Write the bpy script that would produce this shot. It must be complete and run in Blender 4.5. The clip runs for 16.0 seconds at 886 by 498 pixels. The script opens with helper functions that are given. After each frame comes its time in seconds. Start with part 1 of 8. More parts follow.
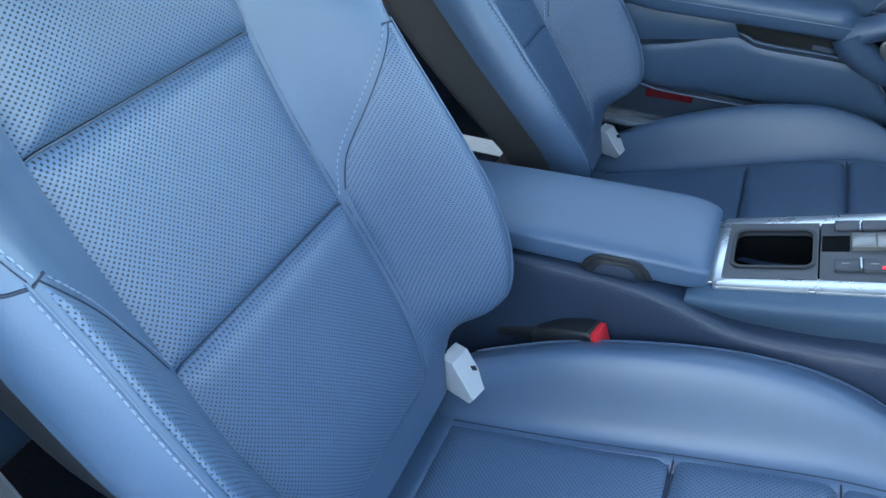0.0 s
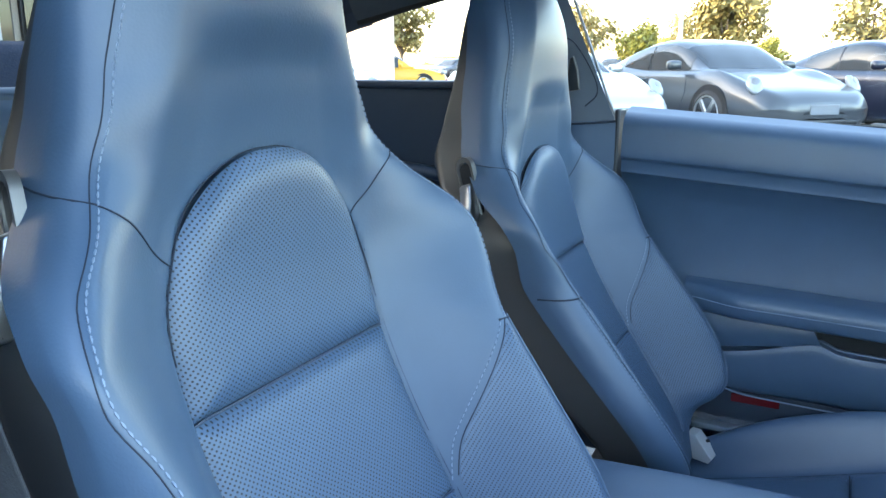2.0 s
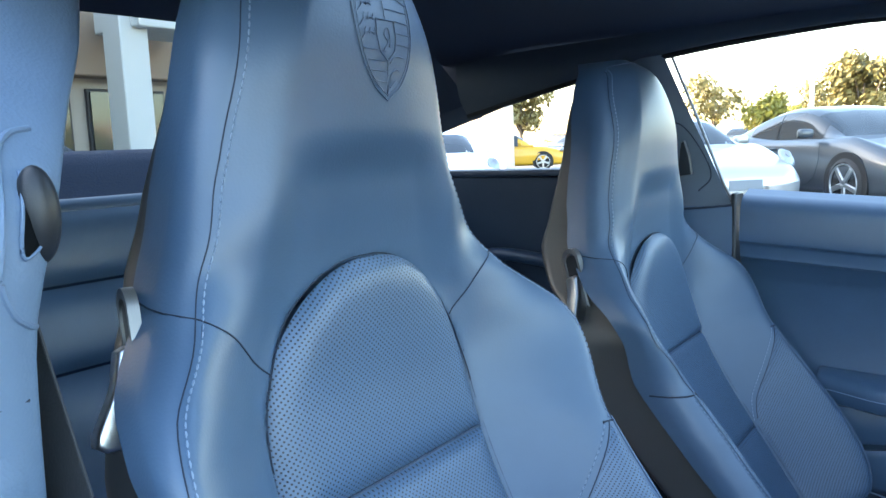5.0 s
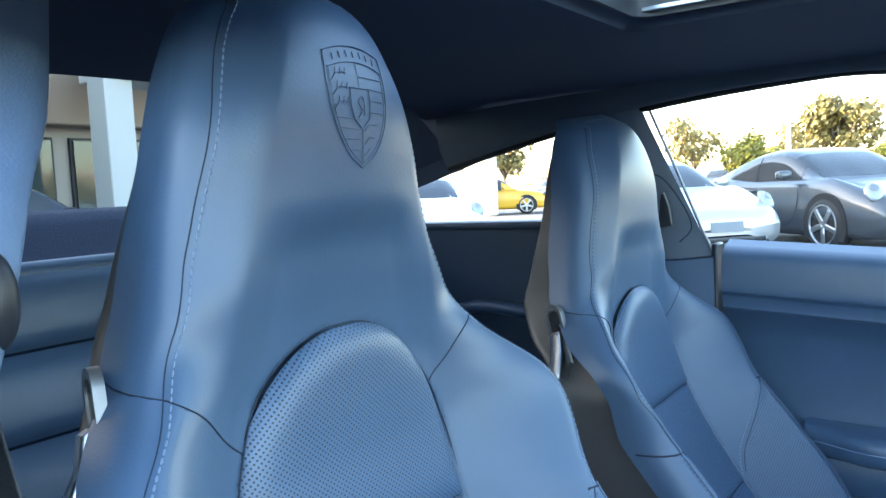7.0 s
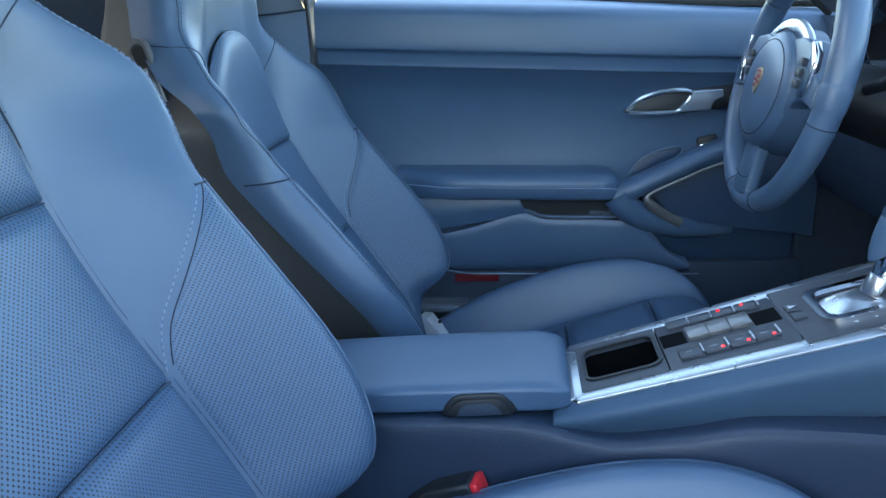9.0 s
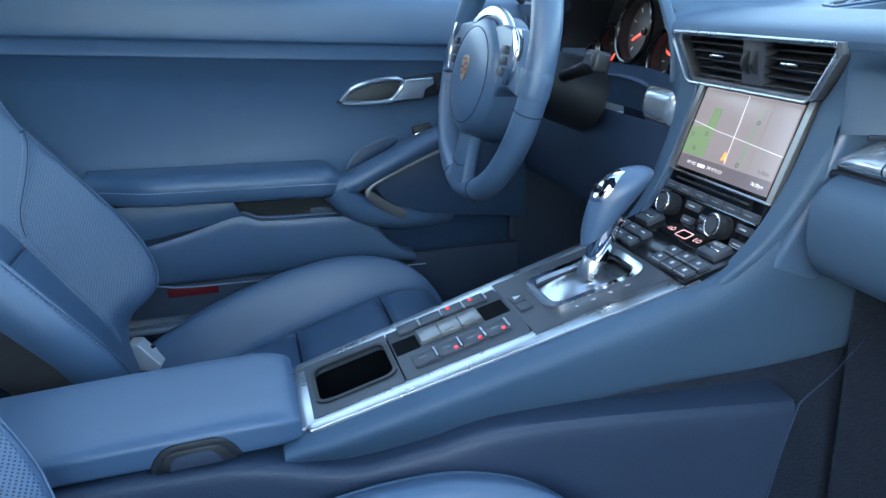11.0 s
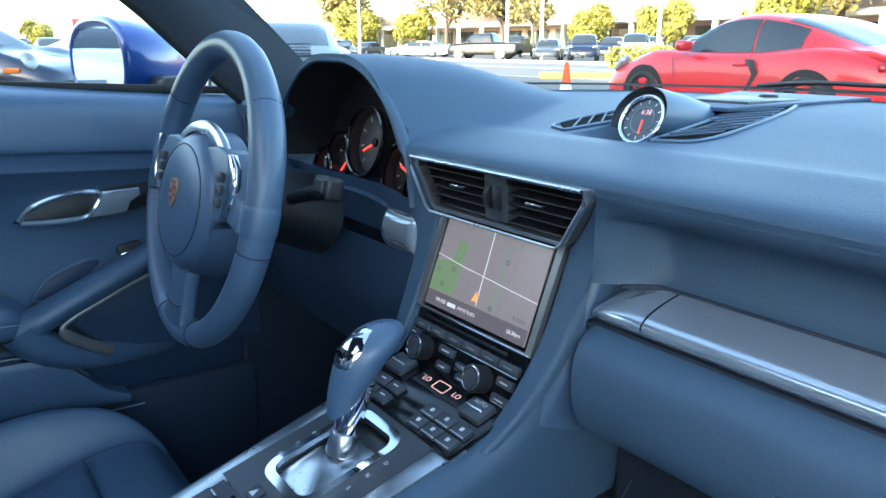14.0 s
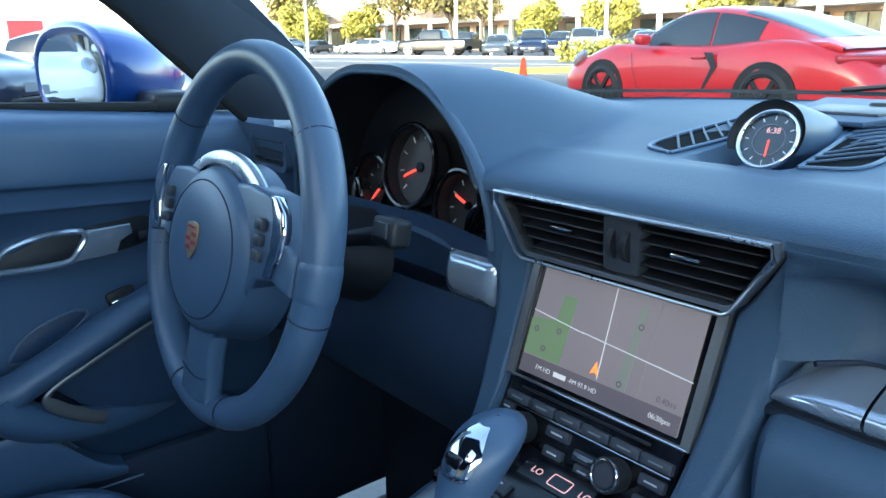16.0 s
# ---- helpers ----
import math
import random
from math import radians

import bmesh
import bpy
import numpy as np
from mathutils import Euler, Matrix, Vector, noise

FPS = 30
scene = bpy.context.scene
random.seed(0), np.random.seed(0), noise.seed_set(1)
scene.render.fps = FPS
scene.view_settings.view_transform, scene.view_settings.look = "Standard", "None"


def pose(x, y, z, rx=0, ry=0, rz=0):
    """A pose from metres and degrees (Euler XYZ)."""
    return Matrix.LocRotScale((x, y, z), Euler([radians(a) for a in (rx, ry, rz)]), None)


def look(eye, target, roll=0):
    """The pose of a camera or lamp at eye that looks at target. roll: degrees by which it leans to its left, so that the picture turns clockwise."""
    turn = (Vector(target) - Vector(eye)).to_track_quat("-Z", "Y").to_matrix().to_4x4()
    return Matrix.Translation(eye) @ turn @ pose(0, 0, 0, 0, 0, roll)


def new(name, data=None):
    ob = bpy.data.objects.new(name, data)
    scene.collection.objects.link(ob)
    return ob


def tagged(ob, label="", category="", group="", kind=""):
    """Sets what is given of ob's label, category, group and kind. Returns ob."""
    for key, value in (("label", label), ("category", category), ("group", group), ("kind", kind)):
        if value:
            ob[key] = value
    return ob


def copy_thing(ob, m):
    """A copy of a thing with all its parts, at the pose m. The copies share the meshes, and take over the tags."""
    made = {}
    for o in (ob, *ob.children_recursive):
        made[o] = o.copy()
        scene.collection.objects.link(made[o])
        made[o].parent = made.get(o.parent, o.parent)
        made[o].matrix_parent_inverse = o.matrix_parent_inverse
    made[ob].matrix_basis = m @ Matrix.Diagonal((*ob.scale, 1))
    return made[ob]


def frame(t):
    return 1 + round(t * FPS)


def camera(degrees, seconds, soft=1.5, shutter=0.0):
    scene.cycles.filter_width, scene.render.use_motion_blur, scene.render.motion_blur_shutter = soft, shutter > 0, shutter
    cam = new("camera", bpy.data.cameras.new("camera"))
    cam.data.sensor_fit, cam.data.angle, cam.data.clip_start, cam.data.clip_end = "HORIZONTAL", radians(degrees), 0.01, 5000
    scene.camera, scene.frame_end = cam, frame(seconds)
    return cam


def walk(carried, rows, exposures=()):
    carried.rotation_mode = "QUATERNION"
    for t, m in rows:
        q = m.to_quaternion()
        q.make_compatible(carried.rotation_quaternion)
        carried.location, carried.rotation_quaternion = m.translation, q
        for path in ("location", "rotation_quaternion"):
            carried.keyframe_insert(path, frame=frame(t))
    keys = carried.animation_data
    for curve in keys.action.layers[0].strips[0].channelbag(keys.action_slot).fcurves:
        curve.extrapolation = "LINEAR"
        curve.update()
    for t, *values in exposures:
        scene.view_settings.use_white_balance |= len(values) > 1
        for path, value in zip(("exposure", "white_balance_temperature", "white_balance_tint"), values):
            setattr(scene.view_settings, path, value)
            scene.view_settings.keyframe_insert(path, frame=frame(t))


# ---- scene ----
cam = camera(60.3, 16.0)
PATH = [
    (0, (0.3, -0.744, 0.995), (-0.314, 0.742, -0.195), 0.5),
    (0.5, (0.282, -0.731, 0.917), (-0.489, 0.9, 0.056), -1.5),
    (1, (0.285, -0.767, 0.929), (-0.528, 0.958, 0.326), -0.5),
    (1.5, (0.279, -0.788, 0.97), (-0.544, 0.953, 0.43), 0.1),
    (2, (0.268, -0.811, 0.994), (-0.619, 0.919, 0.525), -0.0),
    (2.5, (0.277, -0.83, 1.001), (-0.677, 0.872, 0.564), 0.3),
    (3, (0.287, -0.833, 0.99), (-0.711, 0.85, 0.574), 0.2),
    (3.5, (0.3, -0.828, 0.984), (-0.747, 0.83, 0.592), -0.4),
    (4, (0.297, -0.826, 0.982), (-0.794, 0.808, 0.608), -0.9),
    (4.5, (0.287, -0.809, 1.0), (-0.862, 0.796, 0.677), -1.8),
    (6.8, (0.289, -0.786, 1.034), (-0.878, 0.831, 0.885), -3.1),
    (7, (0.286, -0.784, 1.035), (-0.859, 0.848, 0.88), -2.9),
    (7.5, (0.266, -0.78, 1.012), (-0.651, 0.989, 0.841), -2.6),
    (8, (0.265, -0.782, 0.981), (-0.402, 1.085, 0.717), -2.2),
    (8.5, (0.28, -0.79, 0.92), (-0.166, 1.108, 0.474), -2.4),
    (9, (0.269, -0.77, 0.878), (0.068, 1.13, 0.287), -2.7),
    (9.2, (0.272, -0.769, 0.875), (0.141, 1.127, 0.25), -2.4),
    (11.3, (0.301, -0.667, 0.871), (0.857, 1.146, 0.235), -1.5),
    (11.5, (0.311, -0.657, 0.874), (0.909, 1.146, 0.25), -1.5),
    (12, (0.318, -0.637, 0.878), (1.064, 1.125, 0.297), -0.6),
    (12.5, (0.319, -0.604, 0.877), (1.229, 1.092, 0.33), 0.4),
    (13, (0.324, -0.581, 0.888), (1.319, 1.07, 0.357), 0.4),
    (13.5, (0.338, -0.571, 0.918), (1.39, 1.049, 0.401), 0.2),
    (14, (0.354, -0.552, 0.932), (1.465, 1.03, 0.419), 0.0),
    (14.5, (0.365, -0.528, 0.946), (1.532, 1.013, 0.433), -0.4),
    (15, (0.37, -0.51, 0.958), (1.576, 1.007, 0.463), -1.0),
    (15.5, (0.359, -0.445, 0.949), (1.588, 1.05, 0.448), -1.1),
    (16, (0.349, -0.352, 0.944), (1.554, 1.156, 0.422), -0.9),
]
EXPOSURES = [(0.0, 3.12, 7200, 10), (1.0, 3.05, 7150, 10), (3.5, 2.68, 6850, 11), (7.0, 2.85, 6620, 10), (8.0, 2.69, 6520, 10), (9.2, 2.78, 6550, 9), (11.3, 3.0, 6550, 7), (12.5, 2.9, 6450, 6), (14.5, 2.32, 6200, 5), (16.0, 2.2, 6000, 5)]
walk(cam, [(t, look(eye, target, roll)) for t, eye, target, roll in PATH], EXPOSURES)

# ---- light ----
world = bpy.data.worlds.new("world")
scene.world = world
world.use_nodes = True
wn = world.node_tree.nodes
sky = wn.new("ShaderNodeTexSky")
sky.sky_type = "NISHITA"
sky.sun_disc = False
SUN_EL, SUN_AZ = 13.0, 197.0  # height above the horizon, direction the light comes from (degrees from +x towards +y)
sky.sun_elevation = radians(SUN_EL)
sky.sun_rotation = radians(90.0 - SUN_AZ)
sky.dust_density = 1.5
wn["Background"].inputs[1].default_value = 0.30
world.node_tree.links.new(sky.outputs[0], wn["Background"].inputs[0])
sun_data = bpy.data.lights.new("sun", "SUN")
sun_data.energy, sun_data.angle, sun_data.color = 5.0, radians(0.6), (1.0, 0.90, 0.74)
sun = new("sun", sun_data)
sx, sy, sz = (math.cos(radians(SUN_AZ)) * math.cos(radians(SUN_EL)), math.sin(radians(SUN_AZ)) * math.cos(radians(SUN_EL)), math.sin(radians(SUN_EL)))
sun.matrix_world = look((sx * 20, sy * 20, sz * 20), (0, 0, 0))


# ---- materials ----
def material(name, color, rough=0.5, metal=0.0, grain=0.0, grain_size=0.001, vary=0.08, vary_size=0.05, spec=0.5, coat=0.0, pattern="noise"):
    """Principled surface with two scales of variation: fine relief of grain metres height, and wide tone and gloss drift."""
    m = bpy.data.materials.new(name)
    m.use_nodes = True
    n, l = m.node_tree.nodes, m.node_tree.links
    b = n["Principled BSDF"]
    b.inputs["Roughness"].default_value, b.inputs["Metallic"].default_value = rough, metal
    b.inputs["Specular IOR Level"].default_value = spec
    b.inputs["Coat Weight"].default_value = coat
    b.inputs["Coat Roughness"].default_value = 0.04
    b.inputs["Base Color"].default_value = (*color, 1)
    co = n.new("ShaderNodeTexCoord")
    if vary:
        t = n.new("ShaderNodeTexNoise")
        t.inputs["Scale"].default_value, t.inputs["Detail"].default_value = 1 / vary_size, 5
        l.new(co.outputs["Object"], t.inputs["Vector"])
        mix = n.new("ShaderNodeMix")
        mix.data_type = "RGBA"
        mix.inputs[6].default_value = (*[c * (1 - vary) for c in color], 1)
        mix.inputs[7].default_value = (*[min(1, c * (1 + vary)) for c in color], 1)
        l.new(t.outputs["Fac"], mix.inputs[0])
        l.new(mix.outputs[2], b.inputs["Base Color"])
        r = n.new("ShaderNodeMapRange")
        r.inputs["To Min"].default_value, r.inputs["To Max"].default_value = max(0.02, rough * (1 - vary * 1.2)), min(1, rough * (1 + vary * 1.2))
        l.new(t.outputs["Fac"], r.inputs["Value"])
        l.new(r.outputs["Result"], b.inputs["Roughness"])
    if grain:
        g = n.new("ShaderNodeTexVoronoi" if pattern == "cells" else "ShaderNodeTexNoise")
        g.inputs["Scale"].default_value = 1 / grain_size
        l.new(co.outputs["Object"], g.inputs["Vector"])
        bump = n.new("ShaderNodeBump")
        bump.inputs["Distance"].default_value, bump.inputs["Strength"].default_value = grain, 0.6
        l.new(g.outputs["Distance" if pattern == "cells" else "Fac"], bump.inputs["Height"])
        l.new(bump.outputs["Normal"], b.inputs["Normal"])
    return m


def perforate(m, pitch, radius, dark):
    """Punched round holes on a diagonal grid over the leather, laid out on the panel's own surface in metres."""
    n, l = m.node_tree.nodes, m.node_tree.links
    b = n["Principled BSDF"]
    uv = n.new("ShaderNodeUVMap")
    turn = n.new("ShaderNodeMapping")
    turn.inputs["Rotation"].default_value = (0, 0, radians(45))
    turn.inputs["Scale"].default_value = (1 / pitch, 1 / pitch, 1)
    fr = n.new("ShaderNodeVectorMath")
    fr.operation = "FRACTION"
    sub = n.new("ShaderNodeVectorMath")
    sub.operation = "SUBTRACT"
    sub.inputs[1].default_value = (0.5, 0.5, 0)
    ln = n.new("ShaderNodeVectorMath")
    ln.operation = "LENGTH"
    rng = n.new("ShaderNodeMapRange")
    rng.interpolation_type = "SMOOTHSTEP"
    rng.inputs["From Min"].default_value, rng.inputs["From Max"].default_value = radius / pitch * 0.75, radius / pitch * 1.25
    l.new(uv.outputs[0], turn.inputs["Vector"])
    l.new(turn.outputs[0], fr.inputs[0])
    l.new(fr.outputs[0], sub.inputs[0])
    l.new(sub.outputs[0], ln.inputs[0])
    l.new(ln.outputs["Value"], rng.inputs["Value"])
    old = b.inputs["Base Color"].links[0].from_socket
    mix = n.new("ShaderNodeMix")
    mix.data_type = "RGBA"
    mix.inputs[6].default_value = (*dark, 1)
    l.new(rng.outputs["Result"], mix.inputs[0])
    l.new(old, mix.inputs[7])
    l.new(mix.outputs[2], b.inputs["Base Color"])
    bump = n.new("ShaderNodeBump")
    bump.inputs["Distance"].default_value, bump.inputs["Strength"].default_value = 0.0008, 0.8
    l.new(rng.outputs["Result"], bump.inputs["Height"])
    if b.inputs["Normal"].links:
        l.new(b.inputs["Normal"].links[0].from_socket, bump.inputs["Normal"])
    l.new(bump.outputs["Normal"], b.inputs["Normal"])
    return m


def glow(name, color, strength, base=1.0):
    m = bpy.data.materials.new(name)
    m.use_nodes = True
    b = m.node_tree.nodes["Principled BSDF"]
    b.inputs["Base Color"].default_value = (*(base * c for c in color), 1)
    b.inputs["Emission Color"].default_value = (*color, 1)
    b.inputs["Emission Strength"].default_value = strength
    b.inputs["Roughness"].default_value = 0.2
    return m


def glass(name, tint, gloss=0.05):
    """Thin clear pane: see-through, with a weak mirror image."""
    m = bpy.data.materials.new(name)
    m.use_nodes = True
    n, l = m.node_tree.nodes, m.node_tree.links
    n.remove(n["Principled BSDF"])
    clear, shine, mix = n.new("ShaderNodeBsdfTransparent"), n.new("ShaderNodeBsdfGlossy"), n.new("ShaderNodeMixShader")
    clear.inputs["Color"].default_value = (*tint, 1)
    shine.inputs["Roughness"].default_value = 0.02
    mix.inputs[0].default_value = gloss
    l.new(clear.outputs[0], mix.inputs[1])
    l.new(shine.outputs[0], mix.inputs[2])
    l.new(mix.outputs[0], n["Material Output"].inputs["Surface"])
    return m


BLUE = (0.062, 0.113, 0.190)
LEATHER = material("blue_leather", BLUE, 0.40, spec=0.75, grain=0.00012, grain_size=0.0022, vary=0.10, vary_size=0.06, pattern="cells")
# same leather, a fifth lighter: light on the panels put into the colour
LIT_BLUE = tuple(1.2 * c for c in BLUE)
PERF = perforate(material("lit_perforated_leather", LIT_BLUE, 0.42, spec=0.85, grain=0.0001, grain_size=0.002, vary=0.10, vary_size=0.06, pattern="cells"), 0.0037, 0.00088, (0.005, 0.009, 0.018))
PERF_FINE = perforate(material("lit_finely_perforated_leather", LIT_BLUE, 0.42, spec=0.85, grain=0.0001, grain_size=0.002, vary=0.10, vary_size=0.06, pattern="cells"), 0.0033, 0.00074, (0.006, 0.011, 0.022))
DASH = material("matt_blue_dash_leather", (0.048, 0.091, 0.147), 0.52, spec=0.40, grain=0.0003, grain_size=0.0016, vary=0.10, vary_size=0.08, pattern="cells")
EMBOSS = material("pressed_leather", (0.058, 0.106, 0.180), 0.36, spec=1.0, vary=0.08)
SATIN_GREY = material("satin_grey_metal", (0.24, 0.24, 0.24), 0.32, metal=0.6, vary=0.06)
# blue trim darkened in its colour, for shade low in the cabin
SHADED_TRIM = material("shaded_navy_trim", (0.020, 0.037, 0.070), 0.5, grain=0.0004, grain_size=0.002, vary=0.10, pattern="cells")
SATIN_SILVER = material("satin_silver_trim", (0.36, 0.38, 0.40), 0.30, metal=0.8, vary=0.06)
# near-black for black parts, and for the shade in openings drawn flat
SLOT_DARK = material("dark_slot", (0.003, 0.004, 0.005), 0.9, spec=0.1, vary=0.02)
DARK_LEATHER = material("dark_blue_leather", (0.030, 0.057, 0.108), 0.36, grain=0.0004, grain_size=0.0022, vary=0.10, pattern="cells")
PLASTIC = material("blue_plastic", (0.058, 0.095, 0.155), 0.5, grain=0.0003, grain_size=0.0012, vary=0.08)
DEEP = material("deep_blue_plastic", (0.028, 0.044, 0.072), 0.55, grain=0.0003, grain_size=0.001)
BLACK = material("black_plastic", (0.016, 0.018, 0.022), 0.42, grain=0.0002, grain_size=0.001)
GLOSS_BLACK = material("gloss_black", (0.006, 0.006, 0.008), 0.12, vary=0.03)
HEADLINER = material("dark_headliner", (0.045, 0.058, 0.090), 0.95, grain=0.0008, grain_size=0.0015, vary=0.2, vary_size=0.12)
CARPET = material("blue_carpet", (0.016, 0.034, 0.075), 0.95, grain=0.003, grain_size=0.003, vary=0.35, vary_size=0.006)
SHELL = material("grey_shell", (0.066, 0.068, 0.072), 0.40, grain=0.0002, grain_size=0.0008, vary=0.05)
SILVER = material("satin_aluminium", (0.55, 0.57, 0.60), 0.28, metal=1.0, grain=0.0001, grain_size=0.0006, vary=0.08, vary_size=0.02)
PALE_SILVER = material("pale_silver_plastic", (0.62, 0.63, 0.64), 0.32, metal=0.15, vary=0.06)
SILVER_PAINT = material("silver_trim_paint", (0.44, 0.51, 0.58), 0.15, metal=0.62, vary=0.06, coat=1.0)
CHROME = material("chrome", (0.80, 0.81, 0.83), 0.08, metal=1.0, vary=0.03)
STITCH = material("pale_thread", (0.22, 0.29, 0.40), 0.8, vary=0.1, vary_size=0.01)
SEAM = material("dark_seam", (0.016, 0.027, 0.050), 0.7, vary=0.1)
RED_PLASTIC = material("red_plastic", (0.75, 0.03, 0.04), 0.35, vary=0.05)
BELT = material("belt_webbing", (0.045, 0.048, 0.054), 0.9, grain=0.001, grain_size=0.002, vary=0.2, vary_size=0.004)
RUBBER = material("black_rubber", (0.012, 0.012, 0.013), 0.7, grain=0.0005, grain_size=0.003)
BUTTON = material("grey_blue_button", (0.048, 0.056, 0.070), 0.42, vary=0.06)
MARK = material("white_marking", (0.65, 0.67, 0.70), 0.5, vary=0.04)
GREY_MARK = material("grey_marking", (0.20, 0.22, 0.25), 0.5, vary=0.04)
GLASS = glass("window_glass", (0.97, 0.99, 0.98))
SCREEN_GLASS = glass("windscreen_glass", (0.71, 0.74, 0.74))
# tint added to hold light off the rear of the cabin
DIMMING_GLASS = glass("dimming_rear_glass", (0.38, 0.41, 0.42))
ROOF_GLASS = glass("tinted_roof_glass", (0.90, 0.92, 0.93), 0.05)
# darker copy of the blue carpet, standing in for footwell shade
SHADED_CARPET = material("shaded_carpet", (0.006, 0.0145, 0.032), 0.95, grain=0.003, grain_size=0.003, vary=0.35, vary_size=0.006)
PILLAR_GREY = material("grey_blue_trim", (0.115, 0.150, 0.195), 0.55, grain=0.0003, grain_size=0.0015, vary=0.08)
MIRROR = material("mirror", (0.86, 0.88, 0.90), 0.015, metal=1.0, vary=0.0)
BLUE_PAINT = material("blue_metallic_paint", (0.010, 0.056, 0.27), 0.25, metal=0.1, vary=0.05, coat=1.0)
LED_RED = glow("red_led", (1.0, 0.015, 0.02), 0.35)


# ---- mesh helpers ----
def flat_mesh(verts, faces, uvs=None):
    me = bpy.data.meshes.new("mesh")
    me.from_pydata([tuple(v) for v in verts], [], faces)
    if uvs is not None:
        lay = me.uv_layers.new(name="UVMap")
        for lp in me.loops:
            lay.data[lp.index].uv = uvs[lp.vertex_index]
    me.update()
    return me


def part(name, shape, mat, parent=None, label="", smooth=True, at=None):
    """One mesh object out of a bmesh or a mesh, under its thing where parent is given."""
    if isinstance(shape, bmesh.types.BMesh):
        me = bpy.data.meshes.new(name)
        bmesh.ops.recalc_face_normals(shape, faces=shape.faces)
        shape.to_mesh(me)
        shape.free()
    else:
        me = shape
    me.name = name
    me.materials.clear()
    me.materials.append(mat)
    if smooth:
        me.polygons.foreach_set("use_smooth", [True] * len(me.polygons))
        me.set_sharp_from_angle(angle=radians(42))
    ob = new(name, me)
    if at is not None:
        ob.matrix_basis = at
    if parent is not None:
        ob.parent = parent
    if label:
        ob["label"] = label
    return ob


def thing(name, label, category, group="", kind="", at=None):
    ob = tagged(new(name), label, category, group, kind)
    ob.empty_display_size = 0.05
    if at is not None:
        ob.matrix_basis = at
    return ob


def grid(f, nu, nv, close_u=False, close_v=False, uv=None, flip=False):
    """A sheet of (nu + 1) x (nv + 1) points f(a, b), a and b from 0 to 1."""
    cu, cv = (nu if close_u else nu + 1), (nv if close_v else nv + 1)
    verts = [f(i / nu, j / nv) for j in range(cv) for i in range(cu)]
    faces = []
    for j in range(nv):
        for i in range(nu):
            a, b = i, (i + 1) % cu
            c, d = j % cv, (j + 1) % cv
            q = (c * cu + a, c * cu + b, d * cu + b, d * cu + a)
            faces.append(q[::-1] if flip else q)
    uvs = None
    if uv:
        uvs = [uv(i / nu, j / nv) for j in range(cv) for i in range(cu)]
    return flat_mesh(verts, faces, uvs)


def rounded_box(sx, sy, sz, r=0.004, seg=2, m=None):
    bm = bmesh.new()
    bmesh.ops.create_cube(bm, size=1.0, matrix=Matrix.Diagonal((sx, sy, sz, 1)))
    if r:
        bmesh.ops.bevel(bm, geom=bm.edges[:], offset=min(r, 0.49 * min(sx, sy, sz)), segments=seg, profile=0.5, affect="EDGES")
    if m is not None:
        bm.transform(m)
    return bm


def cylinder(r1, r2, depth, seg=24, m=None, bevel=0.0):
    bm = bmesh.new()
    bmesh.ops.create_cone(bm, cap_ends=True, segments=seg, radius1=r1, radius2=r2, depth=depth)
    if bevel:
        rims = [e for e in bm.edges if any(len(f.verts) > 4 for f in e.link_faces)]
        bmesh.ops.bevel(bm, geom=rims, offset=bevel, segments=2, profile=0.5, affect="EDGES")
    if m is not None:
        bm.transform(m)
    return bm


def spline(keys, n):
    """n + 1 points through the key points, smoothed (Catmull-Rom)."""
    k = [Vector(p) for p in keys]
    k = [k[0] * 2 - k[1]] + k + [k[-1] * 2 - k[-2]]
    out = []
    m = len(k) - 3
    for i in range(n + 1):
        s = min(i / n * m, m - 1e-9)
        j, t = int(s), s - int(s)
        p0, p1, p2, p3 = k[j:j + 4]
        out.append(0.5 * ((2 * p1) + (p2 - p0) * t + (2 * p0 - 5 * p1 + 4 * p2 - p3) * t * t + (3 * p1 - p0 - 3 * p2 + p3) * t ** 3))
    return out


def tube(points, radius, seg=8, closed=False, flat=1.0, up=(0, 0, 1)):
    """A round bar along the points; radius may be a function of the way 0..1; flat squeezes it along the up direction."""
    pts = [Vector(p) for p in points]
    n = len(pts)
    up = Vector(up)
    verts, faces = [], []
    for i, p in enumerate(pts):
        a = pts[(i - 1) % n] if closed or i else p
        b = pts[(i + 1) % n] if closed or i < n - 1 else p
        t = (b - a).normalized()
        s = t.cross(up)
        s = s.normalized() if s.length > 1e-4 else t.orthogonal().normalized()
        w = s.cross(t)
        r = radius(i / max(1, n - 1)) if callable(radius) else radius
        for k in range(seg):
            c = 2 * math.pi * k / seg
            verts.append(p + s * (r * math.cos(c)) + w * (r * flat * math.sin(c)))
    for i in range(n if closed else n - 1):
        for k in range(seg):
            a, b = i * seg, ((i + 1) % n) * seg
            faces.append((a + k, a + (k + 1) % seg, b + (k + 1) % seg, b + k))
    if not closed:
        faces += [tuple(range(seg))[::-1], tuple((n - 1) * seg + k for k in range(seg))]
    return flat_mesh(verts, faces)


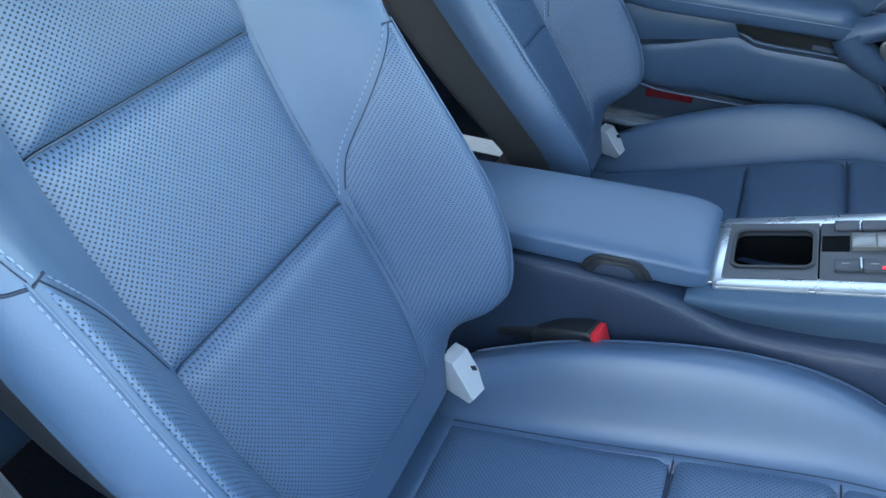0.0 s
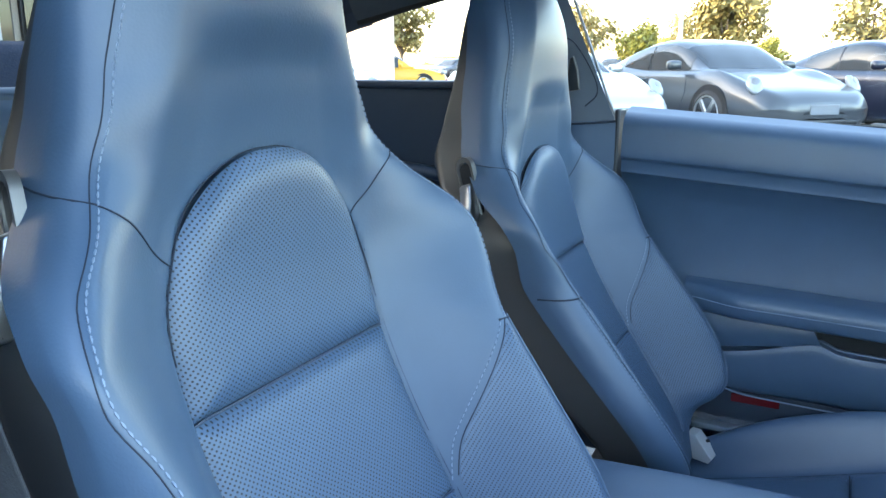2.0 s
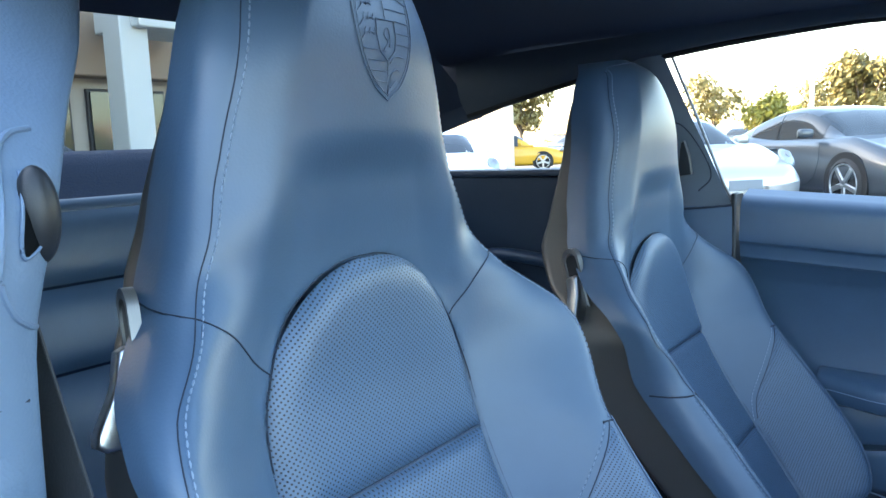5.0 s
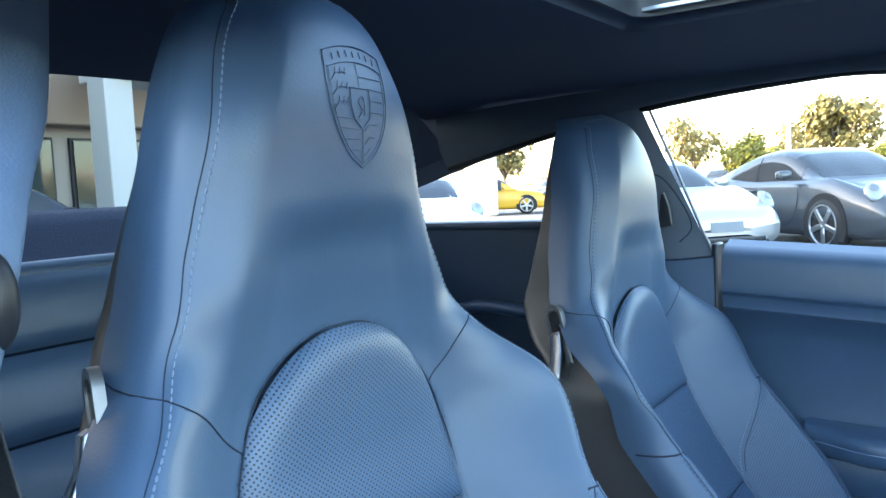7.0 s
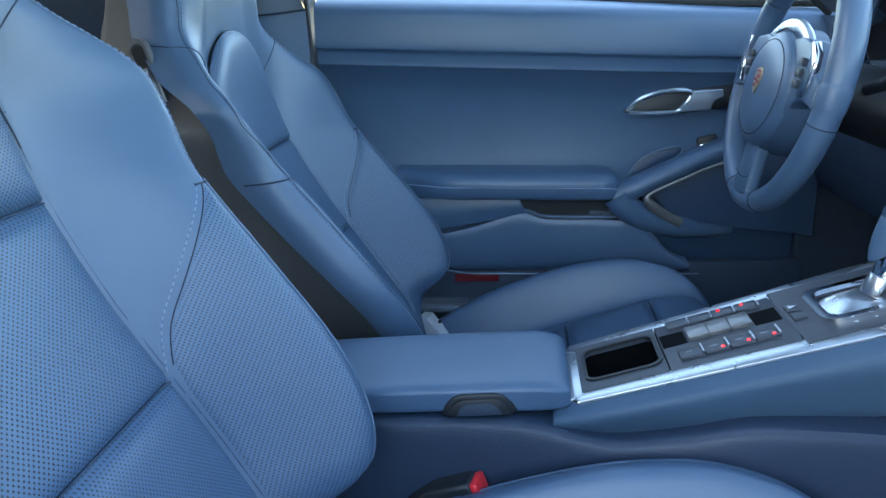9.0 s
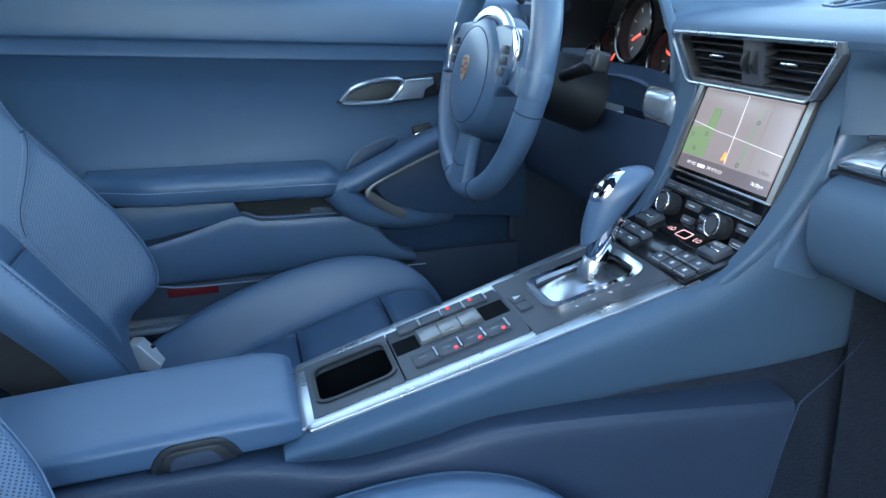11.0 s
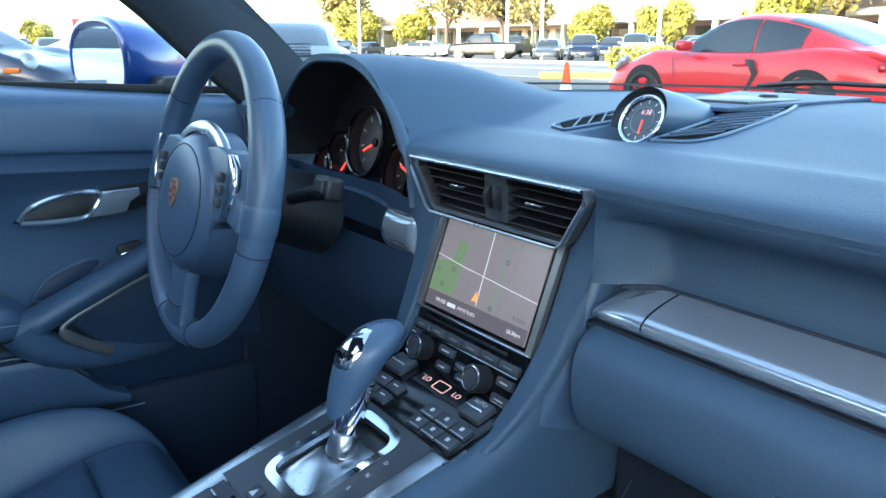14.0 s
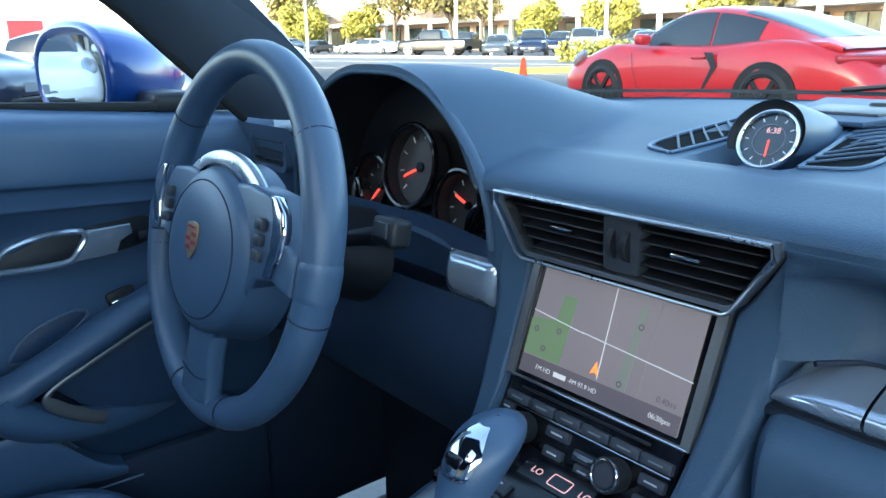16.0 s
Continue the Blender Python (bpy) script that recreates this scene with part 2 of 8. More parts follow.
def prism(outline, depth, bevel=0.0, m=None, seg=2):
    """A flat outline in x, y drawn out from z = 0 to depth, edges rounded."""
    bm = bmesh.new()
    vs = [bm.verts.new((x, y, 0)) for x, y in outline]
    f = bm.faces.new(vs)
    ext = bmesh.ops.extrude_face_region(bm, geom=[f])
    bmesh.ops.translate(bm, verts=[v for v in ext["geom"] if isinstance(v, bmesh.types.BMVert)], vec=(0, 0, depth))
    bmesh.ops.recalc_face_normals(bm, faces=bm.faces)
    if bevel:
        rim = [e for e in bm.edges if all(len(fc.verts) == len(outline) for fc in e.link_faces) or any(len(fc.verts) == len(outline) and len(outline) != 4 for fc in e.link_faces)]
        if len(outline) == 4:
            rim = [e for e in bm.edges if abs(e.verts[0].co.z - e.verts[1].co.z) < 1e-6]
        bmesh.ops.bevel(bm, geom=rim, offset=bevel, segments=seg, profile=0.5, affect="EDGES")
    if m is not None:
        bm.transform(m)
    return bm


def rounded_rect(w, h, r, n=5, cx=0.0, cy=0.0):
    out = []
    for qx, qy, a0 in ((1, 1, 0), (-1, 1, 90), (-1, -1, 180), (1, -1, 270)):
        for i in range(n + 1):
            a = radians(a0 + 90 * i / n)
            out.append((cx + qx * (w / 2 - r) + r * math.cos(a), cy + qy * (h / 2 - r) + r * math.sin(a)))
    return out


def ring(outer, inner, depth, m=None):
    """A frame between two outlines of the same number of points, depth thick."""
    n = len(outer)
    verts = [(x, y, z) for z in (0, depth) for loop in (outer, inner) for x, y in loop]
    faces = []
    for i in range(n):
        j = (i + 1) % n
        faces += [(i, j, n + j, n + i), (2 * n + i, 3 * n + i, 3 * n + j, 2 * n + j), (i, 2 * n + i, 2 * n + j, j), (n + i, n + j, 3 * n + j, 3 * n + i)]
    me = flat_mesh([Vector(v) if m is None else m @ Vector(v) for v in verts], faces)
    return me


def curve1(keys, x):
    """Smooth piecewise interpolation through (x, y) keys."""
    xs, ys = [k[0] for k in keys], [k[1] for k in keys]
    if x <= xs[0]:
        return ys[0]
    if x >= xs[-1]:
        return ys[-1]
    i = max(j for j in range(len(xs)) if xs[j] <= x)
    i = min(i, len(xs) - 2)

    def slope(j):
        if j in (0, len(xs) - 1):
            return 0.0 if len(xs) < 3 else (ys[1] - ys[0]) / (xs[1] - xs[0]) if j == 0 else (ys[-1] - ys[-2]) / (xs[-1] - xs[-2])
        return (ys[j + 1] - ys[j - 1]) / (xs[j + 1] - xs[j - 1])
    h = xs[i + 1] - xs[i]
    t = (x - xs[i]) / h
    return (2 * t ** 3 - 3 * t ** 2 + 1) * ys[i] + (t ** 3 - 2 * t ** 2 + t) * h * slope(i) + (-2 * t ** 3 + 3 * t ** 2) * ys[i + 1] + (t ** 3 - t ** 2) * h * slope(i + 1)


def step(a, b, x):
    t = min(1.0, max(0.0, (x - a) / (b - a)))
    return t * t * (3 - 2 * t)


def label_text(words, size, mat, parent, m, name="lettering", depth=0.00006):
    cu = bpy.data.curves.new("text", "FONT")
    cu.body, cu.size, cu.align_x, cu.align_y, cu.extrude = words, size, "CENTER", "CENTER", depth
    tmp = new("text", cu)
    dg = bpy.context.evaluated_depsgraph_get()
    me = bpy.data.meshes.new_from_object(tmp.evaluated_get(dg))
    bpy.data.objects.remove(tmp)
    return part(name, me, mat, parent, smooth=False, at=m)
# for the unseen wall that holds back low sky light
BLOCKER_PLASTER = material("weathered_plaster", (0.22, 0.21, 0.20), 0.9, grain=0.004, grain_size=0.02, vary=0.2, vary_size=0.8)

# ---- seats ----
# the seat is drawn round its own centre line: x ahead, y to the car's left, z above the ground
SPINE = [(0.36, 0.080), (0.44, 0.056), (0.52, 0.008), (0.594, -0.034), (0.67, -0.076), (0.745, -0.110), (0.82, -0.130), (0.88, -0.133), (0.94, -0.128), (0.985, -0.120), (1.04, -0.112), (1.10, -0.108), (1.15, -0.116), (1.185, -0.133), (1.205, -0.165)]
CREST = [(0.36, 0.140), (0.40, 0.150), (0.44, 0.162), (0.477, 0.176), (0.51, 0.190), (0.55, 0.203), (0.60, 0.212), (0.75, 0.214), (0.78, 0.223), (0.81, 0.234), (0.835, 0.238), (0.855, 0.229), (0.875, 0.211), (0.90, 0.183), (0.93, 0.162), (0.96, 0.149), (0.99, 0.139), (1.02, 0.130), (1.05, 0.121), (1.08, 0.114), (1.11, 0.105), (1.14, 0.093), (1.17, 0.078), (1.19, 0.058), (1.205, 0.030)]
RISE = [(0.36, 0.0), (0.42, 0.008), (0.445, 0.030), (0.462, 0.068), (0.48, 0.096), (0.505, 0.114), (0.525, 0.121), (0.55, 0.125), (0.60, 0.124), (0.675, 0.114), (0.72, 0.104), (0.757, 0.094), (0.80, 0.086), (0.835, 0.074), (0.855, 0.060), (0.875, 0.039), (0.90, 0.016), (0.93, -0.007), (0.96, -0.015), (0.99, -0.018), (1.02, -0.014), (1.05, -0.011), (1.08, -0.013), (1.14, -0.018), (1.2, -0.015)]
MARGIN = [(0.36, 0.016), (0.45, 0.022), (0.6, 0.024), (0.75, 0.021), (0.78, 0.014), (0.81, 0.006), (0.84, 0.005), (0.87, 0.010), (0.92, 0.013), (1.0, 0.013), (1.1, 0.013), (1.17, 0.012), (1.205, 0.008)]
INSERT = [(0.36, 0.085), (0.40, 0.100), (0.45, 0.115), (0.52, 0.126), (0.594, 0.126), (0.67, 0.125), (0.745, 0.126), (0.85, 0.124), (0.93, 0.118), (1.2, 0.09)]


BOLSTER = [(0.40, 0.0), (0.585, 0.001), (0.62, 0.011), (0.67, 0.038), (0.71, 0.060), (0.742, 0.080)]
WRAP = [(0.36, 0.006), (0.55, 0.010), (0.70, 0.024), (0.84, 0.030), (0.90, 0.032), (1.0, 0.034), (1.10, 0.034), (1.16, 0.024), (1.19, 0.012), (1.205, 0.003)]


def crest_u(z):
    return curve1(CREST, z)


def half_width(z):
    return curve1(CREST, z) + curve1(MARGIN, z)


def back_front(u, z, neck=True):
    """How far ahead the backrest's face lies at height z, u from its middle."""
    a = abs(u)
    ui, uc, m = curve1(INSERT, z), curve1(CREST, z), curve1(MARGIN, z)
    ui = min(ui, uc - 0.03) if uc > 0.05 else uc * 0.5
    x = curve1(SPINE, z)
    t = min(1.0, max(0.0, (a - ui + 0.006) / (uc - ui + 0.006)))
    x += curve1(RISE, z) * (0.35 * t + 0.65 * t * t * (3 - 2 * t)) if t < 1 else curve1(RISE, z)
    x -= 0.020 * step(0.95, 1.05, z) * (min(a, uc) / uc) ** 2
    # the neck is hollowed between the insert and the head pad
    if neck:
        e = 0.080 + 0.28 * max(0.0, 1.0 - z)
        x -= 0.010 * step(e + 0.026, e - 0.024, a) * step(1.036, 0.990, z + 0.6 * a * a) * step(0.84, 0.90, z)
    if a > uc - 0.012:
        q = min(1.0, (a - uc + 0.012) / (m + 0.012))
        x -= (m + 0.012) * 1.25 * (1 - math.sqrt(max(0.0, 1 - q * q)))
    return x


def under_insert(u, z):
    """The foam drops away under the sewn-in panels, so that their seams read as dark gaps."""
    top = 0.79 + 0.14 * max(0.0, 1 - (min(abs(u), 0.126) / 0.126) ** 2.2) ** 0.5
    inside = min(curve1(INSERT, z) + 0.001 - abs(u), z - 0.405, top - 0.001 - z)
    return 0.011 * step(0.0, 0.010, inside)


def back_ring(z, k):
    """A ring of the backrest at height z: k from 0 to 1 runs over the face from side to side and round the sides."""
    w = half_width(z)
    side = curve1(WRAP, z)
    total = 2 * w + 2 * side
    d = k * total
    if d < side:
        return Vector((back_front(-w, z) - (side - d), -w + 0.10 * (side - d) * (1 if z > 0.9 else 0.6), z))
    if d > side + 2 * w:
        e = d - side - 2 * w
        return Vector((back_front(w, z) - e, w - 0.10 * e * (1 if z > 0.9 else 0.6), z))
    u = d - side - w
    return Vector((back_front(u, z) - under_insert(u, z), u, z))


def panel(name, z0, z1, left, right, mat, parent, proud=0.004, n=44, m=48, label="", soft=0.0055, crown=None):
    """A padded leather panel on the backrest's face, its edges drawn down into the seams."""
    def f(a, b):
        z = z0 + (z1 - z0) * b
        u0, u1 = left(z), right(z)
        u = u0 + (u1 - u0) * a
        d = min(a * (u1 - u0), (1 - a) * (u1 - u0), b * (z1 - z0) * 1.15, (1 - b) * (z1 - z0) * 1.15)
        if crown:
            dx, dz = min(a, 1 - a) * (u1 - u0), max(0.0, crown(u) - z)
            d = min(dx * dz / max(1e-6, math.hypot(dx, dz)), b * (z1 - z0) * 1.15)
        lift = (proud + 0.005) * (1 - math.exp(-(d / soft) ** 0.9)) - 0.005
        return Vector((back_front(u, z, False) + lift, u, z))

    rows = {}

    def uv(a, b):
        j = round(b * m)
        if j not in rows:
            pts = [f(i / n, b) for i in range(n + 1)]
            run = [0.0]
            for p, q in zip(pts, pts[1:]):
                run.append(run[-1] + (q - p).length)
            u0 = left(z0 + (z1 - z0) * b)
            foot = [Vector((back_front(u0 * i / 14, z0 + (z1 - z0) * b, False), u0 * i / 14, 0)) for i in range(15)]
            start = math.copysign(sum((q - p).length for p, q in zip(foot, foot[1:])), u0)
            rows[j] = [start + r for r in run]
        return (rows[j][round(a * n)], (z0 + (z1 - z0) * b) * 1.14)
    return part(name, grid(f, n, m, uv=uv, flip=False), mat, parent, label)


def stitch_row(path, pitch, length, radius, lift=0.0):
    """Short thread stitches along a path, joined in one mesh."""
    pts = [Vector(p) for p in path]
    verts, faces = [], []
    dist = 0.0
    nxt = 0.0
    for a, b in zip(pts, pts[1:]):
        seg = (b - a).length
        if seg < 1e-6:
            continue
        t = (b - a) / seg
        while nxt < dist + seg:
            c = a + t * (nxt - dist)
            e = c + t * length
            s = t.orthogonal().normalized()
            w = s.cross(t)
            base = len(verts)
            for p, k in ((c, 0.5), ((c + e) / 2, 1.0), (e, 0.5)):
                for q in range(4):
                    ang = q * math.pi / 2
                    verts.append(p + (s * math.cos(ang) + w * math.sin(ang)) * radius * k)
            for i in range(2):
                for q in range(4):
                    faces.append((base + i * 4 + q, base + i * 4 + (q + 1) % 4, base + (i + 1) * 4 + (q + 1) % 4, base + (i + 1) * 4 + q))
            nxt += pitch
        dist += seg
    return flat_mesh(verts, faces)


def on_back(u, z, lift=0.0):
    return Vector((back_front(u, z) + lift, u, z))


def seam_path(keys, n=30, lift=0.0005):
    return [on_back(p.x, p.y, lift) for p in spline([(u, z, 0) for u, z in keys], n)]


CUSH_Z = [(0.02, 0.305), (0.12, 0.325), (0.25, 0.354), (0.38, 0.387), (0.48, 0.409), (0.54, 0.409), (0.575, 0.384), (0.592, 0.34), (0.597, 0.29)]
CUSH_B = [(0.02, 0.030), (0.10, 0.060), (0.20, 0.082), (0.32, 0.085), (0.42, 0.072), (0.50, 0.046), (0.56, 0.020), (0.597, 0.0)]
CUSH_W = [(0.02, 0.205), (0.12, 0.216), (0.25, 0.226), (0.38, 0.228), (0.48, 0.220), (0.54, 0.202), (0.58, 0.176), (0.597, 0.160)]


def cushion_top(x, u):
    w, a = curve1(CUSH_W, x), abs(u)
    z = curve1(CUSH_Z, x) + curve1(CUSH_B, x) * step(0.135, w - 0.04, a)
    r = 0.045
    if a > w - r:
        q = min(1.0, (a - (w - r)) / r)
        z -= r * 0.75 * (1 - math.sqrt(max(0.0, 1 - q * q)))
    return z


def cushion_panel(name, x0, x1, half, mat, parent):
    def f(a, b):
        x, u = x0 + (x1 - x0) * b, half * (2 * a - 1)
        d = min(a * 2 * half, (1 - a) * 2 * half, b * (x1 - x0), (1 - b) * (x1 - x0))
        return Vector((x, u, cushion_top(x, u) + 0.009 * (1 - math.exp(-(d / 0.006) ** 0.9)) - 0.004))
    return part(name, grid(f, 24, 20, uv=lambda a, b: (half * 2 * a, (x1 - x0) * b), flip=True), mat, parent)


def build_seat(label):
    seat = thing("sports_seat", label, "car seat", "front seats")
    zs = [0.36 + (1.205 - 0.36) * (j / 90) for j in range(91)]
    cover = grid(lambda a, b: back_ring(0.36 + (1.2049 - 0.36) * b, a), 150, 150)
    back = part("backrest", cover, LEATHER, seat)
    # rounded crown over the headrest
    part("headrest_crown", grid(lambda a, b: (lambda p, q: p.lerp(q, b))(back_ring(1.2049, a), Vector((back_front(0, 1.2049) - 0.012, 0, 1.2060))), 40, 4), LEATHER, seat)
    # rear shell
    def shell(a, b):
        z = 0.30 + (1.200 - 0.30) * b
        zz = max(0.40, z)
        w = half_width(zz) - curve1([(0.3, 0.012), (0.8, 0.014), (0.86, 0.040), (0.93, 0.026), (1.0, 0.014), (1.2, 0.008)], z)
        x0 = back_front(half_width(zz), zz, False) - curve1(WRAP, zz) + 0.010
        deep = curve1([(0.3, 0.07), (0.45, 0.085), (0.6, 0.115), (0.86, 0.110), (1.0, 0.050), (1.10, 0.030), (1.16, 0.016), (1.2, 0.003)], z)
        if a < 0.3 or a > 0.7:
            t = (a if a < 0.5 else 1 - a) / 0.3
            return Vector((x0 - deep * 0.72 * t, (-1 if a < 0.5 else 1) * (w - 0.004 * t), z))
        c = math.pi * (a - 0.3) / 0.4
        return Vector((x0 - deep * (0.72 + 0.28 * math.sin(c) ** 0.7), -(w - 0.004) * math.copysign(abs(math.cos(c)) ** 0.5, math.cos(c)), z))
    part("rear_shell", grid(shell, 60, 60), SHELL, seat, "matt grey moulded seat shell")
    # upholstery panels
    arch0, arch1 = 0.79, 0.930

    def arch(z):
        base = curve1(INSERT, z)
        if z <= arch0:
            return base
        q = min(1.0, (z - arch0) / (arch1 - arch0))
        return max(0.012, base * (1 - q * q) ** (1 / 2.2))
    panel("upper_insert", 0.747, arch1 - 0.0005, lambda z: -arch(z), arch, PERF, seat, 0.013, 64, 90, "blue perforated leather panel", 0.010, lambda u: 0.79 + 0.14 * max(0.0, 1 - (min(abs(u), 0.126) / 0.126) ** 2.2) ** 0.5)
    edge = lambda z: curve1(INSERT, z)
    panel("middle_insert", 0.5875, 0.7455, lambda z: -edge(z), edge, PERF, seat, 0.006, label="blue perforated leather panel")
    panel("lower_insert", 0.40, 0.586, lambda z: -edge(z), edge, PERF_FINE, seat, 0.006, label="blue perforated leather panel")
    # dark cords along the panel seams stand in for the gaps' shadow
    for z in (0.7462, 0.5868):
        part("insert_seam_shade", tube([Vector((back_front(u, z, False) - 0.0035, u, z)) for u in [0.125 * (i / 10 - 1) for i in range(21)]], 0.0013, 6), DARK_LEATHER, seat)
    for s in (1, -1):
        ring_z = [0.42 + 0.02 * i for i in range(22)]
        part("insert_seam_shade", tube([Vector((back_front(s * (edge(z) + 0.001), z) - 0.0015, s * (edge(z) + 0.001), z)) for z in ring_z], 0.0009, 6), DARK_LEATHER, seat)
    over = [(arch(z) * q, z) for q, z in [(-1, 0.79 + 0.1395 * math.sin(math.pi / 2 * i / 24)) for i in range(25)] + [(1, 0.9295 - 0.1395 * (1 - math.cos(math.pi / 2 * i / 24))) for i in range(25)]]
    part("insert_seam_shade", tube([Vector((back_front(u, z) - 0.0003, u, z + 0.0008)) for u, z in over], 0.0008, 6), SEAM, seat)
    for s in (1, -1):
        inner = lambda z: edge(z) + 0.0015 + curve1(BOLSTER, z)
        outer = lambda z: crest_u(z) - 0.003
        lo, hi = (inner, outer) if s > 0 else (lambda z: -outer(z), lambda z: -inner(z))
        panel("bolster_panel", 0.41, 0.742, lo, hi, PERF_FINE, seat, 0.0045, 32, 50, "finely perforated leather bolster", 0.0022)
        # stitched seam from the shoulder down to the insert
        seam = seam_path([(s * inner(z), z) for z in (0.742, 0.70, 0.66, 0.63, 0.60)])
        part("bolster_seam", tube(seam, 0.0006, 6), SEAM, seat)
        part("bolster_stitching", stitch_row(seam_path([(s * (inner(z) - 0.005), z) for z in (0.740, 0.70, 0.66, 0.63, 0.60)], 40, 0.0008), 0.0062, 0.0042, 0.0008), STITCH, seat)
        # piping along the bolster's edge
        pipe = seam_path([(s * (crest_u(z) + 0.001), z) for z in (0.40, 0.46, 0.52, 0.58, 0.64, 0.70, 0.745)], 40, 0.001)
        part("piping", tube(pipe, 0.0012, 8), LEATHER, seat)
        low = seam_path([(s * (crest_u(z) + 0.0035), z) for z in (0.42, 0.47, 0.52, 0.58, 0.64, 0.70, 0.738)], 60, 0.0007)
        part("bolster_stitching", stitch_row(low, 0.0062, 0.0044, 0.00095), STITCH, seat)
        # seam across the shoulder, from the insert's arch to the side
        yoke = seam_path([(s * 0.112, 0.858), (s * 0.130, 0.874), (s * 0.150, 0.896), (s * 0.172, 0.912)])
        part("shoulder_seam", tube(yoke, 0.0006, 6), SEAM, seat)
        # seam and stitches up the headrest's edge
        edge_keys = [(s * crest_u(z), z) for z in (0.745, 0.78, 0.82, 0.86, 0.90, 0.95, 1.0, 1.06, 1.12, 1.16, 1.184)]
        rim = seam_path(edge_keys, 70)
        part("edge_seam", tube(rim, 0.0005, 6), SEAM, seat)
        part("edge_stitching", stitch_row(seam_path([(u - s * 0.0040, z) for u, z in edge_keys], 90, 0.0007), 0.0062, 0.0044, 0.00095), STITCH, seat, "pale double stitching")
        # the shoulder seam goes on round the side of the headrest
        w = half_width(0.914)
        part("shoulder_seam", tube([on_back(s * 0.172, 0.912, 0.0005), on_back(s * (w - 0.006), 0.9145, 0.0005), on_back(s * (w - 0.002), 0.916, 0.0005)] + [Vector((back_front(s * w, 0.917) - 0.028 * t, s * (w + 0.0012 - 0.0052 * t), 0.918 + 0.004 * t)) for t in (0.15, 0.4, 0.7, 1)], 0.0007, 6), SEAM, seat)
        # cross seam on the side of the bolster
        zc = 0.742
        w = half_width(zc)
        part("side_seam", tube([Vector((back_front(s * (w - q), zc) + 0.0008 - 0.014 * t, s * (w - q + 0.0006), zc)) for q, t in ((0.034, 0), (0.022, 0), (0.012, 0), (0.005, 0), (0.001, 0), (0, 0.5), (0, 1))], 0.0012, 6), SEAM, seat)
    # seam over the headrest's top
    top = seam_path([(-0.065, 1.184), (-0.045, 1.193), (0.0, 1.198), (0.045, 1.193), (0.065, 1.184)], 30)
    part("top_stitching", stitch_row(top, 0.0062, 0.0044, 0.00095), STITCH, seat)
    # cushion
    def cushion(a, b):
        x = 0.02 + (0.597 - 0.02) * b
        w = curve1(CUSH_W, x)
        drop = 0.10
        total = 2 * w + 2 * drop
        d = a * total
        if d < drop:
            return Vector((x, -w - 0.004 * math.sin(math.pi * d / drop), cushion_top(x, w) - (drop - d)))
        if d > drop + 2 * w:
            e = d - drop - 2 * w
            return Vector((x, w + 0.004 * math.sin(math.pi * e / drop), cushion_top(x, w) - e))
        u = d - drop - w
        inside = min(0.126 - abs(u), x - 0.090, 0.565 - x)
        return Vector((x, u, cushion_top(x, u) - 0.010 * step(0.0, 0.010, inside)))
    part("cushion", grid(cushion, 130, 110, flip=True), LEATHER, seat)
    cushion_panel("cushion_insert", 0.085, 0.325, 0.130, PERF_FINE, seat)
    cushion_panel("cushion_insert", 0.331, 0.470, 0.132, PERF_FINE, seat)
    cushion_panel("cushion_nose", 0.476, 0.570, 0.130, LEATHER, seat)
    for x0 in (0.328, 0.473):
        part("cushion_seam", tube([Vector((x0, 0.131 * (i / 10 - 1), cushion_top(x0, 0.131 * (i / 10 - 1)) - 0.001)) for i in range(21)], 0.0011, 6), SEAM, seat)
    for s in (1, -1):
        part("cushion_seam", tube([Vector((x, s * 0.1325, cushion_top(x, 0.1325) - 0.0005)) for x in [0.09 + 0.02 * i for i in range(25)]], 0.0011, 6), SEAM, seat)
        pipe = [Vector((x, s * (curve1(CUSH_W, x) - 0.010), cushion_top(x, curve1(CUSH_W, x) - 0.010) + 0.001)) for x in [0.09 + 0.0167 * i for i in range(29)]]
        part("cushion_piping", tube(pipe, 0.0016, 8), LEATHER, seat)
    part("seat_base", rounded_box(0.46, 0.40, 0.10, 0.02, 3, pose(0.29, 0, 0.245)), DEEP, seat)
    for s in (1, -1):
        part("rail", rounded_box(0.52, 0.03, 0.05, 0.006, 2, pose(0.27, s * 0.17, 0.185)), BLACK, seat)
        # bracket where backrest and cushion meet
        hinge = Matrix.Translation((0.080, s * 0.158, 0.364)) @ pose(0, 0, 0, 0, 0, -s * 14)
        upright = pose(0, 0, 0, 90, 0, 0)
        cover = part("hinge_cover", prism([(-0.014, -0.012), (0.030, -0.016), (0.036, -0.006), (0.006, 0.033), (-0.010, 0.034)], 0.030, 0.0014, hinge @ pose(0, 0.015, 0) @ upright, 1), PALE_SILVER, seat, "silver hinge cover", False)
        part("cover_slot", rounded_box(0.012, 0.002, 0.006, 0.0006, 1, hinge @ pose(0.019, 0.006, 0.017, 0, -32, 0)), BLACK, cover)
    # folding lever in its bezel on the shell's side
    lever = pose(-0.178, -0.184, 0.876, 0, 0, -19) @ pose(0, 0, 0, 90, 0, 0) @ pose(0, 0, 0, 0, 0, 14)
    part("lever_bezel", ring(rounded_rect(0.032, 0.112, 0.015, 6), rounded_rect(0.023, 0.098, 0.011, 6), 0.008, lever), SATIN_GREY, seat, "satin grey lever surround")
    part("lever_pocket", prism(rounded_rect(0.024, 0.092, 0.010, 6), 0.002, 0, lever @ pose(0, 0, 0.004)), BLACK, seat)
    side = lever @ Matrix(((0, 0, 1, -0.011), (0, 1, 0, 0), (1, 0, 0, 0), (0, 0, 0, 1)))
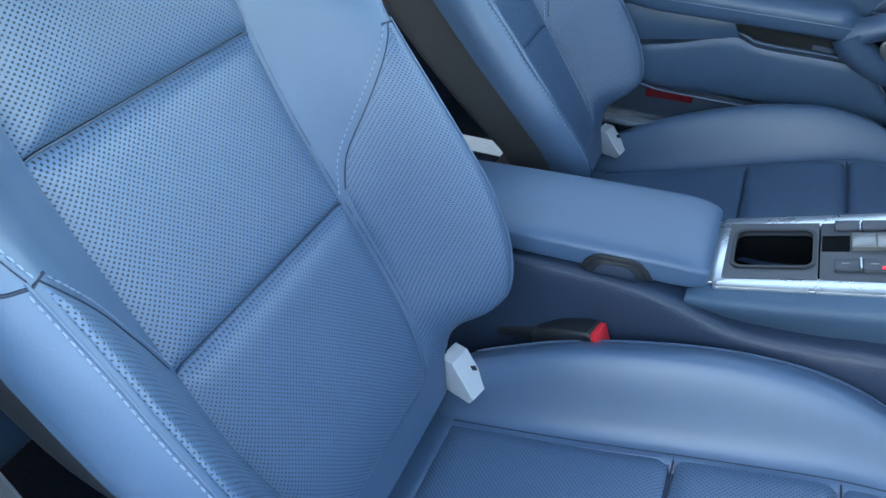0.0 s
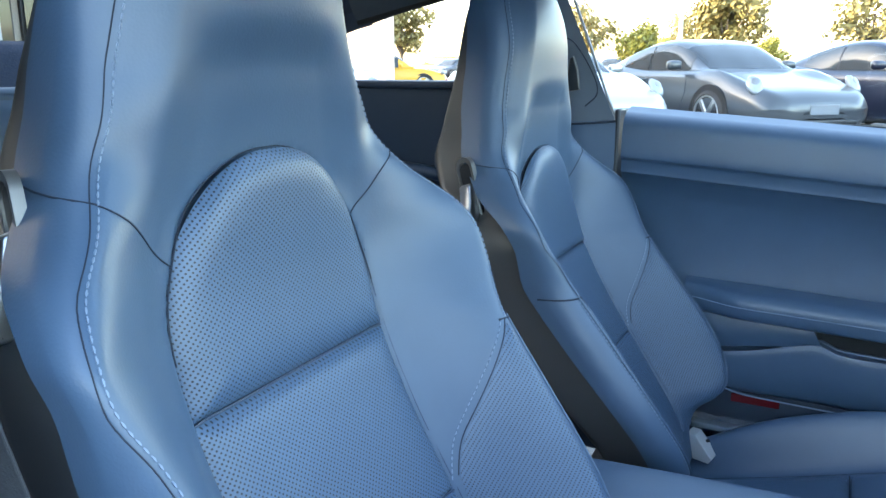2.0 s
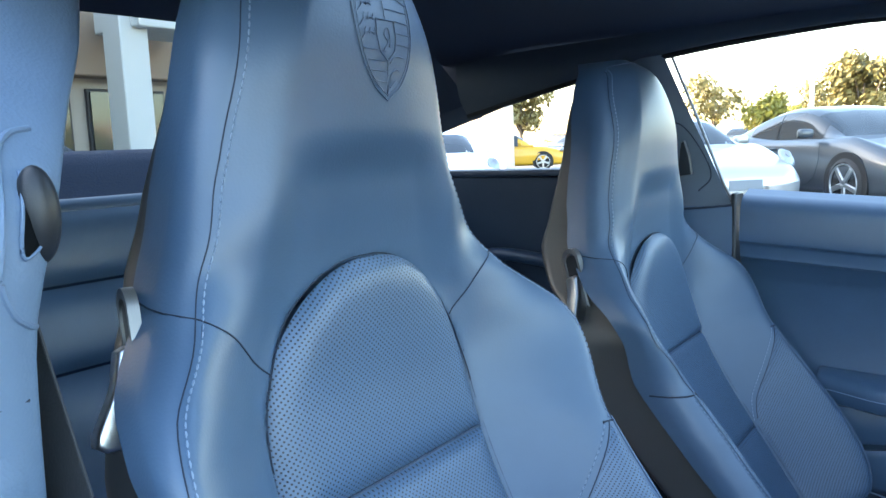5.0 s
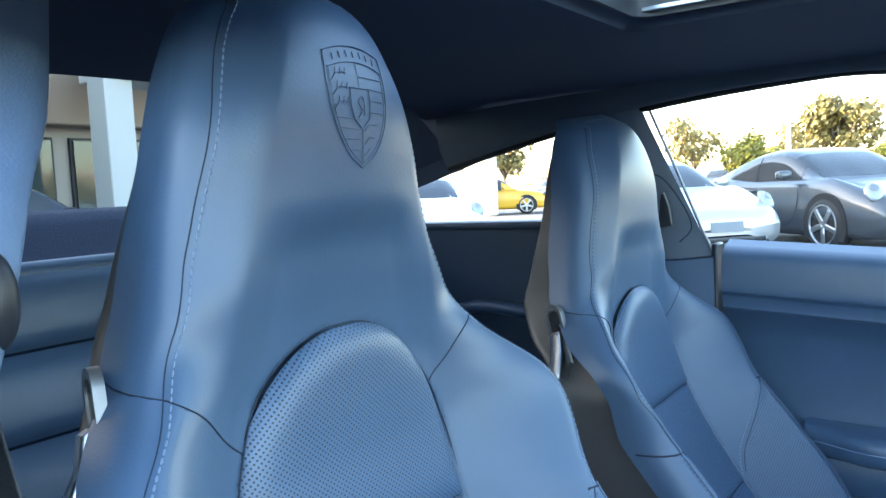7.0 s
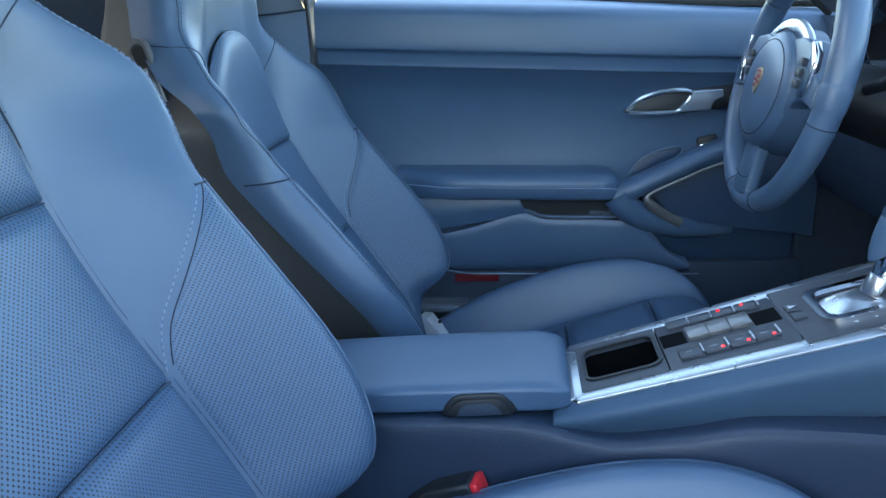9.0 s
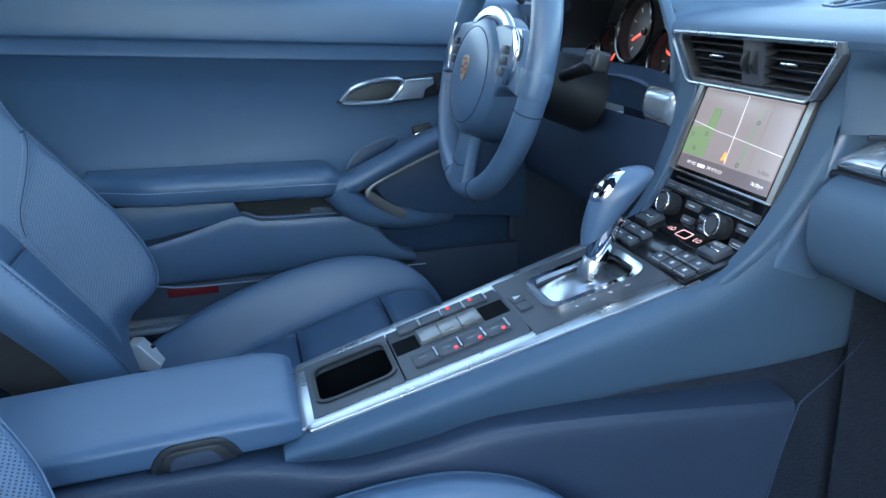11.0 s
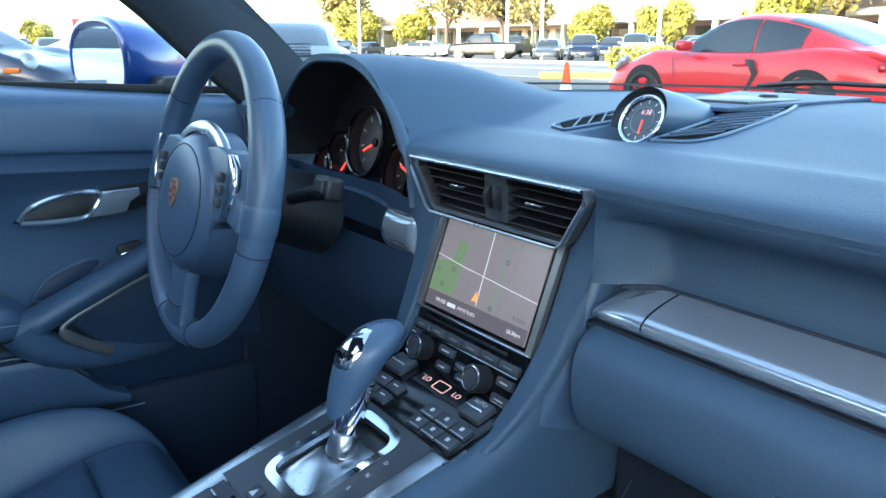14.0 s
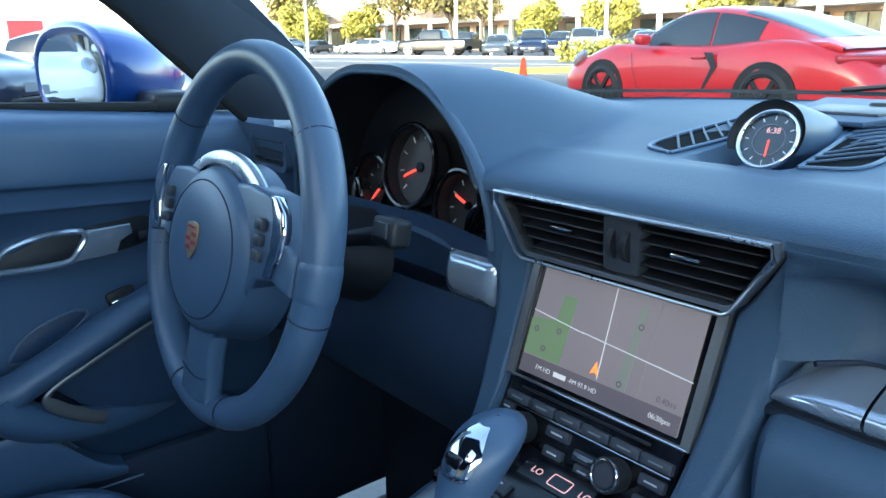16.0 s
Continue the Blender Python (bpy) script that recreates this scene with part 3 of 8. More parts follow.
    part("lever", prism([(0.000, -0.050), (0.031, -0.050), (0.038, -0.045), (0.037, -0.038), (0.022, -0.010), (0.017, 0.014), (0.011, 0.017), (0.005, 0.010), (0.001, -0.010)], 0.022, 0.0035, side, 3), SILVER, seat, "polished flared backrest lever")
    return seat


def press_shield(seat):
    """The shield pressed into the headrest's leather."""
    def emboss(name, keys, radius, smooth=0, label=""):
        keys = [p.to_tuple()[:2] for p in spline([(a, b, 0) for a, b in keys], smooth)] if smooth else keys
        path = []
        for (a, b), (c, d) in zip(keys, keys[1:]):
            path += [on_back(0.006 + a + (c - a) * i / 5, 1.104 + b + (d - b) * i / 5, 0.0008) for i in range(6)]
        part(name, tube(path, radius * 0.46, 6), EMBOSS, seat, label)
    emboss("embossed_shield", [(-0.033, 0.040), (-0.017, 0.0445), (0.0, 0.046), (0.017, 0.0445), (0.033, 0.040)], 0.0010, 12, "shield pressed into the leather")
    for k in (1, -1):
        emboss("embossed_edge", [(k * 0.033, 0.040), (k * 0.0345, 0.020), (k * 0.033, 0.0), (k * 0.0275, -0.020), (k * 0.016, -0.038), (0.0, -0.049)], 0.0010, 20)
        emboss("embossed_edge", [(k * 0.0305, 0.0275), (k * 0.031, 0.016), (k * 0.030, 0.0), (k * 0.025, -0.019), (k * 0.0145, -0.035), (0.0, -0.0455)], 0.0006, 20)
    emboss("embossed_band", [(-0.032, 0.0275), (-0.016, 0.032), (0.0, 0.0335), (0.016, 0.032), (0.032, 0.0275)], 0.0009, 12)
    for q in range(7):
        emboss("embossed_bar", [(-0.024 + 0.008 * q, 0.0335 + 0.004 * (1 - ((q - 3) / 3) ** 2)), (-0.024 + 0.008 * q, 0.0385 + 0.004 * (1 - ((q - 3) / 3) ** 2))], 0.0010)
    emboss("embossed_line", [(0.0, 0.033), (0.0, 0.014)], 0.0008)
    emboss("embossed_line", [(0.0, -0.018), (0.0, -0.045)], 0.0008)
    emboss("inner_shield", [(-0.011, 0.013), (0.011, 0.013), (0.0115, 0.0), (0.009, -0.011), (0.0, -0.019), (-0.009, -0.011), (-0.0115, 0.0), (-0.011, 0.013)], 0.0011)
    emboss("embossed_motif", [(-0.004, -0.010), (0.001, -0.004), (-0.003, 0.002), (0.002, 0.007), (0.004, 0.0), (0.003, -0.008)], 0.0010, 18)
    for z in (0.022, 0.013, 0.004, -0.005):
        emboss("embossed_line", [(0.002 if z > 0.013 else 0.0115, z), (0.031, z - 0.001)], 0.0007)
    for z in (-0.010, -0.018, -0.026, -0.034):
        emboss("embossed_line", [(-0.001, z - 0.001), (-0.030 - (z + 0.010) * 0.55, z)], 0.0007)
    for z in (0.022, 0.011, 0.0):
        emboss("embossed_antler", [(-0.029, z - 0.004), (-0.022, z + 0.002), (-0.013, z + 0.002)], 0.0010, 8)
        for q in range(3):
            emboss("embossed_tine", [(-0.025 + 0.005 * q, z + 0.0005), (-0.0235 + 0.005 * q, z + 0.0055)], 0.0008)
    for z in (-0.017, -0.027, -0.036):
        emboss("embossed_antler", [(0.003, z - 0.003), (0.009, z + 0.002), (0.019 + (z + 0.017) * 0.5, z + 0.002)], 0.0010, 8)


passenger_seat = build_seat("blue leather sports seat with integrated headrest and perforated panels")
passenger_seat.matrix_basis = pose(0, -0.330, 0)
driver_seat = copy_thing(passenger_seat, Matrix.Translation((0.097, 0.365, 0.352)) @ Matrix.Rotation(radians(-3.6), 4, "Y") @ Matrix.Translation((-0.08, 0, -0.40)))
driver_seat["label"] = "blue leather driver's sports seat with grey shell behind the wheel"
press_shield(passenger_seat)

# ---- centre console ----
TILT = math.degrees(math.atan(0.285))
SLOPE = pose(0.32, 0, 0.4895, 0, -TILT, 0)  # the sloping top: x up the slope, y to the left, z off it


def plate_z(x):
    return 0.4895 + (x - 0.32) * 0.285


def flank_z(x):
    return curve1([(-0.12, 0.425), (0.10, 0.440), (0.28, 0.452), (0.34, 0.463), (0.42, 0.482), (0.47, 0.496), (0.56, 0.509), (0.66, 0.516), (0.78, 0.524), (0.866, 0.534), (0.92, 0.538)], x)


console = thing("centre_console", "blue centre console with silver edges between the seats", "console")


def flank(s):
    def f(a, b):
        x = 0.300 + 0.570 * b
        wt = curve1([(0.30, 0.064), (0.36, 0.074), (0.60, 0.088), (0.70, 0.093), (0.74, 0.0945), (0.79, 0.099), (0.92, 0.110)], x)
        wb = curve1([(0.30, 0.066), (0.36, 0.080), (0.42, 0.094), (0.47, 0.106), (0.56, 0.113), (0.70, 0.119), (0.79, 0.124), (0.92, 0.126)], x)
        zt = max(0.585, curve1([(0.68, 0.591), (0.703, 0.598), (0.724, 0.609), (0.736, 0.620), (0.756, 0.643), (0.773, 0.670), (0.79, 0.700), (0.803, 0.730), (0.815, 0.760), (0.83, 0.790), (0.92, 0.800)], x)) if x > 0.68 else plate_z(x)
        zb = min(flank_z(x), zt - 0.006)
        under = 0.9 * (wb - wt)
        zb -= 0.75 * under
        wb -= under
        prof = [(wt - 0.006, zt + 0.001), (wt + 0.001, zt - 0.001), (wt + 0.010, zt + (zb - zt) * 0.10), (wt + 0.014, zt + (zb - zt) * 0.24), (wt + 0.013, zt + (zb - zt) * 0.45), (wb + 0.006, zt + (zb - zt) * 0.75), (wb, zb), (wb - 0.008, zb - 0.004), (wb - 0.026, zb - 0.006), (wb - 0.034, zb - 0.008)]
        p = spline([(y, z, 0) for y, z in prof], 24)[round(a * 24)]
        return Vector((x, s * p.x, p.y))
    return grid(f, 24, 48, flip=s > 0)


for s in (1, -1):
    part("flank", flank(s), DASH, console)

    def tunnel(a, b, s=s):
        x = -0.14 + 0.93 * b
        top = curve1([(-0.14, 0.468), (0.10, 0.478), (0.25, 0.481), (0.30, 0.474), (0.36, 0.463), (0.44, 0.478), (0.48, 0.490), (0.56, 0.492), (0.65, 0.489), (0.79, 0.483)], x)
        w = curve1([(-0.14, 0.078), (0.10, 0.080), (0.25, 0.084), (0.40, 0.100), (0.48, 0.114), (0.65, 0.128), (0.80, 0.140)], x)
        prof = [(0.03, top + 0.002), (w - 0.016, top), (w - 0.004, top - 0.004), (w + 0.001, top - 0.014), (w + 0.004, top - 0.05), (w + 0.012, 0.30), (w + 0.02, 0.15)]
        p = spline([(y, z, 0) for y, z in prof], 20)[round(a * 20)]
        return Vector((x - 0.30 * max(0.0, 0.483 - p.y) * b ** 3, s * p.x, p.y))
    # tunnel side takes the darkened trim; its shade is in the colour
    part("tunnel_side", grid(tunnel, 20, 40, flip=s > 0), SHADED_TRIM, console)
    part("tunnel_edge", tube([Vector((0.868, s * 0.130, 0.536)), Vector((0.830, s * 0.139, 0.510)), Vector((0.791, s * 0.140, 0.481)), Vector((0.775, s * 0.143, 0.431)), Vector((0.755, s * 0.149, 0.36)), Vector((0.737, s * 0.153, 0.30))], 0.0007, 6), DARK_LEATHER, console)
    # wall under the flank: its shade is put into the carpet colour
    part("tunnel_wall", grid(lambda a, b, s=s: Vector((0.30 + 0.74 * b, s * (0.062 + 0.030 * step(0.3, 0.7, 0.30 + 0.74 * b) + 0.02 * a), min(flank_z(0.30 + 0.74 * b) - 0.008, 0.66) - 0.30 * a)), 8, 20, flip=s > 0), SHADED_CARPET, console)
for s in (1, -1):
    # footwell shade painted on by the darkened carpet
    part("footwell_side", grid(lambda a, b: Vector((0.855 + 0.155 * a, s * (0.121 + 0.012 * b), 0.625 - 0.46 * b)), 6, 12, flip=s < 0), SHADED_CARPET, console, "dark footwell side panel")
part("tunnel_top", rounded_box(0.44, 0.13, 0.03, 0.004, 2, pose(0.08, 0, 0.434)), PLASTIC, console)

lid = thing("armrest_lid", "padded blue leather armrest lid on the console", "armrest")


def lid_shape(a, b):
    x = -0.02 + 0.338 * b
    end = math.sqrt(max(0.0, 1 - max(0.0, (x - 0.272) / 0.0465) ** 2.3))
    zt = curve1([(-0.02, 0.502), (0.15, 0.512), (0.27, 0.517), (0.32, 0.517)], x)
    zb = curve1([(-0.02, 0.474), (0.2, 0.481), (0.32, 0.482)], x)
    w = 0.074 * (0.86 + 0.14 * end)
    c = 2 * math.pi * a
    cy = math.copysign(abs(math.cos(c)) ** 0.36, math.cos(c))
    cz = math.copysign(abs(math.sin(c)) ** 0.34, math.sin(c))
    h = (zt - zb) / 2 * (0.55 + 0.45 * end)
    return Vector((x, -w * cy, (zt + zb) / 2 + h * cz - 0.003 * (1 - end)))


part("lid_pad", grid(lid_shape, 96, 70, close_u=True), LEATHER, lid)
part("lid_front", flat_mesh([lid_shape(i / 96, 1.0) for i in range(96)], [tuple(range(96))]), LEATHER, lid)
LATCH = Matrix.Translation((0.225, -0.0725, 0.4845)) @ pose(0, 0, 0, 90, 0, 0) @ pose(0, 0, 0, 0, 0, 3)
tri = lambda k: [(-0.040 * k, 0.0), (-0.034 * k, 0.012 * k), (-0.026 * k, 0.020 * k), (-0.018 * k, 0.0225 * k), (0.018 * k, 0.0225 * k), (0.026 * k, 0.020 * k), (0.034 * k, 0.012 * k), (0.040 * k, 0.0)]
part("latch_surround", prism(tri(1.0), 0.008, 0.0025, LATCH @ pose(0, 0, -0.004)), BLACK, lid, "black latch surround")
part("latch", prism(tri(0.86), 0.009, 0.003, LATCH @ pose(0, -0.001, -0.002)), BLACK, lid, "black pull latch")
part("latch_grip", prism(tri(0.58), 0.004, 0.0012, LATCH @ pose(0, 0.001, 0.005)), DEEP, lid)

# silver edges and the plates between them
for s in (1, -1):
    part("edge_strip", prism([(-0.004, s * 0.046), (0.386, s * 0.060), (0.400, s * 0.088), (0.006, s * 0.068)][::s], 0.006, 0.002, SLOPE @ pose(0, 0, -0.002)), SILVER, console, "satin aluminium edge strip")
part("rear_edge", prism([(-0.006, -0.062), (0.016, -0.058), (0.016, 0.058), (-0.006, 0.062)], 0.007, 0.002, SLOPE @ pose(0, 0, -0.0025)), SILVER, console, "satin aluminium end piece")


def frame_plate(p0, p1, q, hole, depth, mat, name, label="", r=0.008, z=0.0):
    """A plate with a rounded opening, as a ring of quads."""
    n = 6
    pc, qc = (p0 + p1) / 2, 0.0
    hp0, hp1, hq0, hq1 = hole
    outer, inner = [], []
    for (op, oq), (ip, iq), a0 in (((p1, q), (hp1 - r, hq1 - r), 0), ((p0, q), (hp0 + r, hq1 - r), 90), ((p0, -q), (hp0 + r, hq0 + r), 180), ((p1, -q), (hp1 - r, hq0 + r), 270)):
        for i in range(n + 1):
            a = radians(a0 + 90 * i / n)
            inner.append((ip + r * math.cos(a), iq + r * math.sin(a)))
            outer.append((op, oq))
    return part(name, ring(outer, inner, depth, SLOPE @ pose(0, 0, z)), mat, console, label, smooth=False)


frame_plate(0.012, 0.103, 0.0535, (0.021, 0.098, -0.033, 0.036), 0.005, BUTTON, "tray_plate", "dark plate round the storage tray", 0.010)
tray = rounded_box(0.086, 0.078, 0.05, 0.010, 3, SLOPE @ pose(0.060, 0.0015, -0.024))
bmesh.ops.delete(tray, geom=[f for f in tray.faces if (SLOPE.inverted() @ f.calc_center_median()).z > -0.001], context="FACES")
part("tray_well", tray, SLOT_DARK, console, "black storage tray")
part("tray_lip", ring(rounded_rect(0.084, 0.076, 0.014, 6, 0.0595, 0.0015), rounded_rect(0.076, 0.068, 0.011, 6, 0.0595, 0.0015), 0.0035, SLOPE @ pose(0, 0, 0.0035)), BLACK, console)
part("button_plate", prism([(0.1045, -0.0535), (0.2325, -0.058), (0.2400, 0.0), (0.2325, 0.058), (0.1045, 0.0535)], 0.0048, 0.001, SLOPE), BUTTON, console, "dark grey button plate")


def key(p, q, dp, dq, mat=BUTTON, h=0.004, name="button", label=""):
    return part(name, rounded_box(dp, dq, h, 0.0012, 2, SLOPE @ pose(p, q, 0.0048 + h / 2 - 0.0004)), mat, console, label)


for i in range(4):
    p = 0.130 + 0.0255 * i
    key(p, -0.030, 0.0245, 0.021)
    key(p, 0.045, 0.0245, 0.018)
    part("button_edge", rounded_box(0.0022, 0.019, 0.0022, 0.0006, 1, SLOPE @ pose(p + 0.0115, -0.030, 0.0094)), SILVER, console)
    part("button_edge", rounded_box(0.0022, 0.012, 0.0026, 0.0006, 1, SLOPE @ pose(p + 0.0115, 0.040, 0.0094)), SILVER, console)
    part("button_symbol", rounded_box(0.007, 0.0016, 0.0004, 0, 1, SLOPE @ pose(p - 0.002, -0.030, 0.0087)), GREY_MARK, console)
    if i:
        part("indicator_light", cylinder(0.0019, 0.0019, 0.001, 10, SLOPE @ pose(p + 0.006, -0.037, 0.0088)), LED_RED, console, "small red indicator light")
    if i > 1:
        part("indicator_light", cylinder(0.0019, 0.0019, 0.001, 10, SLOPE @ pose(p - 0.004, 0.0475, 0.0088)), LED_RED, console, "small red indicator light")
# slots are flat plates, their inner shade put into the colour
part("slot", rounded_box(0.026, 0.030, 0.0012, 0.0004, 1, SLOPE @ pose(0.119, 0.012, 0.0049)), SLOT_DARK, console)
part("slot", rounded_box(0.028, 0.032, 0.0012, 0.0004, 1, SLOPE @ pose(0.217, 0.012, 0.0049)), SLOT_DARK, console)
for i in range(3):
    key(0.145 + 0.0225 * i, 0.012, 0.0222, 0.028, SATIN_GREY, 0.006, "rocker", "grey rocker switch")
key(0.2455, 0.012, 0.014, 0.017, BUTTON, 0.0035)
key(0.2455, -0.008, 0.014, 0.017, BUTTON, 0.0035)
part("warning_symbol", prism([(-0.004, -0.004), (0.004, 0.0), (-0.004, 0.004)], 0.0004, 0, SLOPE @ pose(0.2455, 0.012, 0.0082)), MARK, console)
frame_plate(0.2345, 0.388, 0.066, (0.270, 0.364, -0.034, 0.033), 0.005, BUTTON, "gear_plate", "dark grey gear selector plate", 0.014)
part("gate_frame", ring(rounded_rect(0.112, 0.082, 0.020, 7, 0.3165, -0.001), rounded_rect(0.094, 0.066, 0.014, 7, 0.3165, -0.001), 0.005, SLOPE @ pose(0, 0, 0.004)), CHROME, console, "polished gate frame")
part("gate_floor", rounded_box(0.104, 0.074, 0.02, 0.006, 2, SLOPE @ pose(0.3165, -0.001, -0.012)), BLACK, console)
part("gate_slide", grid(lambda a, b: SLOPE @ Vector((0.272 + 0.074 * b, -0.030 + 0.060 * a, 0.0 + 0.008 * math.sin(math.pi * b) * math.sin(math.pi * a) ** 0.5)), 16, 16), SILVER, console, "brushed metal gate slide")
for i, word in enumerate("PRND"):
    label_text(word, 0.006, MARK, console, SLOPE @ pose(0.286 + 0.019 * i, -0.048, 0.0052, 0, 0, -90), "gear_letter")
for i in range(3):
    part("gear_mark", rounded_box(0.004, 0.0016, 0.0004, 0, 1, SLOPE @ pose(0.285 + 0.018 * i, 0.047, 0.0052)), MARK, console)

# gear selector
selector = thing("gear_selector", "blue leather gear selector with a polished metal neck", "gear lever")
BASE = SLOPE @ pose(0.322, -0.002, 0.004)
AX = (Vector((0.30, -0.03, 1.0))).normalized()
base = BASE.translation
part("collar", cylinder(0.0145, 0.0125, 0.022, 24, Matrix.Translation(base + AX * 0.012) @ Vector((0, 0, 1)).rotation_difference(AX).to_matrix().to_4x4(), 0.002), SILVER, selector, "satin metal collar")
part("neck", cylinder(0.0110, 0.0150, 0.054, 28, Matrix.Translation(base + AX * 0.045) @ Vector((0, 0, 1)).rotation_difference(AX).to_matrix().to_4x4(), 0.001), CHROME, selector, "polished metal neck")


def knob(a, b):
    h = 0.060 + 0.062 * b
    rx = curve1([(0.0, 0.0215), (0.15, 0.0255), (0.4, 0.0290), (0.65, 0.0305), (0.82, 0.0275), (0.93, 0.019), (0.98, 0.010), (1.0, 0.001)], b)
    ry = curve1([(0.0, 0.0160), (0.2, 0.0195), (0.5, 0.0230), (0.72, 0.0240), (0.88, 0.020), (0.96, 0.012), (1.0, 0.001)], b)
    c = 2 * math.pi * a
    lean = Vector((0.008 * b * b - 0.006 * (1 - b), 0, 0))
    return base + AX * h + lean + Vector((rx * math.cos(c), ry * math.sin(c), 0.019 * math.cos(c) * (1 - b) ** 0.8))


part("grip", grid(knob, 40, 36, close_u=True), LEATHER, selector, "blue leather grip")
part("grip_base", grid(lambda a, b: knob(a, 0.0).lerp(base + AX * 0.064, b), 40, 4, close_u=True, flip=True), BLACK, selector)


def cap(a, b):
    ang = -0.80 + 1.60 * a
    h = 0.60 + 0.38 * b
    p = knob(0.5 + ang * 0.16 * (1 - 0.25 * abs(2 * b - 1)), h)
    n = (p - (base + AX * (0.060 + 0.056 * h))).normalized()
    edge = min(1.0, 6 * min(a, 1 - a, b, 1 - b))
    return p + n * (0.0022 * edge - 0.0004)


part("crown_cap", grid(cap, 16, 24), CHROME, selector, "polished cap over the grip")
part("release_button", rounded_box(0.006, 0.013, 0.014, 0.0025, 2, Matrix.Translation(knob(0.5, 0.74)) @ pose(0.0004, 0, 0, 0, -6, 0)), GLOSS_BLACK, selector)

# seat belt buckles
def buckle(m, label):
    b = thing("belt_buckle", label, "seat belt buckle", "belt buckles", at=m)
    part("housing", prism([(-0.052, -0.010), (-0.048, 0.008), (-0.020, 0.016), (0.026, 0.017), (0.030, 0.012), (0.030, -0.017), (-0.020, -0.016)], 0.030, 0.004, pose(0, 0.015, 0, 90, 0, 0), 3), BLACK, b)
    part("release", rounded_box(0.009, 0.028, 0.030, 0.0025, 2, pose(0.032, 0, 0)), RED_PLASTIC, b, "red release button")
    part("stalk", rounded_box(0.09, 0.016, 0.014, 0.004, 2, pose(-0.090, 0, -0.002)), BLACK, b)
    return b


buckle(pose(0.196, -0.100, 0.404, 0, -20, -12), "black belt buckle with a red release button")

# ---- steering wheel and column ----
LOCAL = Matrix(((0, 0, 1, 0), (-1, 0, 0, 0), (0, 1, 0, 0), (0, 0, 0, 1)))  # local x to the right, y up, z ahead
WHEEL = Matrix.Translation((0.634, 0.33, 0.770)) @ Matrix.Rotation(radians(13.5), 4, "Y") @ LOCAL
wheel = thing("steering_wheel", "blue leather three-spoke steering wheel with silver paddles", "steering wheel")
ahead = WHEEL.to_3x3() @ Vector((0, 0, 1))
rim_pts = []
for i in range(120):
    c = 2 * math.pi * i / 120
    rim_pts.append(WHEEL @ Vector((0.1690 * math.cos(c), 0.1690 * math.sin(c), 0)))
part("rim", tube(rim_pts, lambda q: 0.0158 + 0.0014 * max(0.0, math.cos(4 * math.pi * q - 0.9)) ** 4, 16, True, 1.12, up=ahead), LEATHER, wheel)
for deg in (38, 142, -14, 194, 252, 288):
    c = radians(deg)
    ctr, t = Vector((0.1690 * math.cos(c), 0.1690 * math.sin(c), 0)), Vector((-math.sin(c), math.cos(c), 0))
    n = Vector((math.cos(c), math.sin(c), 0))
    pts = [WHEEL @ (ctr + n * 0.0162 * math.cos(k) + Vector((0, 0, 1)) * 0.0180 * math.sin(k)) for k in [2 * math.pi * j / 20 for j in range(20)]]
    part("rim_seam", tube(pts, 0.0008, 5, True), SEAM, wheel)


HUB_Y = -0.016
HUB_A, HUB_B = 0.092, 0.081


def dome(a, b):
    c = 2 * math.pi * a
    r = b ** 0.9
    return WHEEL @ Vector((HUB_A * r * math.cos(c), HUB_Y + HUB_B * r * math.sin(c), -0.037 + 0.016 * r ** 4 + 0.012 * r ** 30))


def hub_side(a, b):
    c = 2 * math.pi * a
    k = 1.01 + 0.05 * b
    return WHEEL @ Vector((HUB_A * k * math.cos(c), HUB_Y + HUB_B * k * math.sin(c), -0.019 + 0.040 * b))


part("hub", grid(hub_side, 64, 6, close_u=True, flip=True), LEATHER, wheel)
part("airbag_cover", grid(dome, 64, 30, close_u=True, flip=True), LEATHER, wheel, "smooth round airbag cover")
circle = [WHEEL @ Vector((HUB_A * 0.80 * math.cos(c), HUB_Y + HUB_B * 0.80 * math.sin(c), -0.037 + 0.016 * 0.80 ** 4 - 0.0001)) for c in [2 * math.pi * j / 60 for j in range(60)]]
part("cover_groove", tube(circle, 0.0008, 5, True), SEAM, wheel)
shield = [(p.x * 1.25, p.y * 1.2) for p in spline([(-0.0100, 0.0125, 0), (0.0, 0.0145, 0), (0.0100, 0.0125, 0), (0.0105, 0.0, 0), (0.0075, -0.008, 0), (0.0, -0.0150, 0), (-0.0075, -0.008, 0), (-0.0105, 0.0, 0), (-0.0100, 0.0125, 0)], 24)][:-1]
GOLD = material("worn_gold", (0.42, 0.32, 0.20), 0.35, metal=0.5, vary=0.1, vary_size=0.004)
CREST_RED = material("enamel_red", (0.35, 0.02, 0.03), 0.3, vary=0.05)
BADGE = WHEEL @ pose(0, HUB_Y + 0.008, -0.0372)
part("badge", prism(shield, 0.0016, 0.0004, BADGE @ pose(0, 0, -0.0014)), GOLD, wheel, "small gold and red shield badge")
for bx, by, bw, bh in ((0.006, 0.006, 0.010, 0.0042), (0.006, -0.002, 0.009, 0.0036), (-0.005, -0.007, 0.008, 0.0036), (-0.006, 0.001, 0.009, 0.0036), (0.0, 0.0125, 0.018, 0.0024)):
    part("badge_field", rounded_box(bw, bh, 0.0005, 0, 1, BADGE @ pose(bx, by, -0.0017)), CREST_RED, wheel)


def spoke(pts, mat, name, thick=0.016, z0=-0.026, label=""):
    return part(name, prism(pts, thick, 0.005, WHEEL @ pose(0, 0, z0), 3), mat, wheel, label)


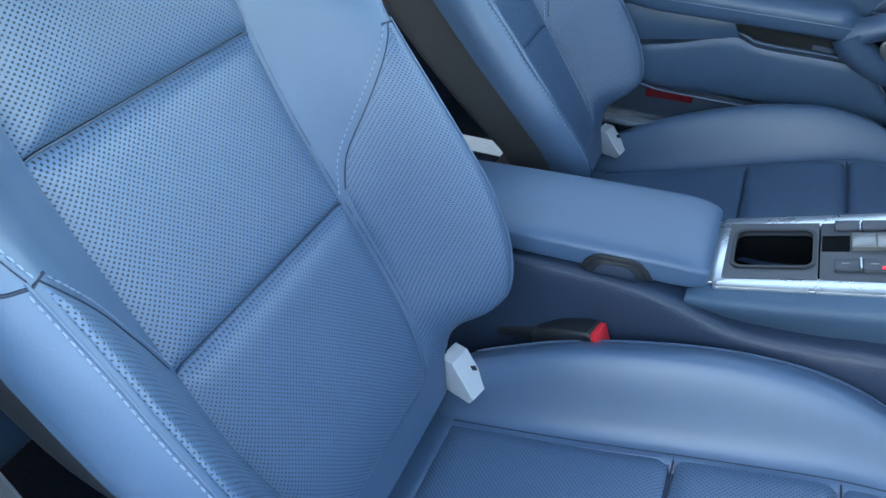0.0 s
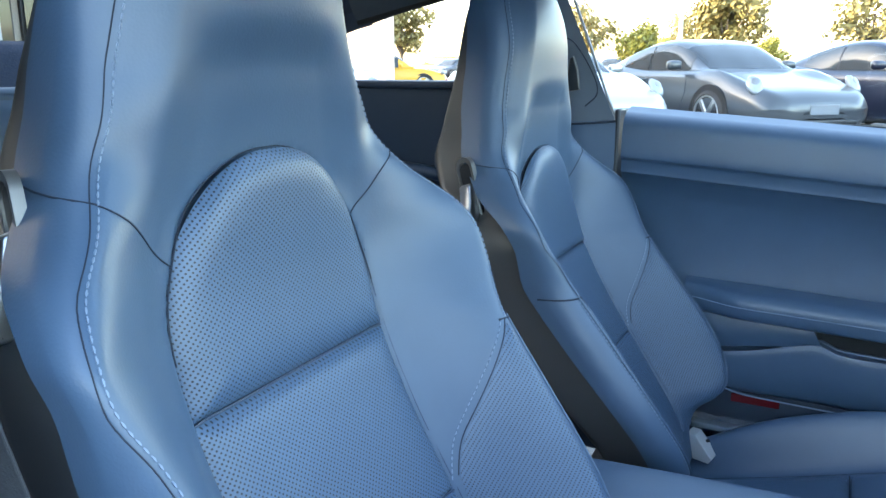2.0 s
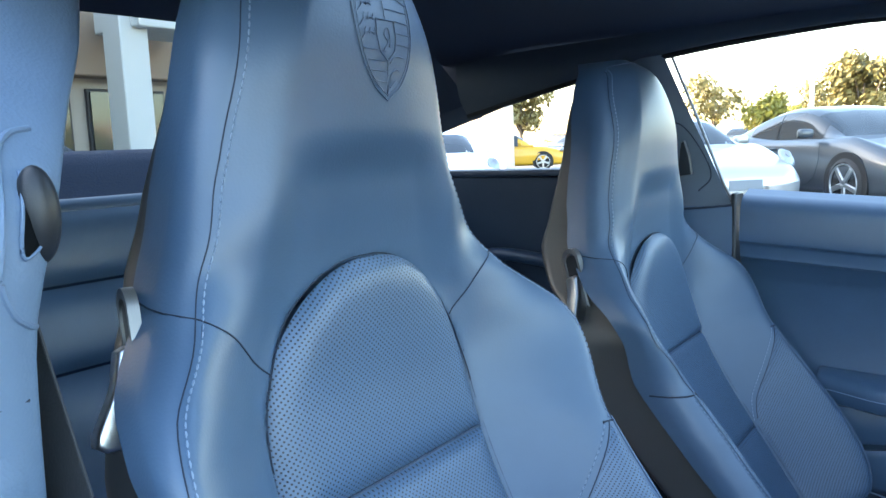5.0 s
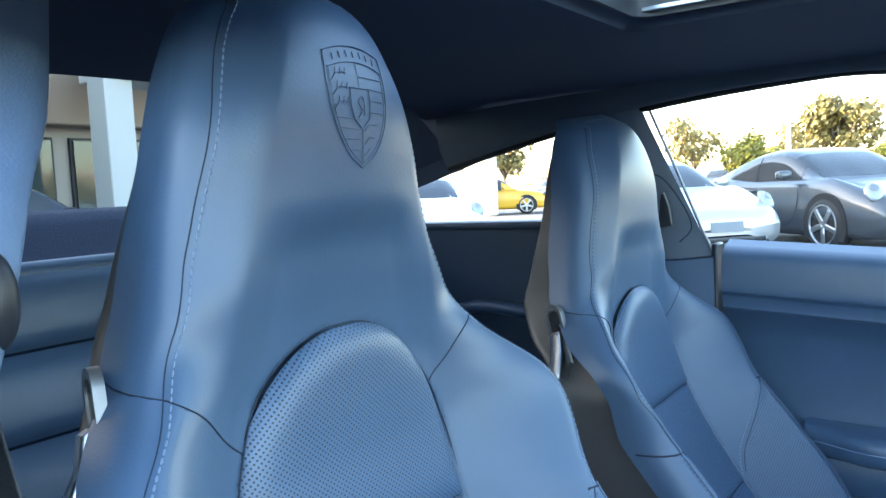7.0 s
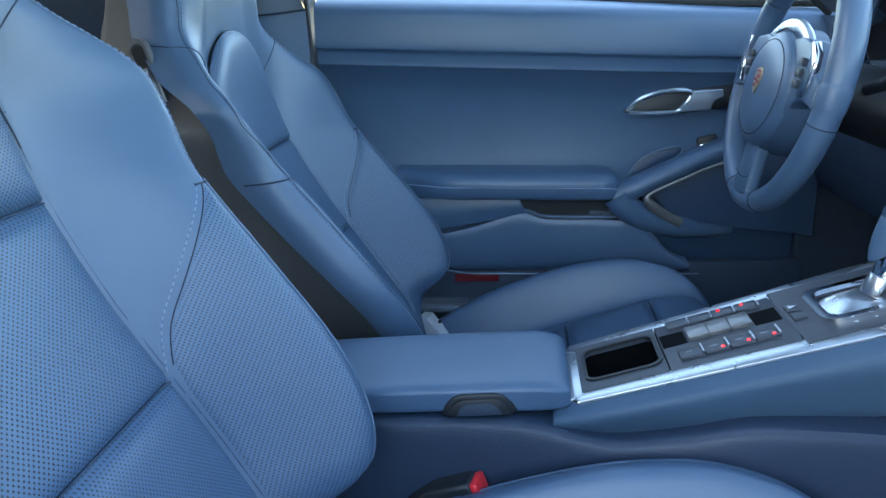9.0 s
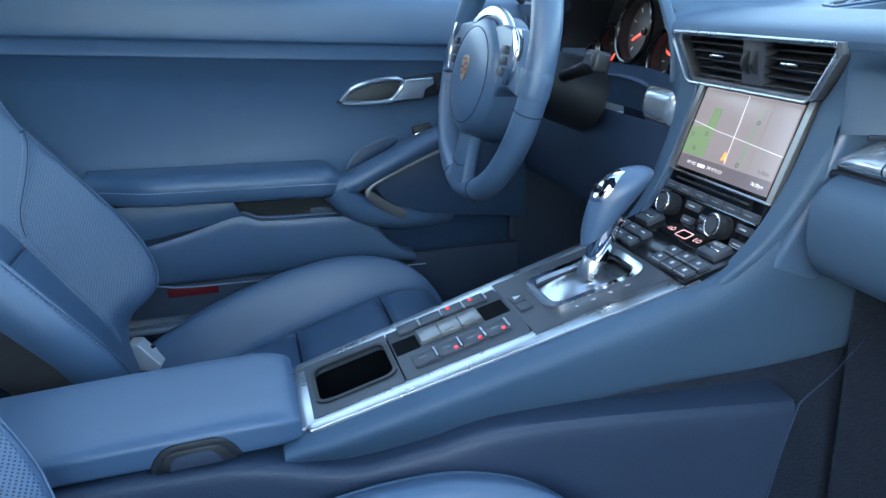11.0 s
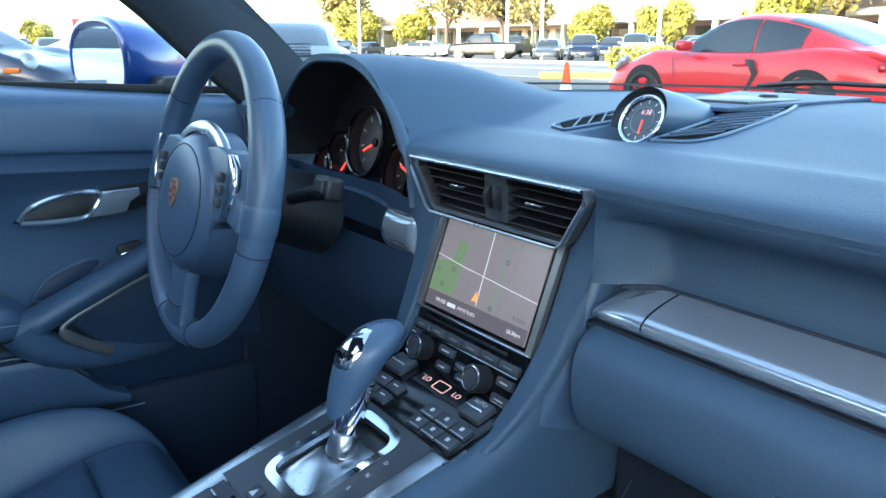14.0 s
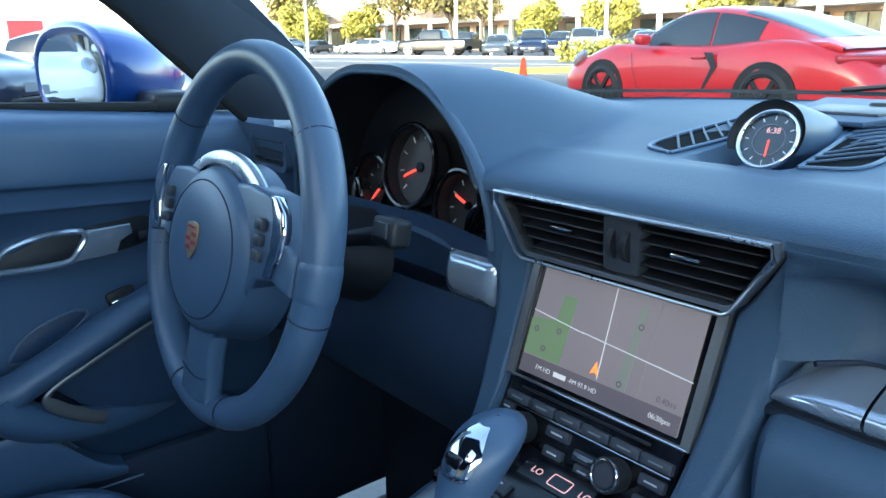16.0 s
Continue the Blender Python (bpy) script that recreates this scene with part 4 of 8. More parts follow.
for s in (1, -1):
    body = [(s * 0.030, 0.052), (s * 0.070, 0.056), (s * 0.110, 0.052), (s * 0.136, 0.022), (s * 0.160, 0.010), (s * 0.160, -0.024), (s * 0.125, -0.018), (s * 0.098, -0.024), (s * 0.078, -0.050), (s * 0.050, -0.070)]
    spoke(body[:: s], LEATHER, "spoke", 0.034, -0.021)
    sleeve = [WHEEL @ Vector((s * 0.1690 * math.cos(k), 0.1690 * math.sin(k), 0)) for k in [radians(-8 + 10.5 * j / 12) for j in range(13)]]
    part("spoke_end", tube(sleeve, lambda q: 0.0160 + 0.0010 * min(1.0, 8 * q, 8 * (1 - q)) ** 0.5, 20, False, 1.12, up=ahead), LEATHER, wheel)
    part("paddle", prism([(s * 0.116, 0.052), (s * 0.128, 0.052), (s * 0.142, 0.040), (s * 0.147, 0.022), (s * 0.142, 0.002), (s * 0.130, -0.014), (s * 0.119, -0.016), (s * 0.126, 0.008), (s * 0.125, 0.032)][:: s], 0.010, 0.0035, WHEEL @ pose(s * 0.002, 0, -0.0265), 3), CHROME, wheel, "polished silver shift switch")
    for k in range(3):
        part("wheel_button", rounded_box(0.013, 0.0105, 0.006, 0.0015, 2, WHEEL @ pose(s * 0.1045, 0.026 - 0.0135 * k, -0.0240)), BUTTON, wheel)
spoke([(-0.034, -0.070), (0.034, -0.070), (0.027, -0.110), (0.031, -0.160), (0.010, -0.165), (-0.010, -0.165), (-0.031, -0.160), (-0.027, -0.110)][::-1], LEATHER, "lower_spoke", 0.018, -0.018)
part("spoke_seam", tube([WHEEL @ Vector((x, -0.140 + 0.006 * (abs(x) / 0.03) ** 2, -0.0186)) for x in (-0.028, -0.018, -0.009, 0, 0.009, 0.018, 0.028)], 0.0008, 6), SEAM, wheel)
arc = [(0.114 * math.sin(k), HUB_Y + 0.012 + 0.0835 * math.cos(k)) for k in [-1.25 + 2.5 * j / 30 for j in range(31)]] + [(0.105 * math.sin(k), HUB_Y + 0.004 + 0.074 * math.cos(k)) for k in [1.15 - 2.3 * j / 30 for j in range(31)]]
part("upper_trim", prism(arc[::-1], 0.010, 0.004, WHEEL @ pose(0, 0, -0.016), 3), SILVER, wheel, "satin silver arc over the hub")

column = thing("steering_column", "dark steering column shroud with a stalk", "steering column")
part("shroud", grid(lambda a, b: WHEEL @ Vector(((0.044 + 0.010 * b) * math.cos(2 * math.pi * a) * (1 + 0.10 * math.cos(4 * math.pi * a)), (0.040 + 0.012 * b) * math.sin(2 * math.pi * a) - 0.012 * b, 0.004 + 0.15 * b)), 32, 12, close_u=True), BLACK, column)
part("stalk", tube(spline([WHEEL @ Vector(v) for v in ((0.04, 0.005, 0.085), (0.085, 0.018, 0.086), (0.140, 0.030, 0.082))], 12), lambda q: 0.007 + 0.003 * q, 10), BLACK, column, "black control stalk")
part("stalk_end", rounded_box(0.034, 0.026, 0.022, 0.005, 3, WHEEL @ pose(0.146, 0.034, 0.080)), BLACK, column)
part("stalk_switch", rounded_box(0.020, 0.014, 0.004, 0.001, 1, WHEEL @ pose(0.146, 0.035, 0.068)), BUTTON, column)
part("stalk", tube(spline([WHEEL @ Vector(v) for v in ((-0.05, 0.030, 0.070), (-0.085, 0.034, 0.064), (-0.125, 0.036, 0.056))], 12), lambda q: 0.007 + 0.003 * q, 10), BLACK, column, "black control stalk")

# ---- dashboard ----
dash = thing("dashboard", "blue leather dashboard with an arched instrument hood", "dashboard")
HOOD_Y = 0.327
ARCH = [(0.0, 0.915), (0.045, 0.913), (0.085, 0.901), (0.115, 0.882), (0.145, 0.854), (0.165, 0.826), (0.178, 0.795), (0.182, 0.760)]


def arch_z(dy):
    return curve1(ARCH, abs(dy))


def pad_z(x, y):
    """Height of the dashboard's upper pad."""
    base = curve1([(0.80, 0.821), (0.805, 0.828), (0.82, 0.8335), (0.86, 0.8395), (0.888, 0.8432), (0.898, 0.8436), (0.912, 0.8424), (0.94, 0.8425), (1.00, 0.848), (1.10, 0.860), (1.22, 0.868), (1.34, 0.868)], x)
    base -= 0.020 * step(0.93, 0.965, x) * step(1.06, 1.02, x) * step(0.050, 0.034, abs(y + 0.006))
    dy = abs(y - HOOD_Y)
    ridge = curve1(ARCH, dy) + 0.009 - curve1([(0.80, 0.0), (0.86, 0.001), (0.95, 0.010), (1.05, 0.032), (1.15, 0.060), (1.30, 0.12)], x)
    ridge -= 0.10 * step(0.10, 0.30, dy)
    soft = 0.006
    k = (ridge - base) / soft
    return base + soft * (math.log1p(math.exp(k)) if k < 40 else k)


def far_edge(y):
    """Where the pad meets the curved foot of the windscreen."""
    return 1.325 - 1.15 * y * y if abs(y) < 0.62 else 1.325 - 1.15 * 0.3844


def pad(a, b):
    y = 0.70 - 1.40 * a
    x = 0.800 + (far_edge(y) - 0.80) * b ** 1.6
    return Vector((x, y, pad_z(x, y) - (0.005 if b == 0 else 0.0)))


part("upper_pad", grid(pad, 200, 60), DASH, dash)


def hood_lip(a, b):
    ang = math.pi * (0.0 + 1.0 * a)
    dy = -0.182 * math.cos(ang)
    z = arch_z(dy)
    c = radians(-60 + 200 * b)
    n = Vector((0, -math.cos(ang), 0.9 * math.sin(ang) + 0.1)).normalized()
    return Vector((0.804 - 0.007 * math.sin(c), HOOD_Y + dy, z)) + n * (0.001 + 0.0035 * math.cos(c))


part("hood_edge", grid(hood_lip, 64, 10), DASH, dash)
part("hood_inside", grid(lambda a, b: Vector((0.802 + 0.085 * b, HOOD_Y - 0.180 * (1 - 0.06 * b) * math.cos(math.pi * a), 0.72 + (arch_z(0.180 * math.cos(math.pi * a)) - 0.722) * (1 - 0.05 * b))), 60, 6), BLACK, dash)
part("instrument_panel", prism([(HOOD_Y + 0.176 * math.cos(math.pi * i / 40), arch_z(0.178 * math.cos(math.pi * i / 40)) - 0.004 - 0.016 * abs(math.cos(math.pi * i / 40))) for i in range(41)] + [(HOOD_Y - 0.15, 0.70), (HOOD_Y + 0.15, 0.70)], 0.01, 0, Matrix.Translation((0.884, 0, 0)) @ Matrix(((0, 0, 1, 0), (1, 0, 0, 0), (0, 1, 0, 0), (0, 0, 0, 1)))), BLACK, dash)

NEEDLE = glow("red_needle", (1.0, 0.06, 0.04), 0.5)
DIAL = material("dial_face", (0.018, 0.019, 0.022), 0.5, vary=0.05)
TACH = material("grey_dial_face", (0.07, 0.07, 0.075), 0.5, vary=0.05)
cluster = thing("instrument_cluster", "five round black instruments with red needles", "instrument cluster")


def dial(y, z, r, x, face, needle):
    at = Matrix.Translation((x, y, z)) @ Matrix.Rotation(radians(12), 4, "Y") @ LOCAL
    d = part("dial", cylinder(r, r, 0.004, 40, at @ pose(0, 0, 0.020)), face, cluster, "round dial")
    part("dial_ring", tube([at @ Vector(((r + 0.002) * math.cos(k), (r + 0.002) * math.sin(k), 0.0)) for k in [2 * math.pi * j / 48 for j in range(48)]], 0.0035, 8, True, up=(1, 0, 0)), GLOSS_BLACK, d)
    part("dial_tube", grid(lambda a, b: at @ Vector(((r + 0.001) * math.cos(2 * math.pi * a), (r + 0.001) * math.sin(2 * math.pi * a), 0.020 * b)), 40, 2, close_u=True), BLACK, d)
    for k in range(9):
        g = radians(225 - 33.75 * k)
        part("tick", rounded_box(r * 0.16, 0.0016, 0.0006, 0, 1, at @ pose(r * 0.80 * math.cos(g), r * 0.80 * math.sin(g), 0.0175, 0, 0, math.degrees(g))), MARK, d)
    if needle is not None:
        part("needle", rounded_box(r * 0.72, 0.0028, 0.001, 0.0003, 1, at @ pose(r * 0.36 * math.cos(radians(needle)), r * 0.36 * math.sin(radians(needle)), 0.0165, 0, 0, needle)), NEEDLE, d, "red needle")
        part("needle_hub", cylinder(r * 0.13, r * 0.13, 0.004, 20, at @ pose(0, 0, 0.0165)), GLOSS_BLACK, d)
    return d


dial(HOOD_Y + 0.004, 0.812, 0.044, 0.848, TACH, 205)
dial(HOOD_Y + 0.086, 0.780, 0.034, 0.850, DIAL, 228)
dial(HOOD_Y - 0.076, 0.780, 0.034, 0.850, DIAL, 160)
dial(HOOD_Y + 0.132, 0.762, 0.024, 0.848, DIAL, 235)
dial(HOOD_Y - 0.122, 0.762, 0.024, 0.848, DIAL, None)
part("dial_shelf", grid(lambda a, b: Vector((0.826 + 0.058 * b, HOOD_Y - 0.135 + 0.27 * a, 0.748 - 0.018 * (2 * a - 1) ** 2 + 0.010 * b)), 30, 4), PLASTIC, cluster, "blue shelf under the dials")

# passenger side: soft face, silver trim, glovebox
FACE = [(0.800, 0.822), (0.8025, 0.811), (0.814, 0.802), (0.840, 0.795), (0.853, 0.781), (0.854, 0.762), (0.850, 0.750), (0.844, 0.743)]


def face(a, b):
    y = -0.1285 - 0.5535 * a
    x, z = spline([(p[0], p[1], 0) for p in FACE], 32)[round(b * 32)][:2]
    near = step(-0.172, -0.129, y)
    deep = max(0.0, x - 0.803)
    x = x - deep * near
    return Vector((x - 0.0005, y, z))


part("front_face", grid(face, 60, 32), DASH, dash)


def lower_wall(a, b):
    y = -0.129 - 0.545 * a
    prof = [(0.815, 0.711), (0.797, 0.706), (0.784, 0.699), (0.777, 0.690), (0.774, 0.676), (0.774, 0.656), (0.777, 0.640), (0.785, 0.624), (0.802, 0.613), (0.84, 0.605), (0.92, 0.598)]
    x, z = spline([(p[0], p[1], 0) for p in prof], 36)[round(b * 36)][:2]
    near = 1 - math.sqrt(max(0.0, 1 - max(0.0, (y + 0.137) / 0.008) ** 2))
    return Vector((x + 0.012 * near, y, z))


glovebox = thing("glovebox", "blue leather glovebox lid under the silver trim", "glovebox")
part("lid", grid(lower_wall, 60, 36), DASH, glovebox)
part("catch", rounded_box(0.012, 0.030, 0.008, 0.003, 2, pose(0.774, -0.337, 0.652, 0, 25, 0)), CHROME, glovebox, "chrome glovebox catch")


def trim_strip(y0, y1, cap0):
    def f(a, b):
        y = y0 + (y1 - y0) * a
        k = 1.0
        if cap0:
            k = math.sqrt(max(0.0, 1 - max(0.0, (0.052 - abs(y - y0)) / 0.052) ** 2))
        c = math.pi * b
        return Vector((0.830 - 0.026 * math.sin(c) ** 0.75 * (0.35 + 0.65 * k) - 0.016 * b + 0.015 * (1 - b) ** 4, y, 0.708 + (0.742 - 0.708) * (1 - b) * (0.25 + 0.75 * k)))
    return grid(f, 40, 24)


trim = thing("dash_trim", "brushed silver trim strip across the dashboard", "trim")
part("end_piece", trim_strip(-0.122, -0.1865, True), SILVER_PAINT, trim)
part("strip", trim_strip(-0.1885, -0.68, False), SILVER_PAINT, trim)
part("upper_lip", tube([face(k / 60, 1.0) + Vector((-0.0008, 0, -0.0015)) for k in range(2, 61)], 0.0022, 8), SEAM, trim)
part("under_gap", rounded_box(0.02, 0.57, 0.008, 0.002, 1, pose(0.812, -0.395, 0.7055)), SEAM, trim)
# driver's side of the stack
part("end_piece", grid(lambda a, b: Vector((0.810 - 0.016 * max(0.0, math.sin(math.pi * b)) ** 0.4 * min(1.0, 7 * a, 7 * (1 - a)) ** 0.5, 0.134 + 0.078 * a, 0.749 - 0.046 * b)), 16, 24, flip=True), SILVER_PAINT, trim)
part("stack_shoulder", grid(lambda a, b: Vector((0.8065 - 0.004 * math.sin(math.pi * a), 0.124 + 0.030 * a, 0.824 - 0.136 * b)), 10, 16, flip=True), DASH, dash)
# knee panel: shade under the dash put into a darker trim
part("driver_knee_panel", grid(lambda a, b: Vector((0.80 - 0.02 * math.sin(math.pi * b), 0.118 + 0.50 * a, 0.706 - 0.15 * b)), 20, 16, flip=True), SHADED_TRIM, dash)
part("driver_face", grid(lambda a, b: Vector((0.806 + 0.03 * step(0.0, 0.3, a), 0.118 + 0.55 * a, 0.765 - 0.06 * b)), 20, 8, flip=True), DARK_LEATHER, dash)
# side vent by the driver's door
sv = thing("side_vent", "black side air vent at the dashboard's end", "air vent")
part("vent_frame", ring(rounded_rect(0.10, 0.052, 0.012, 5), rounded_rect(0.086, 0.038, 0.008, 5), 0.012, Matrix.Translation((0.795, 0.572, 0.812)) @ LOCAL), PLASTIC, sv)
for k in range(3):
    part("slat", rounded_box(0.086, 0.002, 0.014, 0.0006, 1, Matrix.Translation((0.803, 0.572, 0.800 + 0.012 * k)) @ LOCAL), BLACK, sv)
part("vent_back", rounded_box(0.10, 0.05, 0.004, 0.001, 1, Matrix.Translation((0.815, 0.572, 0.812)) @ LOCAL), BLACK, sv)
part("dash_end", grid(lambda a, b: Vector((0.79 + 0.03 * a, 0.50 + 0.18 * b, 0.845 - 0.09 * a)), 6, 10), LEATHER, dash)
# darkened carpet carries the shade at the footwell's end
part("footwell_wall", rounded_box(0.03, 1.30, 0.62, 0.01, 1, pose(1.02, 0, 0.44)), SHADED_CARPET, dash)
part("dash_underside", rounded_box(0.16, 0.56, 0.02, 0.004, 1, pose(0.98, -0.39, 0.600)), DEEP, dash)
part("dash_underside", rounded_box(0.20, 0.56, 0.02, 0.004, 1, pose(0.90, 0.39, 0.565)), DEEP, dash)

# ---- centre stack ----
SCREEN = Matrix.Translation((0.795, 0, 0.716)) @ Matrix.Rotation(radians(20.5), 4, "Y") @ LOCAL
VENT = Matrix.Translation((0.800, 0, 0.797)) @ Matrix.Rotation(radians(-3), 4, "Y") @ LOCAL
stack = thing("centre_stack", "centre stack with vents, navigation screen, knobs and buttons", "control panel")
body = [(-0.128, 0.112), (0.128, 0.112), (0.127, 0.030), (0.122, -0.060), (0.112, -0.105), (-0.112, -0.105), (-0.122, -0.060), (-0.127, 0.030)]
part("surround", prism(body[::-1], 0.06, 0.008, SCREEN @ pose(0, 0, 0.004), 3), LEATHER, stack)
part("bezel", prism([(-0.090, 0.056), (0.090, 0.056), (0.088, -0.020), (0.085, -0.106), (-0.085, -0.106), (-0.088, -0.020)][::-1], 0.012, 0.005, SCREEN @ pose(0, 0, -0.004), 3), GLOSS_BLACK, stack, "gloss black bezel")
part("bezel_edge", ring([(-0.0925, 0.059), (0.0925, 0.059), (0.0905, -0.052), (-0.0905, -0.052)], [(-0.084, 0.051), (0.084, 0.051), (0.083, -0.050), (-0.083, -0.050)], 0.006, SCREEN @ pose(0, 0, -0.007)), SATIN_GREY, stack, "satin grey screen frame")

display = thing("navigation_screen", "lit navigation screen showing a pale street map", "screen")
MAP = glow("map_ground", (0.42, 0.36, 0.37), 0.075, 0.4)
MAP_PALE = glow("map_verge", (0.36, 0.38, 0.33), 0.085, 0.4)
MAP_GREEN = glow("map_park", (0.25, 0.36, 0.20), 0.105, 0.4)
MAP_ROAD = glow("map_road", (0.85, 0.85, 0.88), 0.13, 0.4)
MAP_BAR = glow("map_bar", (0.10, 0.085, 0.095), 0.15)
MAP_ORANGE = glow("map_arrow", (0.95, 0.22, 0.05), 0.35)
MAP_WHITE = glow("map_writing", (0.9, 0.9, 0.92), 0.14, 0.4)
part("map", rounded_box(0.156, 0.092, 0.002, 0.0004, 1, SCREEN @ pose(0, 0, -0.0048)), MAP, display, "grey street map")


def on_map(x, y, w, h, mat, turn=0, lift=0.0, name="road"):
    return part(name, rounded_box(w, h, 0.0004, 0, 1, SCREEN @ pose(x, y, -0.0060 - lift, 0, 0, turn)), mat, display)


on_map(0, -0.0385, 0.156, 0.015, MAP_BAR, name="status_bar")
part("park", prism([(-0.078, -0.030), (-0.038, -0.030), (-0.036, 0.026), (-0.050, 0.026), (-0.052, 0.004), (-0.078, 0.000)][::-1], 0.0003, 0, SCREEN @ pose(0, 0, -0.0061)), MAP_GREEN, display, "green park on the map")
part("park", prism([(0.018, -0.030), (0.028, -0.030), (0.030, 0.036), (0.024, 0.036)][::-1], 0.0003, 0, SCREEN @ pose(0, 0, -0.0061)), MAP_PALE, display)
on_map(-0.050, 0.004, 0.056, 0.0008, MAP_ROAD, -6, 0.0004)
on_map(0.028, -0.002, 0.104, 0.0008, MAP_ROAD, -4, 0.0004)
on_map(0.000, 0.008, 0.0007, 0.074, MAP_ROAD, 2, 0.0004)
on_map(0.040, 0.008, 0.0004, 0.074, MAP_PALE, -1, 0.0004)
part("arrow", prism([(-0.004, -0.0045), (0.0, -0.0025), (0.004, -0.0045), (0.0, 0.006)][::-1], 0.0005, 0, SCREEN @ pose(-0.002, -0.022, -0.0072)), MAP_ORANGE, display, "orange position arrow")
for px_, py_ in ((-0.070, -0.008), (-0.046, -0.004), (-0.058, -0.022), (0.022, -0.026), (0.028, 0.020)):
    part("map_pin", ring([(0.0026 * math.cos(2 * math.pi * i / 12), 0.0026 * math.sin(2 * math.pi * i / 12)) for i in range(12)], [(0.0014 * math.cos(2 * math.pi * i / 12), 0.0014 * math.sin(2 * math.pi * i / 12)) for i in range(12)], 0.0003, SCREEN @ pose(px_, py_, -0.0068)), MAP_BAR, display)


def screen_text(words, x, y, size, mat, parent, base=SCREEN, lift=-0.0068):
    m = base @ Matrix.Translation((x, y, lift))
    ob = label_text(words, size, mat, parent, m)
    return ob


screen_text("FM HD", -0.052, -0.0385, 0.0054, MAP_WHITE, display)
on_map(-0.034, -0.0385, 0.013, 0.0038, MAP_WHITE, 0, 0.0004, "bar")
screen_text("-FM 97.9 HD", -0.010, -0.0385, 0.0054, MAP_WHITE, display)
screen_text("06:38pm", 0.062, -0.0385, 0.0054, MAP_WHITE, display)
screen_text("0.40mi", 0.064, -0.0255, 0.0062, MAP_BAR, display)

# radio panel
part("divider", rounded_box(0.176, 0.0022, 0.004, 0.0008, 1, SCREEN @ pose(0, -0.0515, -0.0065)), CHROME, stack, "thin chrome line")
part("disc_slot", rounded_box(0.13, 0.0024, 0.003, 0.0006, 1, SCREEN @ pose(-0.005, -0.0585, -0.0045)), BLACK, stack)
for k in range(6):
    part("radio_button", rounded_box(0.0265, 0.0085, 0.006, 0.0012, 2, SCREEN @ pose(-0.0695 + 0.0278 * k, -0.0685, -0.005)), BUTTON, stack)
    part("button_mark", rounded_box(0.012, 0.0013, 0.0004, 0, 1, SCREEN @ pose(-0.0695 + 0.0278 * k, -0.0685, -0.0082)), GREY_MARK, stack)
part("chrome_line", rounded_box(0.166, 0.0014, 0.003, 0.0005, 1, SCREEN @ pose(0, -0.0742, -0.0068)), CHROME, stack)
for kx in (-0.055, 0.040):
    k = part("knob", cylinder(0.0135, 0.0125, 0.018, 32, SCREEN @ pose(kx, -0.0895, -0.012), 0.0015), BLACK, stack, "black rotary knob")
    part("knob_ring", tube([SCREEN @ Vector((kx + 0.0112 * math.cos(c), -0.0895 + 0.0112 * math.sin(c), -0.0212)) for c in [2 * math.pi * j / 32 for j in range(32)]], 0.0009, 6, True), CHROME, k)
    part("knob_face", cylinder(0.0085, 0.0085, 0.001, 24, SCREEN @ pose(kx, -0.0895, -0.0212)), BUTTON, k)
for bx, by, bw in ((-0.020, -0.082, 0.024), (-0.020, -0.098, 0.020), (0.010, -0.090, 0.022), (0.012, -0.100, 0.018), (0.070, -0.083, 0.022), (0.070, -0.099, 0.024), (-0.078, -0.079, 0.014)):
    part("radio_button", rounded_box(bw, 0.0085, 0.006, 0.0012, 2, SCREEN @ pose(bx, by, -0.005)), BUTTON, stack)
    part("button_mark", rounded_box(bw * 0.5, 0.0013, 0.0004, 0, 1, SCREEN @ pose(bx, by, -0.0082)), MARK, stack)
part("card_slot", rounded_box(0.018, 0.002, 0.003, 0.0005, 1, SCREEN @ pose(0.010, -0.0885, -0.0082)), SILVER, stack)
screen_text("OPTION", 0.070, -0.1035, 0.0048, MARK, stack, SCREEN, -0.0088)

# climate panel on the slope in front of the lever
CLIM = Matrix.Translation((0.690, 0, 0.598)) @ pose(0, 0, 0, 0, -18, 0)  # x ahead up the slope, y to the left
part("climate_plate", prism([(-0.004, -0.088), (0.070, -0.092), (0.070, 0.092), (-0.004, 0.088)], 0.005, 0.0015, CLIM), GLOSS_BLACK, stack, "dark climate control panel")
RED_DIGIT = glow("readout", (1.0, 0.50, 0.46), 0.16)
part("climate_display", rounded_box(0.020, 0.078, 0.002, 0.0004, 1, CLIM @ pose(0.050, -0.006, 0.0054)), GLOSS_BLACK, stack)
for q in (0.018, -0.030):
    label_text("LO", 0.0085, RED_DIGIT, stack, CLIM @ pose(0.050, q, 0.0066, 0, 0, -90), "temperature_readout")
part("display_symbol", ring(rounded_rect(0.012, 0.020, 0.002, 3), rounded_rect(0.0105, 0.0185, 0.0015, 3), 0.0004, CLIM @ pose(0.050, -0.006, 0.0066)), RED_DIGIT, stack)
